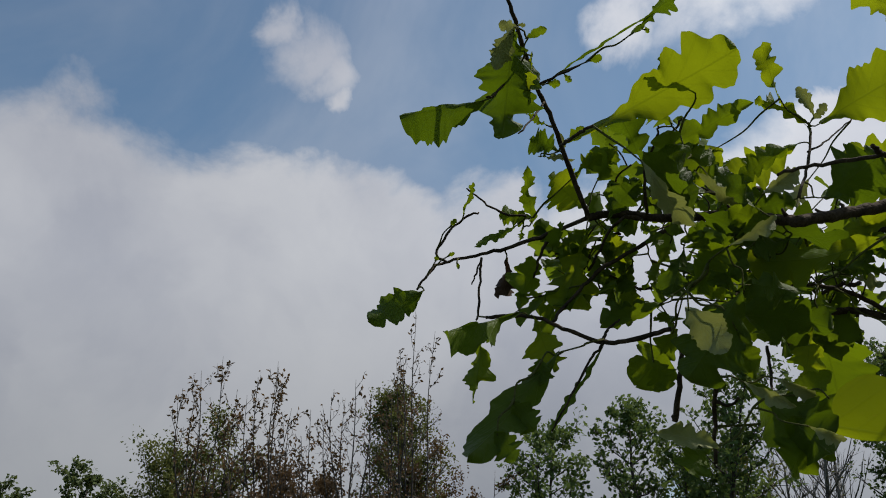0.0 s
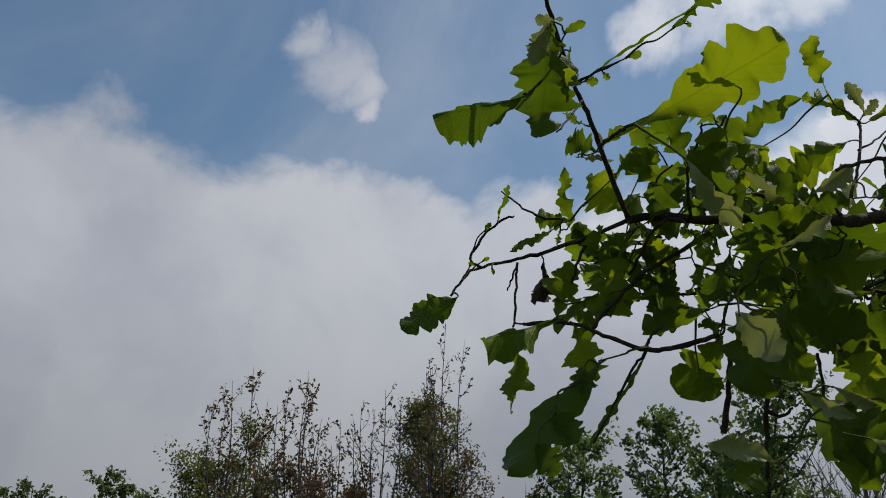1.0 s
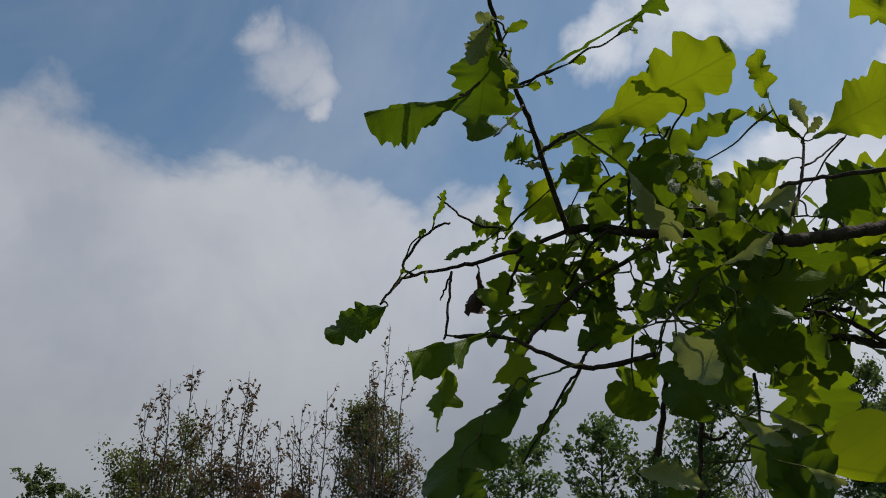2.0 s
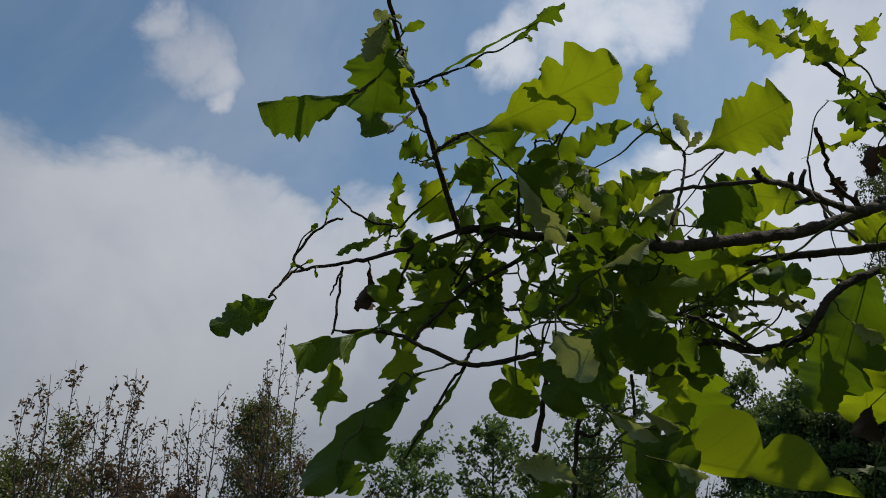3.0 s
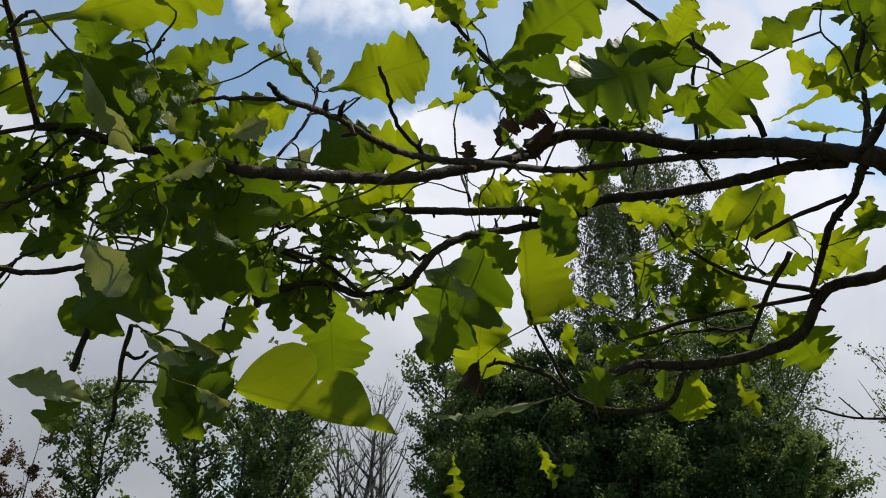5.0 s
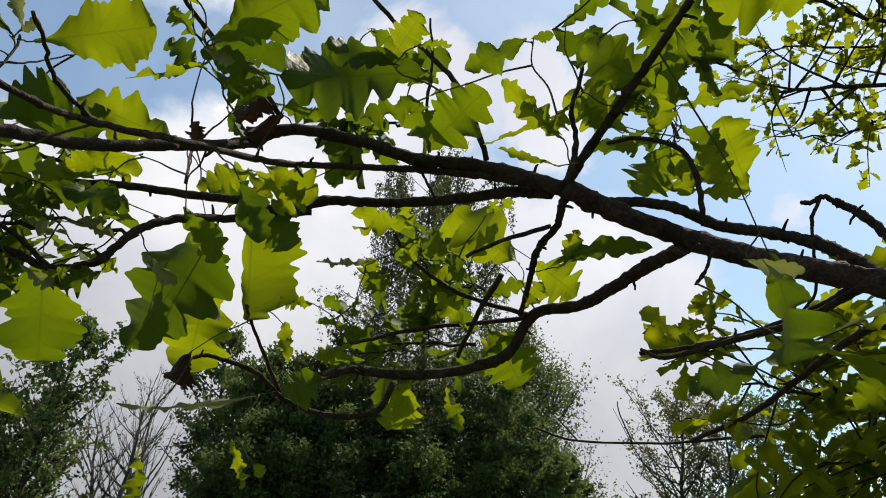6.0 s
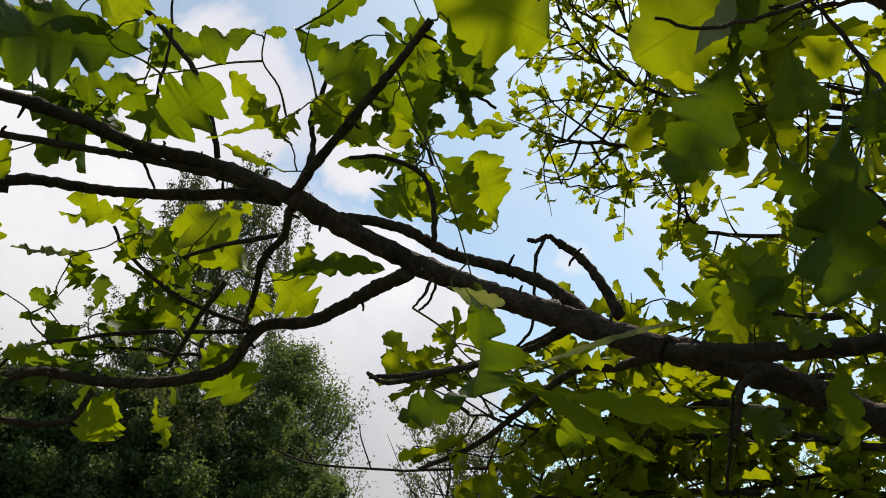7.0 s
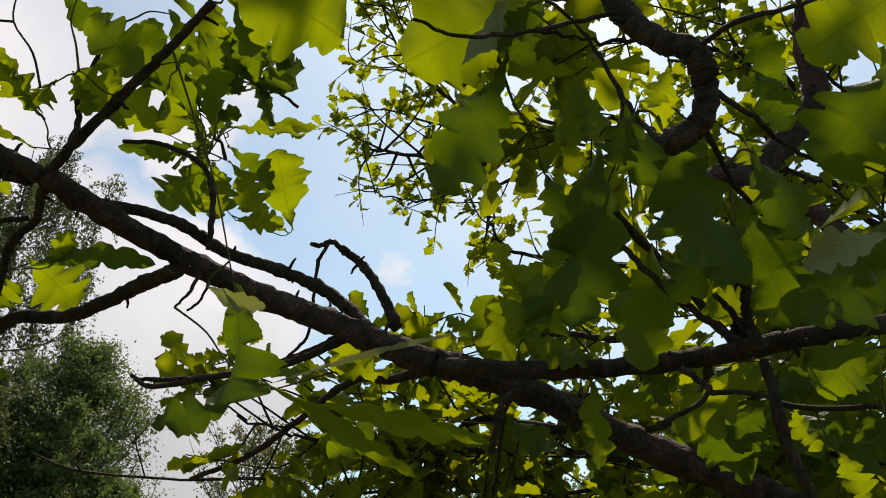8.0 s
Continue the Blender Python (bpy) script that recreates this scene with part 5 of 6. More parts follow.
leaf("slab", "m", (-0.047, 0.639, 1.759), (-0.029, 0.640, 1.735), (0.17, 0.97, 0.17), 0.89, depth=0.42)
leaf("slab", "m", (-0.023, 0.661, 1.798), (-0.025, 0.662, 1.775), (0.12, 0.99, 0.03), 0.92, depth=0.42)
leaf("slab", "m", (-0.058, 0.618, 1.731), (-0.043, 0.618, 1.709), (0.16, 0.98, 0.10), 0.85, depth=0.42)
leaf("strip", "m", (0.033, 0.784, 1.843), (-0.024, 0.797, 1.765), (0.04, 0.99, 0.14), 0.11, eaten=0.4)
leaf("curled", "p", (0.114, 0.695, 1.727), (0.062, 0.663, 1.734), (-0.53, 0.84, -0.07), 0.29)
leaf("broad", "m", (0.106, 0.694, 1.731), (0.085, 0.678, 1.707), (-0.32, 0.89, -0.31), 0.86)
leaf("broad", "m", (0.141, 0.711, 1.787), (0.194, 0.689, 1.719), (0.43, 0.90, 0.04), 0.61, depth=0.38)
# Curled pale leaves imitate glossy highlights on the dark leaves around them.
leaf("curled", "p", (0.140, 0.697, 1.781), (0.174, 0.684, 1.756), (0.53, 0.78, 0.33), 0.29)
leaf("curled", "p", (0.178, 0.682, 1.741), (0.205, 0.680, 1.728), (0.32, 0.78, 0.54), 0.39)
leaf("broad", "g", (0.208, 0.707, 1.770), (0.166, 0.705, 1.707), (-0.18, 0.98, 0.08), 0.62)
leaf("slab", "g", (0.171, 0.713, 1.769), (0.214, 0.711, 1.789), (-0.11, 0.94, 0.31), 0.42)
leaf("curled", "p", (0.165, 0.699, 1.784), (0.197, 0.709, 1.770), (0.05, 0.77, 0.63), 0.36)
leaf("broad", "y", (0.217, 0.795, 1.765), (0.346, 0.741, 1.722), (0.43, 0.88, 0.19), -0.66, lop=0.16, lobes=2.5, depth=0.58, start=-0.15, widest=0.22, blunt=0.9, ragged=0, seed=22, fold=0.05, wave=0.02, twist=0.2)
leaf("broad", "g", (0.426, 1.440, 2.084), (0.458, 1.514, 1.943), (0.32, 0.80, 0.50), 0.84, lobes=3.4, depth=0.27, start=-0.1, widest=0.6, blunt=0.4, seed=4, fold=0.1, wave=0.05, twist=0.3)
leaf("lop", "y", (0.645, 1.091, 1.940), (0.629, 1.065, 2.089), (0.39, 0.90, 0.20), 1.05, lop=0.14, lobes=2.5, depth=0.34, eaten=0, widest=0.55, blunt=0.8, start=-0.25, seed=5, twist=0.2, wave=0.04)
leaf("slab", "m", (0.605, 0.950, 2.045), (0.630, 0.936, 1.987), (0.78, 0.59, 0.20), 0.75)
leaf("broad", "y", (0.508, 1.015, 2.134), (0.379, 1.068, 2.186), (0.45, 0.85, 0.25), 0.47, start=0, depth=0.45)
leaf("broad", "m", (0.310, 0.943, 2.064), (0.401, 0.960, 2.092), (-0.30, 0.81, 0.50), 0.55, depth=0.42)
leaf("broad", "y", (0.274, 0.863, 2.096), (0.190, 0.915, 2.072), (0.39, 0.83, 0.40), 0.50)
leaf("eaten", "y", (0.133, 0.833, 2.022), (0.175, 0.814, 2.069), (-0.16, 0.86, 0.49), 0.71, eaten=0.3)
leaf("curled", "p", (0.074, 0.659, 1.974), (0.118, 0.702, 1.926), (0.18, 0.64, 0.75), 0.32)
leaf("curled", "p", (0.132, 0.688, 1.973), (0.160, 0.711, 1.948), (0.19, 0.61, 0.77), 0.32)
leaf("broad", "g", (0.119, 0.736, 1.948), (0.105, 0.677, 2.012), (-0.22, 0.74, 0.64), 0.47)
leaf("broad", "g", (0.429, 0.678, 2.061), (0.505, 0.611, 2.116), (0.16, 0.73, 0.66), 0.63, depth=0.42)
leaf("eaten", "y", (0.431, 0.730, 2.134), (0.360, 0.746, 2.187), (0.42, 0.86, 0.29), 0.36)
leaf("eaten", "y", (0.420, 0.731, 2.140), (0.446, 0.701, 2.176), (0.07, 0.79, 0.61), 0.49)
leaf("eaten", "g", (0.430, 0.722, 2.091), (0.399, 0.722, 2.112), (0.29, 0.85, 0.44), 0.75)
leaf("eaten", "y", (0.421, 0.748, 2.153), (0.389, 0.728, 2.194), (0.20, 0.81, 0.55), 0.54)
leaf("strip", "y", (0.445, 0.730, 2.073), (0.386, 0.800, 2.070), (0.67, 0.58, 0.46), 0.19)
leaf("broad", "m", (0.656, 0.665, 2.110), (0.502, 0.688, 2.059), (0.07, 0.97, 0.22), 0.50, lobes=5, depth=0.42, start=0)
leaf("broad", "m", (0.619, 0.667, 2.104), (0.535, 0.669, 2.096), (-0.00, 0.93, 0.36), 0.40, depth=0.42)
leaf("eaten", "g", (0.673, 0.678, 2.095), (0.615, 0.736, 2.072), (0.65, 0.73, 0.21), 0.44)
leaf("broad", "y", (0.616, 0.676, 2.114), (0.627, 0.635, 2.151), (0.32, 0.68, 0.65), 0.68, depth=0.38)
leaf("strip", "y", (0.631, 0.656, 2.125), (0.662, 0.631, 2.125), (0.43, 0.56, 0.71), 0.32)
leaf("broad", "g", (0.727, 0.789, 2.085), (0.766, 0.709, 2.150), (0.41, 0.69, 0.60), 0.71, depth=0.42)
leaf("eaten", "g", (0.721, 0.759, 2.074), (0.687, 0.744, 2.129), (0.32, 0.85, 0.42), 0.64)
leaf("broad", "g", (0.703, 0.561, 2.107), (0.661, 0.608, 2.081), (0.63, 0.72, 0.29), 0.46, lobes=3, start=0, widest=0.5)
leaf("small", "g", (0.716, 0.571, 2.119), (0.732, 0.553, 2.120), (0.51, 0.49, 0.71), 0.52)
leaf("eaten", "y", (0.790, 0.609, 2.046), (0.724, 0.627, 2.104), (0.52, 0.78, 0.34), 0.33)
leaf("eaten", "y", (0.799, 0.614, 2.049), (0.748, 0.621, 2.084), (0.41, 0.81, 0.43), 0.55)
leaf("strip", "y", (0.785, 0.608, 2.074), (0.740, 0.682, 2.056), (0.76, 0.55, 0.36), 0.08)
leaf("strip", "y", (0.810, 0.634, 2.029), (0.755, 0.682, 2.058), (0.72, 0.64, 0.27), 0.15)
leaf("eaten", "y", (0.790, 0.596, 2.081), (0.784, 0.623, 2.057), (0.76, 0.52, 0.39), 0.79)
leaf("eaten", "y", (0.799, 0.591, 2.095), (0.825, 0.591, 2.061), (0.75, 0.33, 0.57), 0.67)
leaf("broad", "g", (0.867, 0.549, 2.107), (0.786, 0.564, 2.138), (0.33, 0.79, 0.51), 0.64)
leaf("broad", "y", (0.867, 0.587, 2.068), (0.807, 0.593, 2.103), (0.37, 0.78, 0.50), 0.66)
leaf("broad", "g", (0.865, 0.532, 2.127), (0.896, 0.496, 2.156), (0.35, 0.74, 0.57), 0.69)
leaf("broad", "y", (0.882, 0.556, 2.120), (0.904, 0.569, 2.076), (0.83, 0.28, 0.49), 0.58)
leaf("broad", "g", (1.135, 0.741, 2.215), (1.110, 0.794, 2.144), (0.78, 0.60, 0.17), 0.84)
leaf("broad", "y", (1.139, 0.738, 2.213), (1.173, 0.750, 2.141), (0.82, 0.37, 0.45), 0.70)
leaf("eaten", "g", (1.118, 0.734, 2.206), (1.052, 0.786, 2.202), (0.59, 0.78, 0.22), 0.36)
leaf("broad", "y", (1.169, 0.738, 2.230), (1.224, 0.717, 2.160), (0.80, 0.26, 0.54), 0.60)
leaf("strip", "y", (1.215, 0.780, 2.325), (1.299, 0.705, 2.334), (0.48, 0.60, 0.64), 0.25)
leaf("broad", "y", (1.239, 0.782, 2.175), (1.280, 0.719, 2.173), (0.70, 0.45, 0.56), 0.52)
leaf("broad", "y", (0.953, 0.878, 2.024), (0.876, 0.929, 2.105), (0.65, 0.74, 0.15), 0.75, lobes=3.5, depth=0.38)
leaf("eaten", "y", (0.901, 0.890, 2.087), (0.911, 0.868, 2.110), (0.46, 0.73, 0.51), 0.53)
leaf("broad", "y", (0.966, 0.803, 2.000), (0.969, 0.775, 2.044), (0.54, 0.72, 0.43), 0.54)
leaf("broad", "m", (0.948, 0.822, 1.998), (1.045, 0.718, 2.017), (0.59, 0.64, 0.50), 0.23, bend=0.08)
leaf("broad", "g", (0.959, 0.961, 1.953), (1.020, 0.960, 1.876), (0.60, 0.64, 0.48), 0.90, depth=0.42)
leaf("eaten", "y", (0.998, 0.942, 1.949), (0.959, 0.986, 1.922), (0.71, 0.70, 0.11), 0.53)
leaf("broad", "y", (0.914, 0.949, 1.939), (0.871, 0.964, 1.988), (0.50, 0.85, 0.19), 0.53)
leaf("broad", "g", (0.929, 0.944, 1.991), (0.976, 0.896, 2.004), (0.56, 0.68, 0.48), 0.43)
leaf("eaten", "y", (0.958, 0.876, 1.958), (0.969, 0.850, 1.992), (0.53, 0.75, 0.41), 0.85)
leaf("broad", "y", (0.880, 1.046, 1.881), (0.876, 1.089, 1.816), (0.69, 0.62, 0.37), 0.93, depth=0.38)
leaf("strip", "y", (0.928, 1.024, 1.877), (0.951, 1.023, 1.809), (0.72, 0.65, 0.23), 0.38)
leaf("broad", "m", (0.587, 1.088, 2.068), (0.513, 1.172, 1.900), (0.51, 0.84, 0.20), 0.61, depth=0.36, start=-0.1, widest=0.45)
leaf("broad", "y", (0.613, 1.179, 2.017), (0.616, 1.238, 1.891), (0.49, 0.78, 0.38), 0.78, lobes=3.6, depth=0.3, start=-0.1)
leaf("eaten", "m", (0.597, 1.162, 2.100), (0.631, 1.182, 2.020), (0.55, 0.73, 0.41), 0.42)
leaf("curled", "p", (0.584, 1.181, 2.040), (0.606, 1.192, 1.988), (0.60, 0.69, 0.40), 0.43)
leaf("broad", "y", (0.785, 1.021, 1.992), (0.788, 1.001, 2.034), (0.34, 0.86, 0.38), 0.76)
leaf("strip", "y", (0.718, 1.130, 1.959), (0.727, 1.140, 1.914), (0.58, 0.77, 0.28), 0.41)
leaf("eaten", "y", (0.731, 1.060, 1.972), (0.687, 1.081, 1.976), (0.44, 0.90, 0.05), 0.62)
leaf("eaten", "y", (0.780, 0.863, 2.058), (0.718, 0.939, 2.044), (0.74, 0.65, 0.20), 0.29, bend=0.1)
leaf("eaten", "y", (0.827, 0.937, 2.057), (0.812, 0.968, 2.015), (0.67, 0.69, 0.27), 0.51)
leaf("eaten", "g", (0.863, 0.950, 2.033), (0.901, 0.932, 2.008), (0.62, 0.63, 0.48), 0.63)
leaf("eaten", "y", (0.623, 1.051, 1.776), (0.645, 1.049, 1.715), (0.55, 0.82, 0.18), 0.36)
leaf("small", "y", (0.653, 1.042, 1.746), (0.665, 1.038, 1.730), (0.54, 0.81, 0.23), 0.85)
leaf("eaten", "y", (0.525, 1.090, 1.764), (0.527, 1.099, 1.688), (0.47, 0.88, 0.11), 0.35)
leaf("broad", "y", (1.047, 0.962, 2.080), (1.127, 0.947, 2.031), (0.47, 0.68, 0.56), 0.80)
leaf("broad", "y", (0.966, 0.951, 2.060), (0.892, 0.973, 2.112), (0.43, 0.86, 0.26), 0.84)
leaf("eaten", "y", (0.947, 0.945, 2.096), (0.965, 0.908, 2.140), (0.38, 0.78, 0.51), 0.52)
leaf("eaten", "g", (0.748, 0.956, 1.998), (0.777, 0.954, 1.969), (0.50, 0.74, 0.44), 1.04)
leaf("strip", "p", (0.758, 0.948, 2.006), (0.690, 0.980, 2.000), (0.40, 0.90, 0.19), 0.21)
leaf("strip", "g", (0.747, 0.968, 1.967), (0.749, 0.980, 1.933), (0.55, 0.79, 0.29), 0.35)
leaf("broad", "m", (0.898, 0.458, 1.892), (0.902, 0.458, 1.785), (0.98, -0.20, 0.03), 0.59, depth=0.5, lobes=4)
leaf("curled", "p", (0.877, 0.472, 1.885), (0.916, 0.437, 1.872), (0.64, 0.49, 0.59), 0.36)
leaf("broad", "y", (1.393, 0.793, 2.226), (1.317, 0.777, 2.338), (0.60, 0.63, 0.49), 0.63, lobes=4.5, depth=0.38)
leaf("eaten", "y", (1.394, 0.797, 2.218), (1.345, 0.832, 2.255), (0.70, 0.65, 0.30), 0.35)
leaf("eaten", "g", (1.237, 0.809, 2.312), (1.309, 0.767, 2.257), (0.68, 0.34, 0.64), 0.47)
leaf("strip", "y", (1.232, 0.821, 2.344), (1.336, 0.715, 2.374), (0.46, 0.62, 0.63), 0.22)
leaf("broad", "g", (0.993, 0.614, 2.152), (0.869, 0.603, 2.206), (0.20, 0.78, 0.60), 0.36)
leaf("broad", "g", (1.098, 0.699, 2.218), (1.022, 0.639, 2.275), (0.19, 0.54, 0.82), 0.44)
leaf("broad", "y", (1.120, 0.807, 2.264), (1.030, 0.850, 2.313), (0.56, 0.73, 0.39), 0.64)
leaf("broad", "y", (1.191, 0.800, 2.261), (1.204, 0.842, 2.189), (0.78, 0.48, 0.41), 0.74)
leaf("broad", "m", (1.167, 0.794, 2.259), (1.080, 0.863, 2.242), (0.55, 0.78, 0.31), 0.20)
leaf("broad", "y", (1.205, 0.804, 2.259), (1.239, 0.798, 2.218), (0.73, 0.43, 0.54), 0.61)
leaf("broad", "m", (0.784, 0.613, 2.187), (0.845, 0.602, 2.162), (0.41, 0.43, 0.80), 0.59)
leaf("broad", "g", (0.795, 0.604, 2.187), (0.834, 0.555, 2.232), (0.19, 0.74, 0.64), 0.44)
leaf("broad", "g", (0.862, 0.617, 2.200), (0.881, 0.644, 2.151), (0.73, 0.42, 0.53), 0.54)
leaf("broad", "g", (0.883, 0.574, 2.221), (0.966, 0.595, 2.203), (0.14, 0.27, 0.95), 0.53)
leaf("broad", "y", (0.836, 0.505, 2.241), (0.989, 0.420, 2.200), (0.43, 0.39, 0.81), 0.64, depth=0.38)
leaf("eaten", "g", (0.886, 0.483, 2.198), (0.943, 0.498, 2.141), (0.62, 0.32, 0.71), 0.48)
leaf("broad", "y", (0.898, 0.534, 2.241), (0.934, 0.558, 2.185), (0.70, 0.38, 0.61), 0.54)
leaf("strip", "p", (0.999, 0.496, 1.832), (1.122, 0.363, 1.896), (0.60, 0.72, 0.35), 0.04, eaten=0.2)
leaf("broad", "y", (0.978, 0.491, 1.831), (1.103, 0.393, 1.750), (0.71, 0.53, 0.46), 0.13, depth=0.45)
leaf("broad", "y", (1.016, 0.478, 1.817), (1.162, 0.339, 1.787), (0.66, 0.61, 0.44), 0.14, depth=0.45)
leaf("broad", "g", (1.261, 0.526, 1.866), (1.238, 0.590, 1.807), (0.94, 0.34, 0.01), 0.54)
leaf("eaten", "y", (1.144, 0.517, 1.876), (1.173, 0.460, 1.885), (0.73, 0.45, 0.51), 0.44)
leaf("broad", "g", (1.278, 0.497, 1.857), (1.257, 0.532, 1.866), (0.86, 0.51, -0.02), 0.68)
leaf("broad", "y", (0.815, 0.125, 2.021), (0.802, 0.237, 1.981), (0.84, 0.27, 0.48), 0.65, depth=0.38)
leaf("eaten", "m", (0.804, 0.126, 2.003), (0.816, 0.171, 1.977), (0.89, 0.01, 0.45), 0.57)
leaf("slab", "p", (0.792, 0.151, 1.999), (0.807, 0.194, 1.968), (0.96, -0.18, 0.22), 0.42)
leaf("broad", "m", (0.833, 0.169, 1.983), (0.856, 0.240, 1.903), (0.86, 0.23, 0.46), 0.48, depth=0.42)
leaf("eaten", "y", (0.838, 0.178, 1.989), (0.845, 0.200, 1.968), (0.84, 0.20, 0.50), 0.42)
leaf("broad", "m", (0.882, 0.124, 1.935), (0.910, 0.163, 1.805), (0.96, 0.11, 0.24), 0.39, depth=0.42, lobes=5)
leaf("broad", "g", (0.909, 0.129, 1.906), (0.908, 0.179, 1.855), (0.94, 0.25, 0.22), 0.41)
leaf("broad", "m", (0.846, 0.076, 1.913), (0.890, 0.051, 1.810), (0.83, 0.51, 0.23), 0.49, depth=0.45)
leaf("broad", "m", (0.904, 0.048, 1.856), (0.903, 0.095, 1.814), (0.98, 0.15, 0.15), 0.59)
leaf("broad", "m", (0.849, 0.088, 1.925), (0.860, 0.113, 1.896), (0.93, -0.01, 0.38), 0.77)
leaf("broad", "g", (0.903, 0.048, 1.882), (0.931, 0.026, 1.790), (0.94, -0.12, 0.32), 0.51)
leaf("broad", "g", (0.960, 0.114, 1.879), (0.978, 0.135, 1.789), (0.97, 0.10, 0.21), 0.50, depth=0.42)
leaf("broad", "y", (0.851, -0.079, 1.963), (0.853, -0.013, 1.933), (0.93, 0.13, 0.33), 0.80, depth=0.38)
leaf("broad", "g", (0.891, -0.068, 1.941), (0.905, -0.008, 1.883), (0.97, -0.01, 0.22), 0.75, depth=0.38)
leaf("broad", "y", (0.945, -0.053, 1.889), (0.934, -0.021, 1.913), (0.94, 0.06, 0.33), 0.86)
leaf("broad", "m", (0.901, -0.044, 1.842), (0.902, 0.018, 1.783), (1.00, 0.02, 0.04), 0.58)
leaf("curled", "p", (0.883, -0.038, 1.821), (0.882, 0.012, 1.809), (1.00, 0.03, 0.10), 0.43)
leaf("broad", "g", (0.950, -0.039, 1.826), (0.957, -0.003, 1.808), (0.98, -0.10, 0.17), 0.73)
leaf("eaten", "y", (1.201, 0.260, 1.899), (1.167, 0.322, 1.981), (0.93, 0.36, 0.10), 0.67)
leaf("broad", "g", (1.230, 0.342, 1.888), (1.210, 0.372, 1.968), (0.89, 0.46, 0.04), 0.60)
leaf("broad", "y", (1.189, 0.256, 1.873), (1.179, 0.313, 1.906), (0.99, 0.16, 0.01), 0.42)
leaf("broad", "g", (1.248, 0.396, 1.932), (1.226, 0.421, 1.958), (0.83, 0.53, 0.19), 0.51)
leaf("broad", "g", (1.059, -0.015, 1.817), (1.058, 0.027, 1.778), (1.00, 0.03, 0.01), 0.71, depth=0.22)
leaf("broad", "g", (1.161, 0.083, 1.804), (1.135, 0.154, 1.772), (0.95, 0.32, -0.04), 0.48)
leaf("broad", "m", (1.159, 0.085, 1.810), (1.146, 0.128, 1.794), (0.96, 0.29, -0.00), 0.55, depth=0.3)
leaf("broad", "g", (1.174, 0.241, 1.827), (1.175, 0.243, 1.773), (0.99, 0.14, 0.02), 0.34, depth=0.25)
leaf("broad", "y", (0.924, 0.037, 1.929), (0.934, 0.034, 1.911), (0.84, -0.19, 0.51), 1.00)
leaf("broad", "y", (0.888, 0.069, 1.979), (0.900, 0.091, 1.956), (0.91, -0.06, 0.42), 0.68)
leaf("broad", "y", (1.004, 0.098, 1.832), (1.007, 0.056, 1.839), (0.86, 0.15, 0.48), 0.67)
leaf("broad", "y", (1.002, 0.037, 1.856), (1.013, 0.016, 1.830), (0.90, -0.09, 0.43), 0.81)
leaf("dead", "d", (-0.059, 0.828, 1.963), (-0.070, 0.835, 1.918), (0.20, 0.97, 0.09), 0.50, "dark brown shrivelled leaf")
leaf("dead", "d", (0.608, 1.197, 1.915), (0.579, 1.199, 1.870), (0.48, 0.83, -0.28), 0.82, "dark brown shrivelled leaf")
leaf("dead", "d", (0.510, 0.968, 2.107), (0.506, 0.953, 2.137), (0.21, 0.86, 0.46), 0.79, "brown withered leaf")
leaf("dead", "d", (0.244, 0.964, 1.916), (0.251, 0.972, 1.888), (0.48, 0.81, 0.34), 0.38, "dark brown shrivelled leaf")
leaf("broad", "g", (0.171, 0.775, 1.997), (0.234, 0.784, 2.045), (-0.50, 0.69, 0.52), 0.38)
leaf("broad", "m", (0.174, 0.694, 1.933), (0.136, 0.668, 1.968), (-0.28, 0.89, 0.37), 0.38)
leaf("broad", "g", (0.200, 0.720, 1.918), (0.148, 0.695, 1.937), (0.04, 0.54, 0.84), 0.44)
leaf("broad", "g", (0.105, 0.698, 1.864), (0.144, 0.670, 1.898), (-0.10, 0.72, 0.69), 0.53)
leaf("curled", "p", (0.138, 0.664, 1.888), (0.179, 0.660, 1.911), (-0.21, 0.82, 0.54), 0.28)
leaf("broad", "g", (0.195, 0.756, 1.914), (0.166, 0.725, 1.942), (-0.32, 0.78, 0.54), 0.57)
leaf("curled", "p", (0.469, 0.942, 1.946), (0.502, 0.937, 1.918), (0.55, 0.64, 0.54), 0.45)
leaf("eaten", "m", (0.306, 0.932, 1.968), (0.362, 0.922, 1.954), (0.30, 0.64, 0.71), 0.45)
leaf("broad", "g", (0.387, 0.929, 1.911), (0.364, 0.943, 1.894), (0.44, 0.89, 0.08), 0.74)
leaf("eaten", "y", (0.385, 1.025, 2.089), (0.455, 1.032, 2.073), (0.09, 0.71, 0.70), 0.41)
leaf("broad", "y", (0.260, 0.929, 1.999), (0.338, 0.961, 2.011), (-0.38, 0.69, 0.61), 0.38)
leaf("broad", "g", (0.248, 0.859, 1.906), (0.159, 0.848, 1.882), (-0.11, 0.99, -0.07), 0.43, depth=0.3)
leaf("broad", "y", (0.088, 0.826, 1.894), (0.056, 0.800, 1.902), (-0.56, 0.78, 0.29), 0.37)
leaf("broad", "g", (0.083, 0.841, 1.846), (0.097, 0.850, 1.816), (0.23, 0.90, 0.37), 0.96)
leaf("slab", "m", (0.488, 0.731, 1.959), (0.517, 0.743, 1.906), (0.64, 0.60, 0.48), 0.59)
leaf("broad", "y", (0.401, 1.167, 2.135), (0.493, 1.150, 2.150), (0.04, 0.77, 0.63), 0.39)
leaf("eaten", "y", (0.627, 1.038, 2.135), (0.567, 1.063, 2.134), (0.38, 0.90, 0.19), 0.52)
leaf("broad", "m", (0.359, 0.956, 2.005), (0.443, 0.959, 2.003), (-0.01, 0.72, 0.70), 0.46)
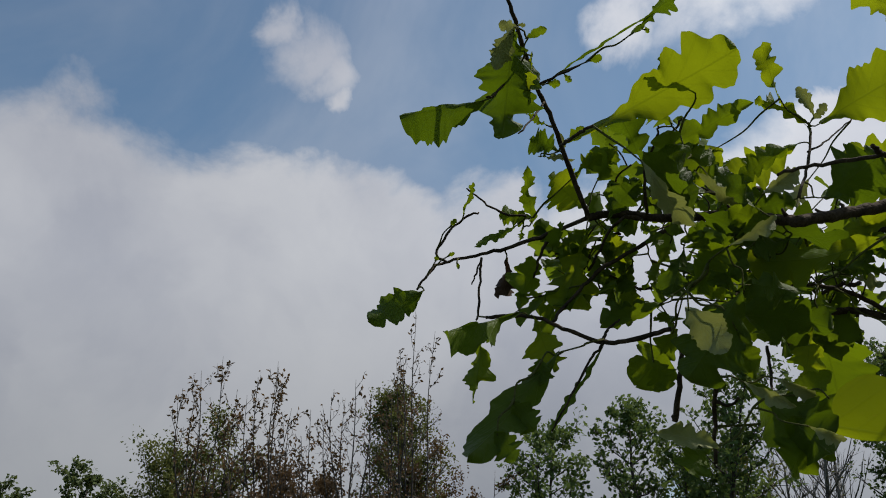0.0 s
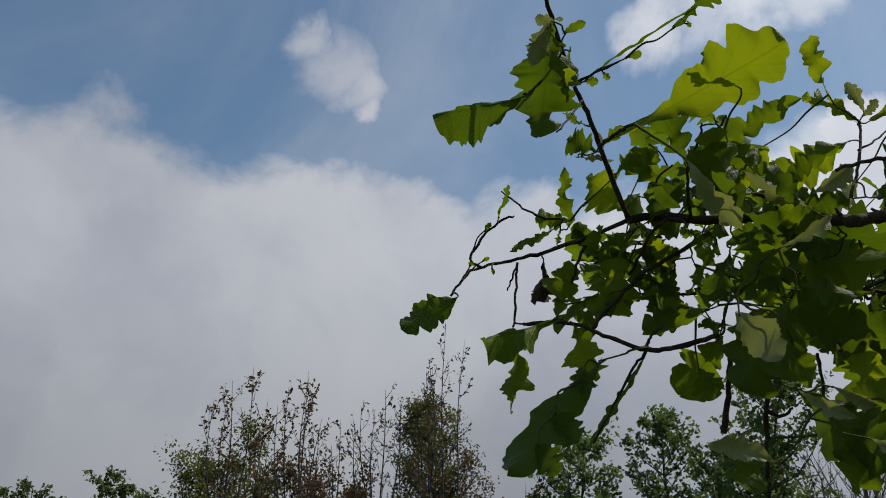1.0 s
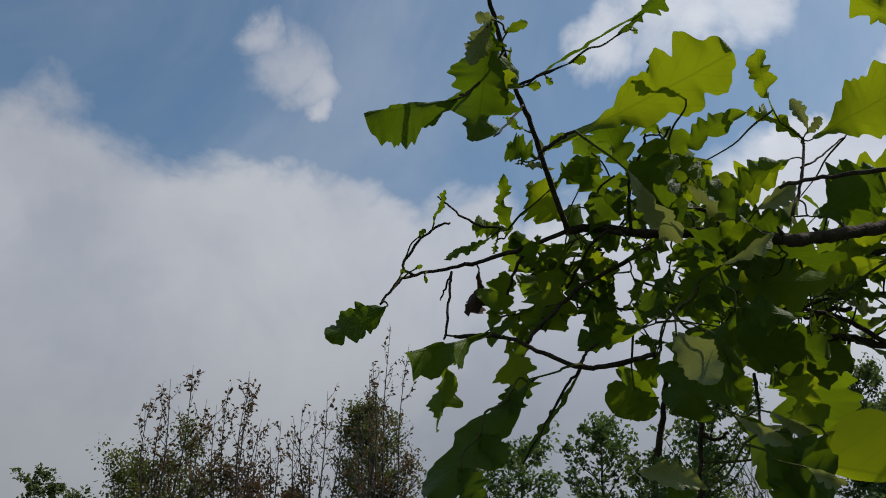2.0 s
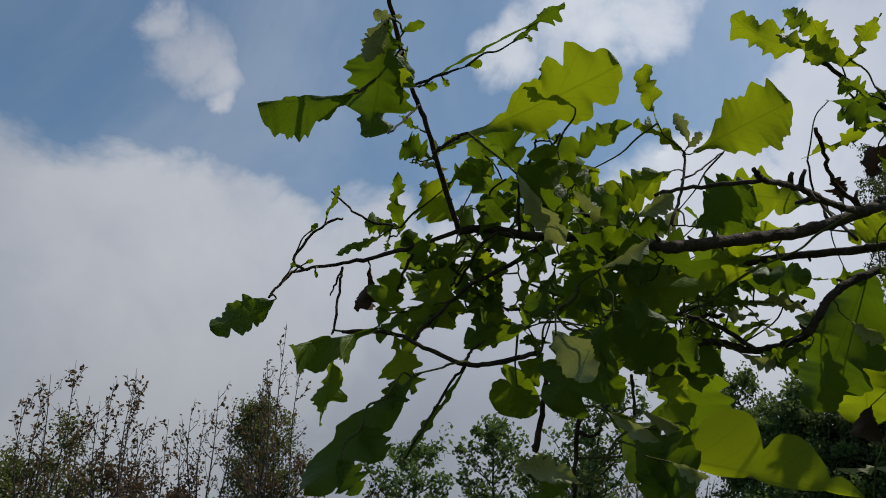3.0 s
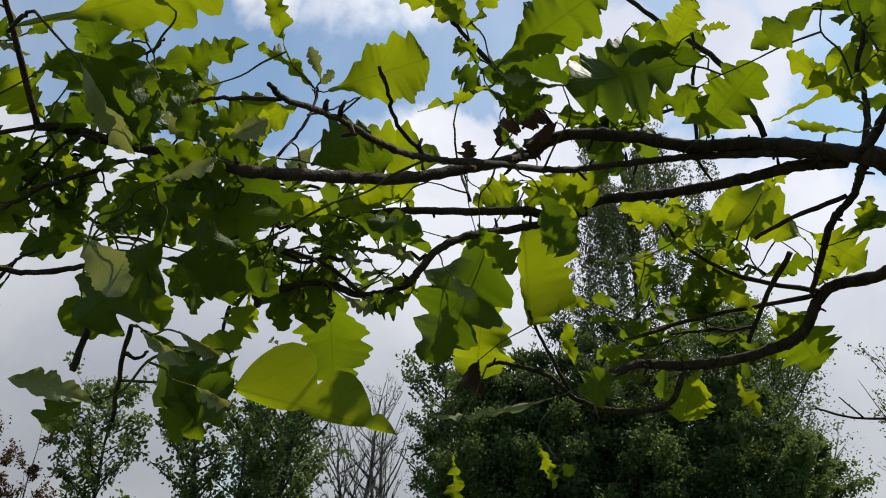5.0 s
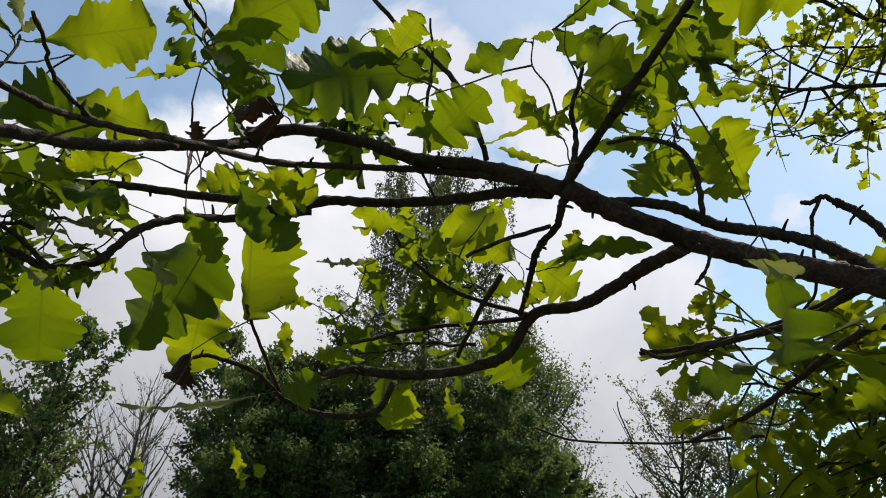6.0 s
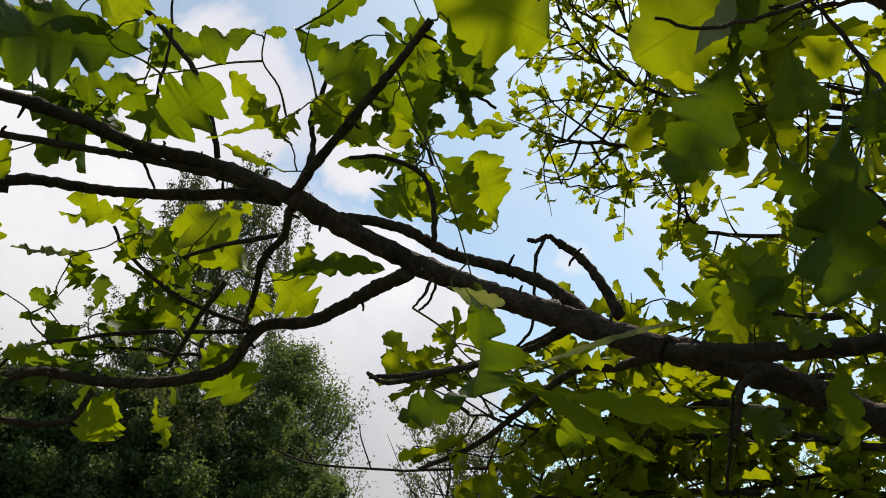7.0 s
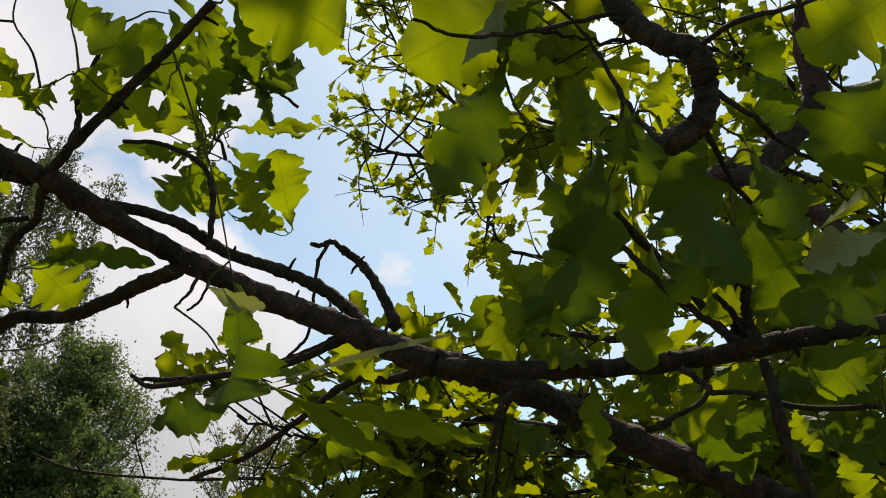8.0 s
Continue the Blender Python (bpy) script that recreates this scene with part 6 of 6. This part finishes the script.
leaf("strip", "p", (0.394, 0.961, 1.975), (0.439, 0.956, 1.960), (0.29, 0.76, 0.58), 0.34)
leaf("curled", "p", (0.342, 0.943, 1.908), (0.379, 0.941, 1.892), (0.27, 0.81, 0.52), 0.44)
leaf("strip", "g", (0.328, 0.979, 1.963), (0.351, 0.965, 1.988), (-0.05, 0.85, 0.52), 0.44)
leaf("eaten", "m", (0.423, 0.932, 1.917), (0.377, 0.941, 1.893), (0.18, 0.98, 0.00), 0.59)
leaf("strip", "p", (0.266, 0.940, 1.943), (0.278, 0.930, 1.966), (-0.23, 0.84, 0.49), 0.46)
leaf("eaten", "g", (0.523, 1.111, 2.067), (0.586, 1.094, 2.055), (0.31, 0.68, 0.67), 0.38)
leaf("broad", "y", (0.563, 0.866, 2.054), (0.626, 0.849, 2.027), (0.46, 0.57, 0.69), 0.64)
leaf("broad", "m", (0.214, 0.726, 1.867), (0.161, 0.704, 1.869), (-0.38, 0.92, -0.02), 0.53)
leaf("broad", "m", (0.243, 0.799, 1.897), (0.239, 0.803, 1.855), (0.39, 0.92, 0.07), 0.67)
leaf("broad", "g", (0.200, 0.784, 1.884), (0.180, 0.779, 1.838), (0.15, 0.97, -0.17), 0.61)
leaf("broad", "m", (0.502, 0.689, 2.057), (0.426, 0.694, 2.060), (0.07, 0.98, 0.18), 0.33)
leaf("curled", "p", (0.425, 0.677, 2.049), (0.451, 0.671, 2.043), (0.31, 0.52, 0.79), 0.44)
leaf("broad", "m", (0.823, 0.176, 2.023), (0.858, 0.163, 1.988), (0.70, -0.05, 0.71), 0.56, depth=0.38)
leaf("broad", "m", (0.876, 0.105, 1.951), (0.912, 0.089, 1.897), (0.79, 0.49, 0.37), 0.61)
leaf("broad", "m", (0.956, 0.011, 1.867), (0.963, 0.054, 1.812), (0.99, -0.10, 0.06), 0.57)
leaf("broad", "m", (0.897, 0.054, 1.933), (0.903, 0.087, 1.892), (0.99, -0.01, 0.14), 0.68)
leaf("broad", "g", (1.048, 0.095, 1.890), (1.043, 0.173, 1.858), (0.99, 0.10, 0.12), 0.60)
leaf("broad", "m", (0.894, 0.029, 1.902), (0.913, 0.011, 1.841), (0.92, 0.33, 0.19), 0.57)
leaf("broad", "m", (0.930, 0.184, 1.945), (0.957, 0.179, 1.897), (0.87, 0.03, 0.49), 0.52)
leaf("broad", "m", (0.959, -0.058, 1.948), (0.984, -0.023, 1.903), (0.91, -0.33, 0.25), 0.63)
leaf("broad", "g", (1.154, 0.012, 1.849), (1.166, -0.010, 1.804), (0.91, -0.22, 0.35), 0.75)
leaf("broad", "m", (1.265, 0.011, 1.819), (1.271, 0.060, 1.776), (0.99, -0.12, -0.00), 0.70)
leaf("broad", "g", (1.311, 0.078, 1.825), (1.313, 0.130, 1.784), (1.00, -0.05, -0.01), 0.68)
leaf("broad", "m", (1.223, -0.011, 1.776), (1.229, 0.030, 1.731), (0.98, -0.17, -0.02), 0.59)
leaf("broad", "g", (1.356, 0.165, 1.801), (1.349, 0.224, 1.768), (0.99, 0.08, -0.07), 0.56)
leaf("broad", "m", (1.010, 0.026, 2.039), (1.040, 0.007, 1.990), (0.79, -0.22, 0.58), 0.57)
leaf("broad", "g", (1.067, 0.001, 2.043), (1.035, 0.022, 2.090), (0.85, 0.26, 0.46), 0.57)
leaf("eaten", "m", (1.133, 0.181, 1.843), (1.149, 0.147, 1.810), (0.90, 0.02, 0.43), 0.56)
leaf("broad", "g", (0.446, 0.735, 2.099), (0.497, 0.750, 2.077), (0.17, 0.60, 0.78), 0.57)
leaf("broad", "m", (0.449, 0.750, 2.077), (0.407, 0.747, 2.093), (0.04, 0.97, 0.26), 0.70)
leaf("broad", "m", (0.490, 0.774, 2.061), (0.526, 0.766, 2.096), (-0.34, 0.78, 0.53), 0.40)
leaf("eaten", "g", (0.540, 0.798, 2.096), (0.604, 0.799, 2.097), (-0.02, 0.61, 0.80), 0.46)
leaf("broad", "g", (0.480, 0.875, 1.984), (0.526, 0.885, 1.933), (0.40, 0.76, 0.51), 0.59)
leaf("broad", "y", (0.606, 0.812, 2.134), (0.571, 0.795, 2.176), (0.10, 0.89, 0.44), 0.70)
leaf("broad", "g", (0.627, 0.751, 2.203), (0.690, 0.756, 2.192), (0.11, 0.53, 0.84), 0.55)
leaf("eaten", "y", (0.627, 0.781, 2.166), (0.682, 0.787, 2.157), (0.06, 0.57, 0.82), 0.43)
leaf("broad", "m", (0.123, 0.710, 1.939), (0.098, 0.673, 1.995), (-0.19, 0.85, 0.48), 0.55, depth=0.3)
leaf("broad", "m", (0.285, 0.856, 2.018), (0.342, 0.827, 2.053), (0.07, 0.82, 0.57), 0.85, depth=0.36)
leaf("broad", "m", (0.162, 0.742, 1.950), (0.217, 0.733, 1.960), (-0.00, 0.76, 0.65), 0.57)
leaf("broad", "m", (0.047, 0.789, 1.979), (0.084, 0.769, 2.013), (-0.11, 0.79, 0.61), 0.53)
leaf("curled", "p", (0.188, 0.728, 1.966), (0.221, 0.719, 1.985), (-0.09, 0.84, 0.53), 0.55)
leaf("broad", "m", (0.184, 0.729, 1.943), (0.154, 0.706, 1.979), (-0.10, 0.88, 0.46), 0.53)
leaf("broad", "m", (0.206, 0.722, 1.919), (0.171, 0.726, 1.906), (0.10, 0.99, 0.06), 0.65)
leaf("broad", "m", (0.360, 0.933, 1.990), (0.316, 0.952, 1.985), (0.38, 0.92, 0.10), 0.60)
leaf("broad", "m", (0.411, 0.957, 2.019), (0.349, 0.937, 1.991), (-0.26, 0.96, -0.12), 0.43)
# Seven dark leaves added to stand in for deep shade near the trunk.
leaf("broad", "m", (1.274, -0.028, 1.865), (1.286, 0.021, 1.815), (0.98, -0.18, 0.06), 0.78)
leaf("broad", "m", (1.316, 0.007, 1.821), (1.325, -0.014, 1.772), (0.93, -0.24, 0.28), 0.78)
leaf("broad", "m", (1.352, 0.039, 1.879), (1.357, 0.086, 1.845), (1.00, -0.08, 0.03), 0.69)
leaf("broad", "m", (1.247, 0.107, 1.861), (1.248, 0.150, 1.832), (1.00, 0.01, 0.04), 0.67)
leaf("broad", "m", (1.348, 0.172, 1.831), (1.349, 0.131, 1.859), (0.86, 0.29, 0.42), 0.67)
leaf("broad", "m", (1.372, 0.041, 1.785), (1.370, 0.094, 1.772), (1.00, 0.01, -0.10), 0.73)
leaf("broad", "m", (1.294, 0.178, 1.834), (1.280, 0.214, 1.860), (0.93, 0.36, 0.02), 0.68)


# sprays of foliage further back in the crown, and unseen ones overhead ------------------------------
OAKLET, OAKLET_FACES = [], []
for i, (yy, w) in enumerate(((0, 0.03), (0.12, 0.10), (0.22, 0.26), (0.32, 0.17), (0.45, 0.42), (0.56, 0.26), (0.70, 0.50), (0.82, 0.33), (0.93, 0.28), (1.0, 0.05))):
    OAKLET += [(-w, yy + w * 0.12, 0.12 * w), (0, yy, -0.12 * yy * yy), (w, yy + w * 0.10, 0.16 * w)]
    if i:
        a = 3 * (i - 1)
        OAKLET_FACES += [(a, a + 1, a + 4, a + 3), (a + 1, a + 2, a + 5, a + 4)]
SPRAYS = {name: {"at": [], "axis": [], "face": [], "length": []} for name in ("near", "far")}
SPRAY_WOOD = Heap()
spray_rng = np.random.default_rng(23)


def spray(r0, side_twigs, reach, leaf_size, per_twig, *points):
    """A branch along the points with side twigs and tufts of leaves, for the deeper crown and the unseen part overhead.
    """
    rng = spray_rng
    held = SPRAYS["near" if r0 < 0.0035 else "far"]
    path = smooth_path(points, 6)
    k = np.linspace(0, 1, len(path))
    SPRAY_WOOD.put(*tube(path + rng.normal(0, 0.003, path.shape) - OAK_ORIGIN, r0 * (1 - 0.75 * k), 6, 0.08, rng))
    for s in range(side_twigs):
        root = path[int((0.12 + 0.88 * (s + rng.random()) / side_twigs) * (len(path) - 1))]
        way = unit(rng, 1)[0] + (path[-1] - path[0]) / np.linalg.norm(path[-1] - path[0]) * 0.7
        way /= np.linalg.norm(way)
        length = reach * rng.uniform(0.5, 1.2)
        tip = root + way * length
        mid = (root + tip) / 2 + rng.normal(0, 0.12 * length, 3)
        twig = smooth_path([root, mid, tip], 4)
        SPRAY_WOOD.put(*tube(twig - OAK_ORIGIN, np.linspace(r0 * 0.35, 0.0011, len(twig)), 4))
        for _ in range(per_twig):
            f = rng.uniform(0.3, 1.0)
            spot = twig[int(f * (len(twig) - 1))]
            out = unit(rng, 1)[0] + way * 0.8
            held["at"].append(spot + rng.normal(0, 0.006, 3) - OAK_ORIGIN)
            held["axis"].append(out)
            held["face"].append(unit(rng, 1)[0] * 0.75 + (0, 0, 1.0))
            held["length"].append(leaf_size * rng.uniform(0.45, 1.25))


spray(0.0160, 36, .34, .062, 6, (2.213, -0.643, 2.016), (3.410, -0.086, 3.041), (3.247, 0.363, 3.152), (2.989, 0.819, 3.195), (2.744, 1.120, 3.130), (2.548, 1.278, 3.120), (2.492, 1.379, 3.130))
spray(0.0120, 32, .34, .06, 6, (3.410, -0.086, 3.041), (3.207, 0.549, 3.283), (2.907, 0.894, 3.283), (2.672, 1.080, 3.314), (2.554, 1.198, 3.428), (2.459, 1.257, 3.560), (2.360, 1.271, 3.746))
spray(0.0120, 26, .22, .062, 6, (3.410, -0.086, 3.041), (3.224, 0.505, 2.807), (3.037, 0.864, 2.812), (2.928, 1.036, 2.851), (2.788, 1.038, 2.882), (2.744, 1.037, 2.971))
spray(0.0090, 20, .20, .06, 6, (3.410, -0.086, 3.041), (2.989, 0.819, 3.195), (2.841, 0.988, 3.072), (2.766, 1.178, 3.029), (2.625, 1.278, 2.967), (2.533, 1.423, 3.005))
spray(0.0090, 22, .34, .06, 6, (3.410, -0.086, 3.041), (2.833, 0.971, 3.351), (2.695, 1.087, 3.505), (2.581, 1.120, 3.697), (2.497, 1.096, 3.889))
spray(0.0090, 14, .2, .085, 9, (2.798, 0.591, 2.587), (2.660, 0.716, 2.490), (2.535, 0.780, 2.426), (2.433, 0.811, 2.351))
spray(0.0140, 26, .40, .085, 10, (3.410, -0.086, 3.041), (2.999, 0.019, 3.260), (3.056, 0.181, 3.471), (2.998, 0.394, 3.612), (2.921, 0.639, 3.758), (2.790, 0.813, 3.839))
spray(0.0120, 22, .36, .085, 10, (2.212, -0.643, 2.320), (2.759, -0.096, 2.876), (2.831, 0.028, 3.095), (2.827, 0.121, 3.252), (2.841, 0.170, 3.417), (2.747, 0.183, 3.590))
spray(0.0120, 22, .36, .085, 10, (2.213, -0.643, 2.016), (2.684, -0.259, 2.701), (2.760, -0.170, 2.950), (2.740, -0.069, 3.130), (2.737, -0.024, 3.335))
spray(0.0120, 20, .32, .08, 10, (2.213, -0.643, 2.016), (2.403, -0.148, 2.415), (2.395, -0.034, 2.556), (2.409, 0.080, 2.656), (2.437, 0.216, 2.707))
spray(0.0120, 20, .34, .085, 10, (2.213, -0.643, 2.016), (2.577, -0.119, 2.283), (2.650, 0.044, 2.460), (2.611, 0.235, 2.586), (2.573, 0.449, 2.690), (2.578, 0.556, 2.813))
spray(0.0090, 18, .26, .075, 9, (1.821, 0.489, 1.940), (1.744, 0.620, 1.960), (1.703, 0.700, 1.961), (1.667, 0.772, 1.963))
spray(0.0090, 20, .28, .075, 10, (2.172, -0.605, 1.763), (1.937, 0.321, 1.881), (1.933, 0.530, 1.922), (1.857, 0.675, 1.923), (1.780, 0.815, 1.936), (1.720, 0.950, 1.929))
spray(0.0090, 20, .28, .075, 10, (2.172, -0.605, 1.763), (2.071, 0.360, 1.820), (2.062, 0.582, 1.856), (1.979, 0.733, 1.868), (1.902, 0.884, 1.872), (1.838, 1.026, 1.864))
spray(0.0100, 22, .28, .075, 11, (2.172, -0.605, 1.763), (2.140, -0.088, 1.896), (2.174, 0.047, 1.935), (2.207, 0.203, 1.956), (2.230, 0.377, 1.978), (2.251, 0.530, 2.024))
spray(0.0100, 22, .28, .075, 11, (2.172, -0.605, 1.763), (2.195, -0.127, 2.071), (2.345, 0.025, 2.108), (2.365, 0.197, 2.137), (2.385, 0.393, 2.141), (2.315, 0.539, 2.130))
spray(0.0090, 18, .26, .075, 9, (2.189, 0.467, 2.210), (2.217, 0.609, 2.254), (2.177, 0.695, 2.244), (2.141, 0.768, 2.245))
spray(0.0030, 7, .07, .05, 4, (0.302, 0.973, 1.994), (0.244, 0.947, 1.984), (0.186, 0.928, 1.983))
spray(0.0030, 7, .07, .05, 4, (0.244, 0.945, 2.081), (0.167, 0.906, 2.064), (0.100, 0.865, 2.043), (0.046, 0.839, 2.032))
spray(0.0030, 10, .07, .055, 5, (0.365, 1.041, 1.991), (0.304, 1.014, 1.975), (0.242, 0.977, 1.968), (0.202, 0.965, 1.964))
spray(0.0030, 12, .08, .055, 5, (0.479, 1.054, 2.009), (0.405, 1.071, 2.017), (0.318, 1.078, 2.013), (0.233, 1.071, 2.002))
spray(0.0030, 10, .08, .055, 5, (0.415, 1.139, 2.124), (0.319, 1.156, 2.139), (0.241, 1.130, 2.126), (0.183, 1.095, 2.114))
spray(0.0030, 8, .08, .06, 5, (0.818, 0.906, 2.221), (0.769, 0.936, 2.214), (0.717, 0.960, 2.222))
spray(0.0030, 9, .09, .06, 5, (1.052, 1.044, 2.042), (0.978, 1.076, 2.060), (0.920, 1.106, 2.060))
spray(0.0030, 9, .09, .06, 5, (1.033, 1.088, 1.966), (0.953, 1.131, 1.967), (0.874, 1.176, 1.959))
spray(0.0030, 9, .09, .06, 6, (1.223, 0.787, 2.275), (1.168, 0.794, 2.324), (1.109, 0.814, 2.349))
spray(0.0030, 8, .09, .06, 6, (1.281, 0.710, 2.379), (1.216, 0.737, 2.397), (1.150, 0.760, 2.422))
# Six unseen overhead sprays, added to shade the near leaves on the right.
spray(0.0260, 30, .5, .09, 8, (2.209, -0.662, 3.335), (1.942, -0.143, 3.840), (2.117, 0.372, 4.139), (2.294, 0.886, 4.337))
spray(0.0260, 30, .5, .09, 8, (2.209, -0.661, 3.537), (2.438, -0.023, 4.140), (2.714, 0.496, 4.539), (2.990, 1.014, 4.838))
spray(0.0260, 28, .5, .09, 8, (2.210, -0.662, 3.233), (1.655, -0.458, 3.642), (1.534, -0.056, 3.944), (1.610, 0.455, 4.143))
spray(0.0220, 24, .5, .09, 8, (2.211, -0.662, 2.929), (1.575, -0.868, 3.341), (1.072, -0.886, 3.548), (0.665, -0.799, 3.652))
spray(0.0220, 26, .5, .09, 8, (2.208, -0.661, 3.842), (2.949, -0.207, 4.441), (3.531, 0.221, 4.839), (3.912, 0.642, 5.239))
spray(0.0220, 24, .5, .09, 8, (2.211, -0.662, 3.030), (2.881, -0.820, 3.432), (3.387, -0.902, 3.733), (3.884, -0.782, 3.931))
spray(0.0080, 22, .26, .062, 10, (3.410, -0.086, 3.041), (3.050, 0.833, 3.305), (2.778, 1.133, 3.295), (2.572, 1.294, 3.300), (2.503, 1.414, 3.322))
spray(0.0070, 18, .24, .062, 9, (2.695, 1.087, 3.505), (2.575, 1.208, 3.623), (2.481, 1.298, 3.720), (2.393, 1.341, 3.856))
spray(0.0050, 14, .16, .085, 7, (1.558, -0.036, 1.773), (1.503, 0.041, 1.806), (1.469, 0.123, 1.788), (1.448, 0.188, 1.764))
spray(0.0050, 14, .16, .085, 7, (1.636, -0.061, 1.891), (1.595, 0.018, 1.891), (1.564, 0.103, 1.866), (1.535, 0.172, 1.852))
spray(0.0050, 12, .16, .085, 6, (1.577, -0.094, 2.039), (1.527, -0.002, 2.047), (1.512, 0.057, 2.014))
spray(0.0040, 10, .14, .08, 6, (1.314, 0.135, 2.328), (1.284, 0.203, 2.315), (1.245, 0.267, 2.329), (1.203, 0.328, 2.351))
spray(0.0040, 10, .14, .08, 6, (1.386, 0.116, 2.206), (1.329, 0.211, 2.221), (1.297, 0.279, 2.214), (1.272, 0.324, 2.218))
spray(0.0060, 18, .2, .07, 8, (1.801, 0.529, 1.905), (1.684, 0.639, 1.896), (1.582, 0.733, 1.897), (1.477, 0.826, 1.905), (1.404, 0.883, 1.923))
spray(0.0060, 16, .2, .07, 8, (1.829, 0.559, 1.810), (1.709, 0.666, 1.809), (1.610, 0.763, 1.802), (1.532, 0.841, 1.792))
spray(0.0020, 8, .06, .05, 4, (0.107, 0.897, 1.942), (0.072, 0.890, 1.939), (0.026, 0.860, 1.941), (-0.003, 0.844, 1.946))
spray(0.0020, 7, .06, .045, 4, (0.074, 0.863, 1.998), (0.039, 0.860, 1.991), (0.003, 0.843, 1.970))
spray(0.0080, 22, .32, .085, 10, (2.172, -0.605, 1.763), (2.830, -0.196, 2.349), (2.834, 0.002, 2.384), (2.815, 0.213, 2.449), (2.812, 0.453, 2.456), (2.774, 0.698, 2.524))
spray(0.0080, 22, .32, .085, 10, (2.172, -0.605, 1.763), (3.053, -0.142, 2.098), (3.044, 0.060, 2.152), (3.026, 0.282, 2.207), (3.010, 0.527, 2.233), (2.888, 0.760, 2.236))
spray(0.0080, 22, .32, .085, 10, (2.172, -0.605, 1.763), (3.114, -0.109, 1.942), (3.114, 0.099, 1.973), (3.110, 0.329, 1.991), (3.098, 0.576, 2.009), (2.970, 0.806, 2.027))
spray(0.0070, 18, .32, .08, 9, (2.171, -0.604, 2.118), (2.959, -0.264, 2.652), (2.937, -0.056, 2.728), (2.929, 0.182, 2.743), (2.914, 0.439, 2.755))
spray(0.0080, 18, .3, .085, 10, (2.534, -0.079, 1.839), (2.528, 0.067, 1.948), (2.581, 0.161, 1.990), (2.539, 0.277, 1.954))
spray(0.0060, 14, .2, .085, 8, (1.933, -0.052, 1.779), (1.883, 0.000, 1.827), (1.853, 0.064, 1.821))
spray(0.0060, 16, .2, .08, 8, (2.070, 0.358, 1.825), (1.967, 0.458, 1.853), (1.895, 0.556, 1.833), (1.815, 0.661, 1.815))

part("crown_wood", SPRAY_WOOD.mesh("crown_wood", BARK_TWIG), oak, kind="stuff")
for held, mat in ((SPRAYS["near"], LEAF_SPRAY), (SPRAYS["far"], LEAF_CROWN)):
    lengths = np.array(held["length"])
    part("foliage", blades("foliage", OAKLET, OAKLET_FACES, held["at"], held["axis"], held["face"], lengths, lengths * 0.62, mat), oak, "yellow-green lobed leaves", kind="stuff")

# leaf stems: each leaf joins the nearest wood, or the stem of a neighbour that is already joined
bones = np.array([p for p, _ in BONES])
wood = [ob for _, ob in BONES]
waiting = []
stem_rng = np.random.default_rng(61)
for ob, base, axis in PLACED:
    waiting.append((float(np.min(((bones - base) ** 2).sum(1))), len(waiting), ob, base, axis))
for _, _, ob, base, axis in sorted(waiting, key=lambda w: w[:2]):
    off = bones - base
    far = np.sqrt((off ** 2).sum(1))
    nearest = int(np.argmin(far * (1.7 + off @ axis / (far + 1e-6))))
    near = bones[nearest]
    ob.parent = wood[nearest]
    gap = np.linalg.norm(near - base)
    if gap < 0.003:
        continue
    sway = stem_rng.normal(0, min(gap, 0.05) * 0.04, (2, 3))
    path = smooth_path([near, near + (base - near) * 0.35 + sway[0], near + (base - near) * 0.7 - axis * gap * 0.08 + sway[1], base + axis * 0.004], 4)
    STEMS.put(*tube(path - OAK_ORIGIN, np.linspace(0.0010 if gap < 0.05 else 0.0013, 0.0007, len(path)), 5))
    bones = np.concatenate([bones, path[3:-1]])
    wood += [wood[nearest]] * len(path[3:-1])
part("petiole_growth", STEMS.mesh("petiole_growth", STEM), oak, kind="stuff")
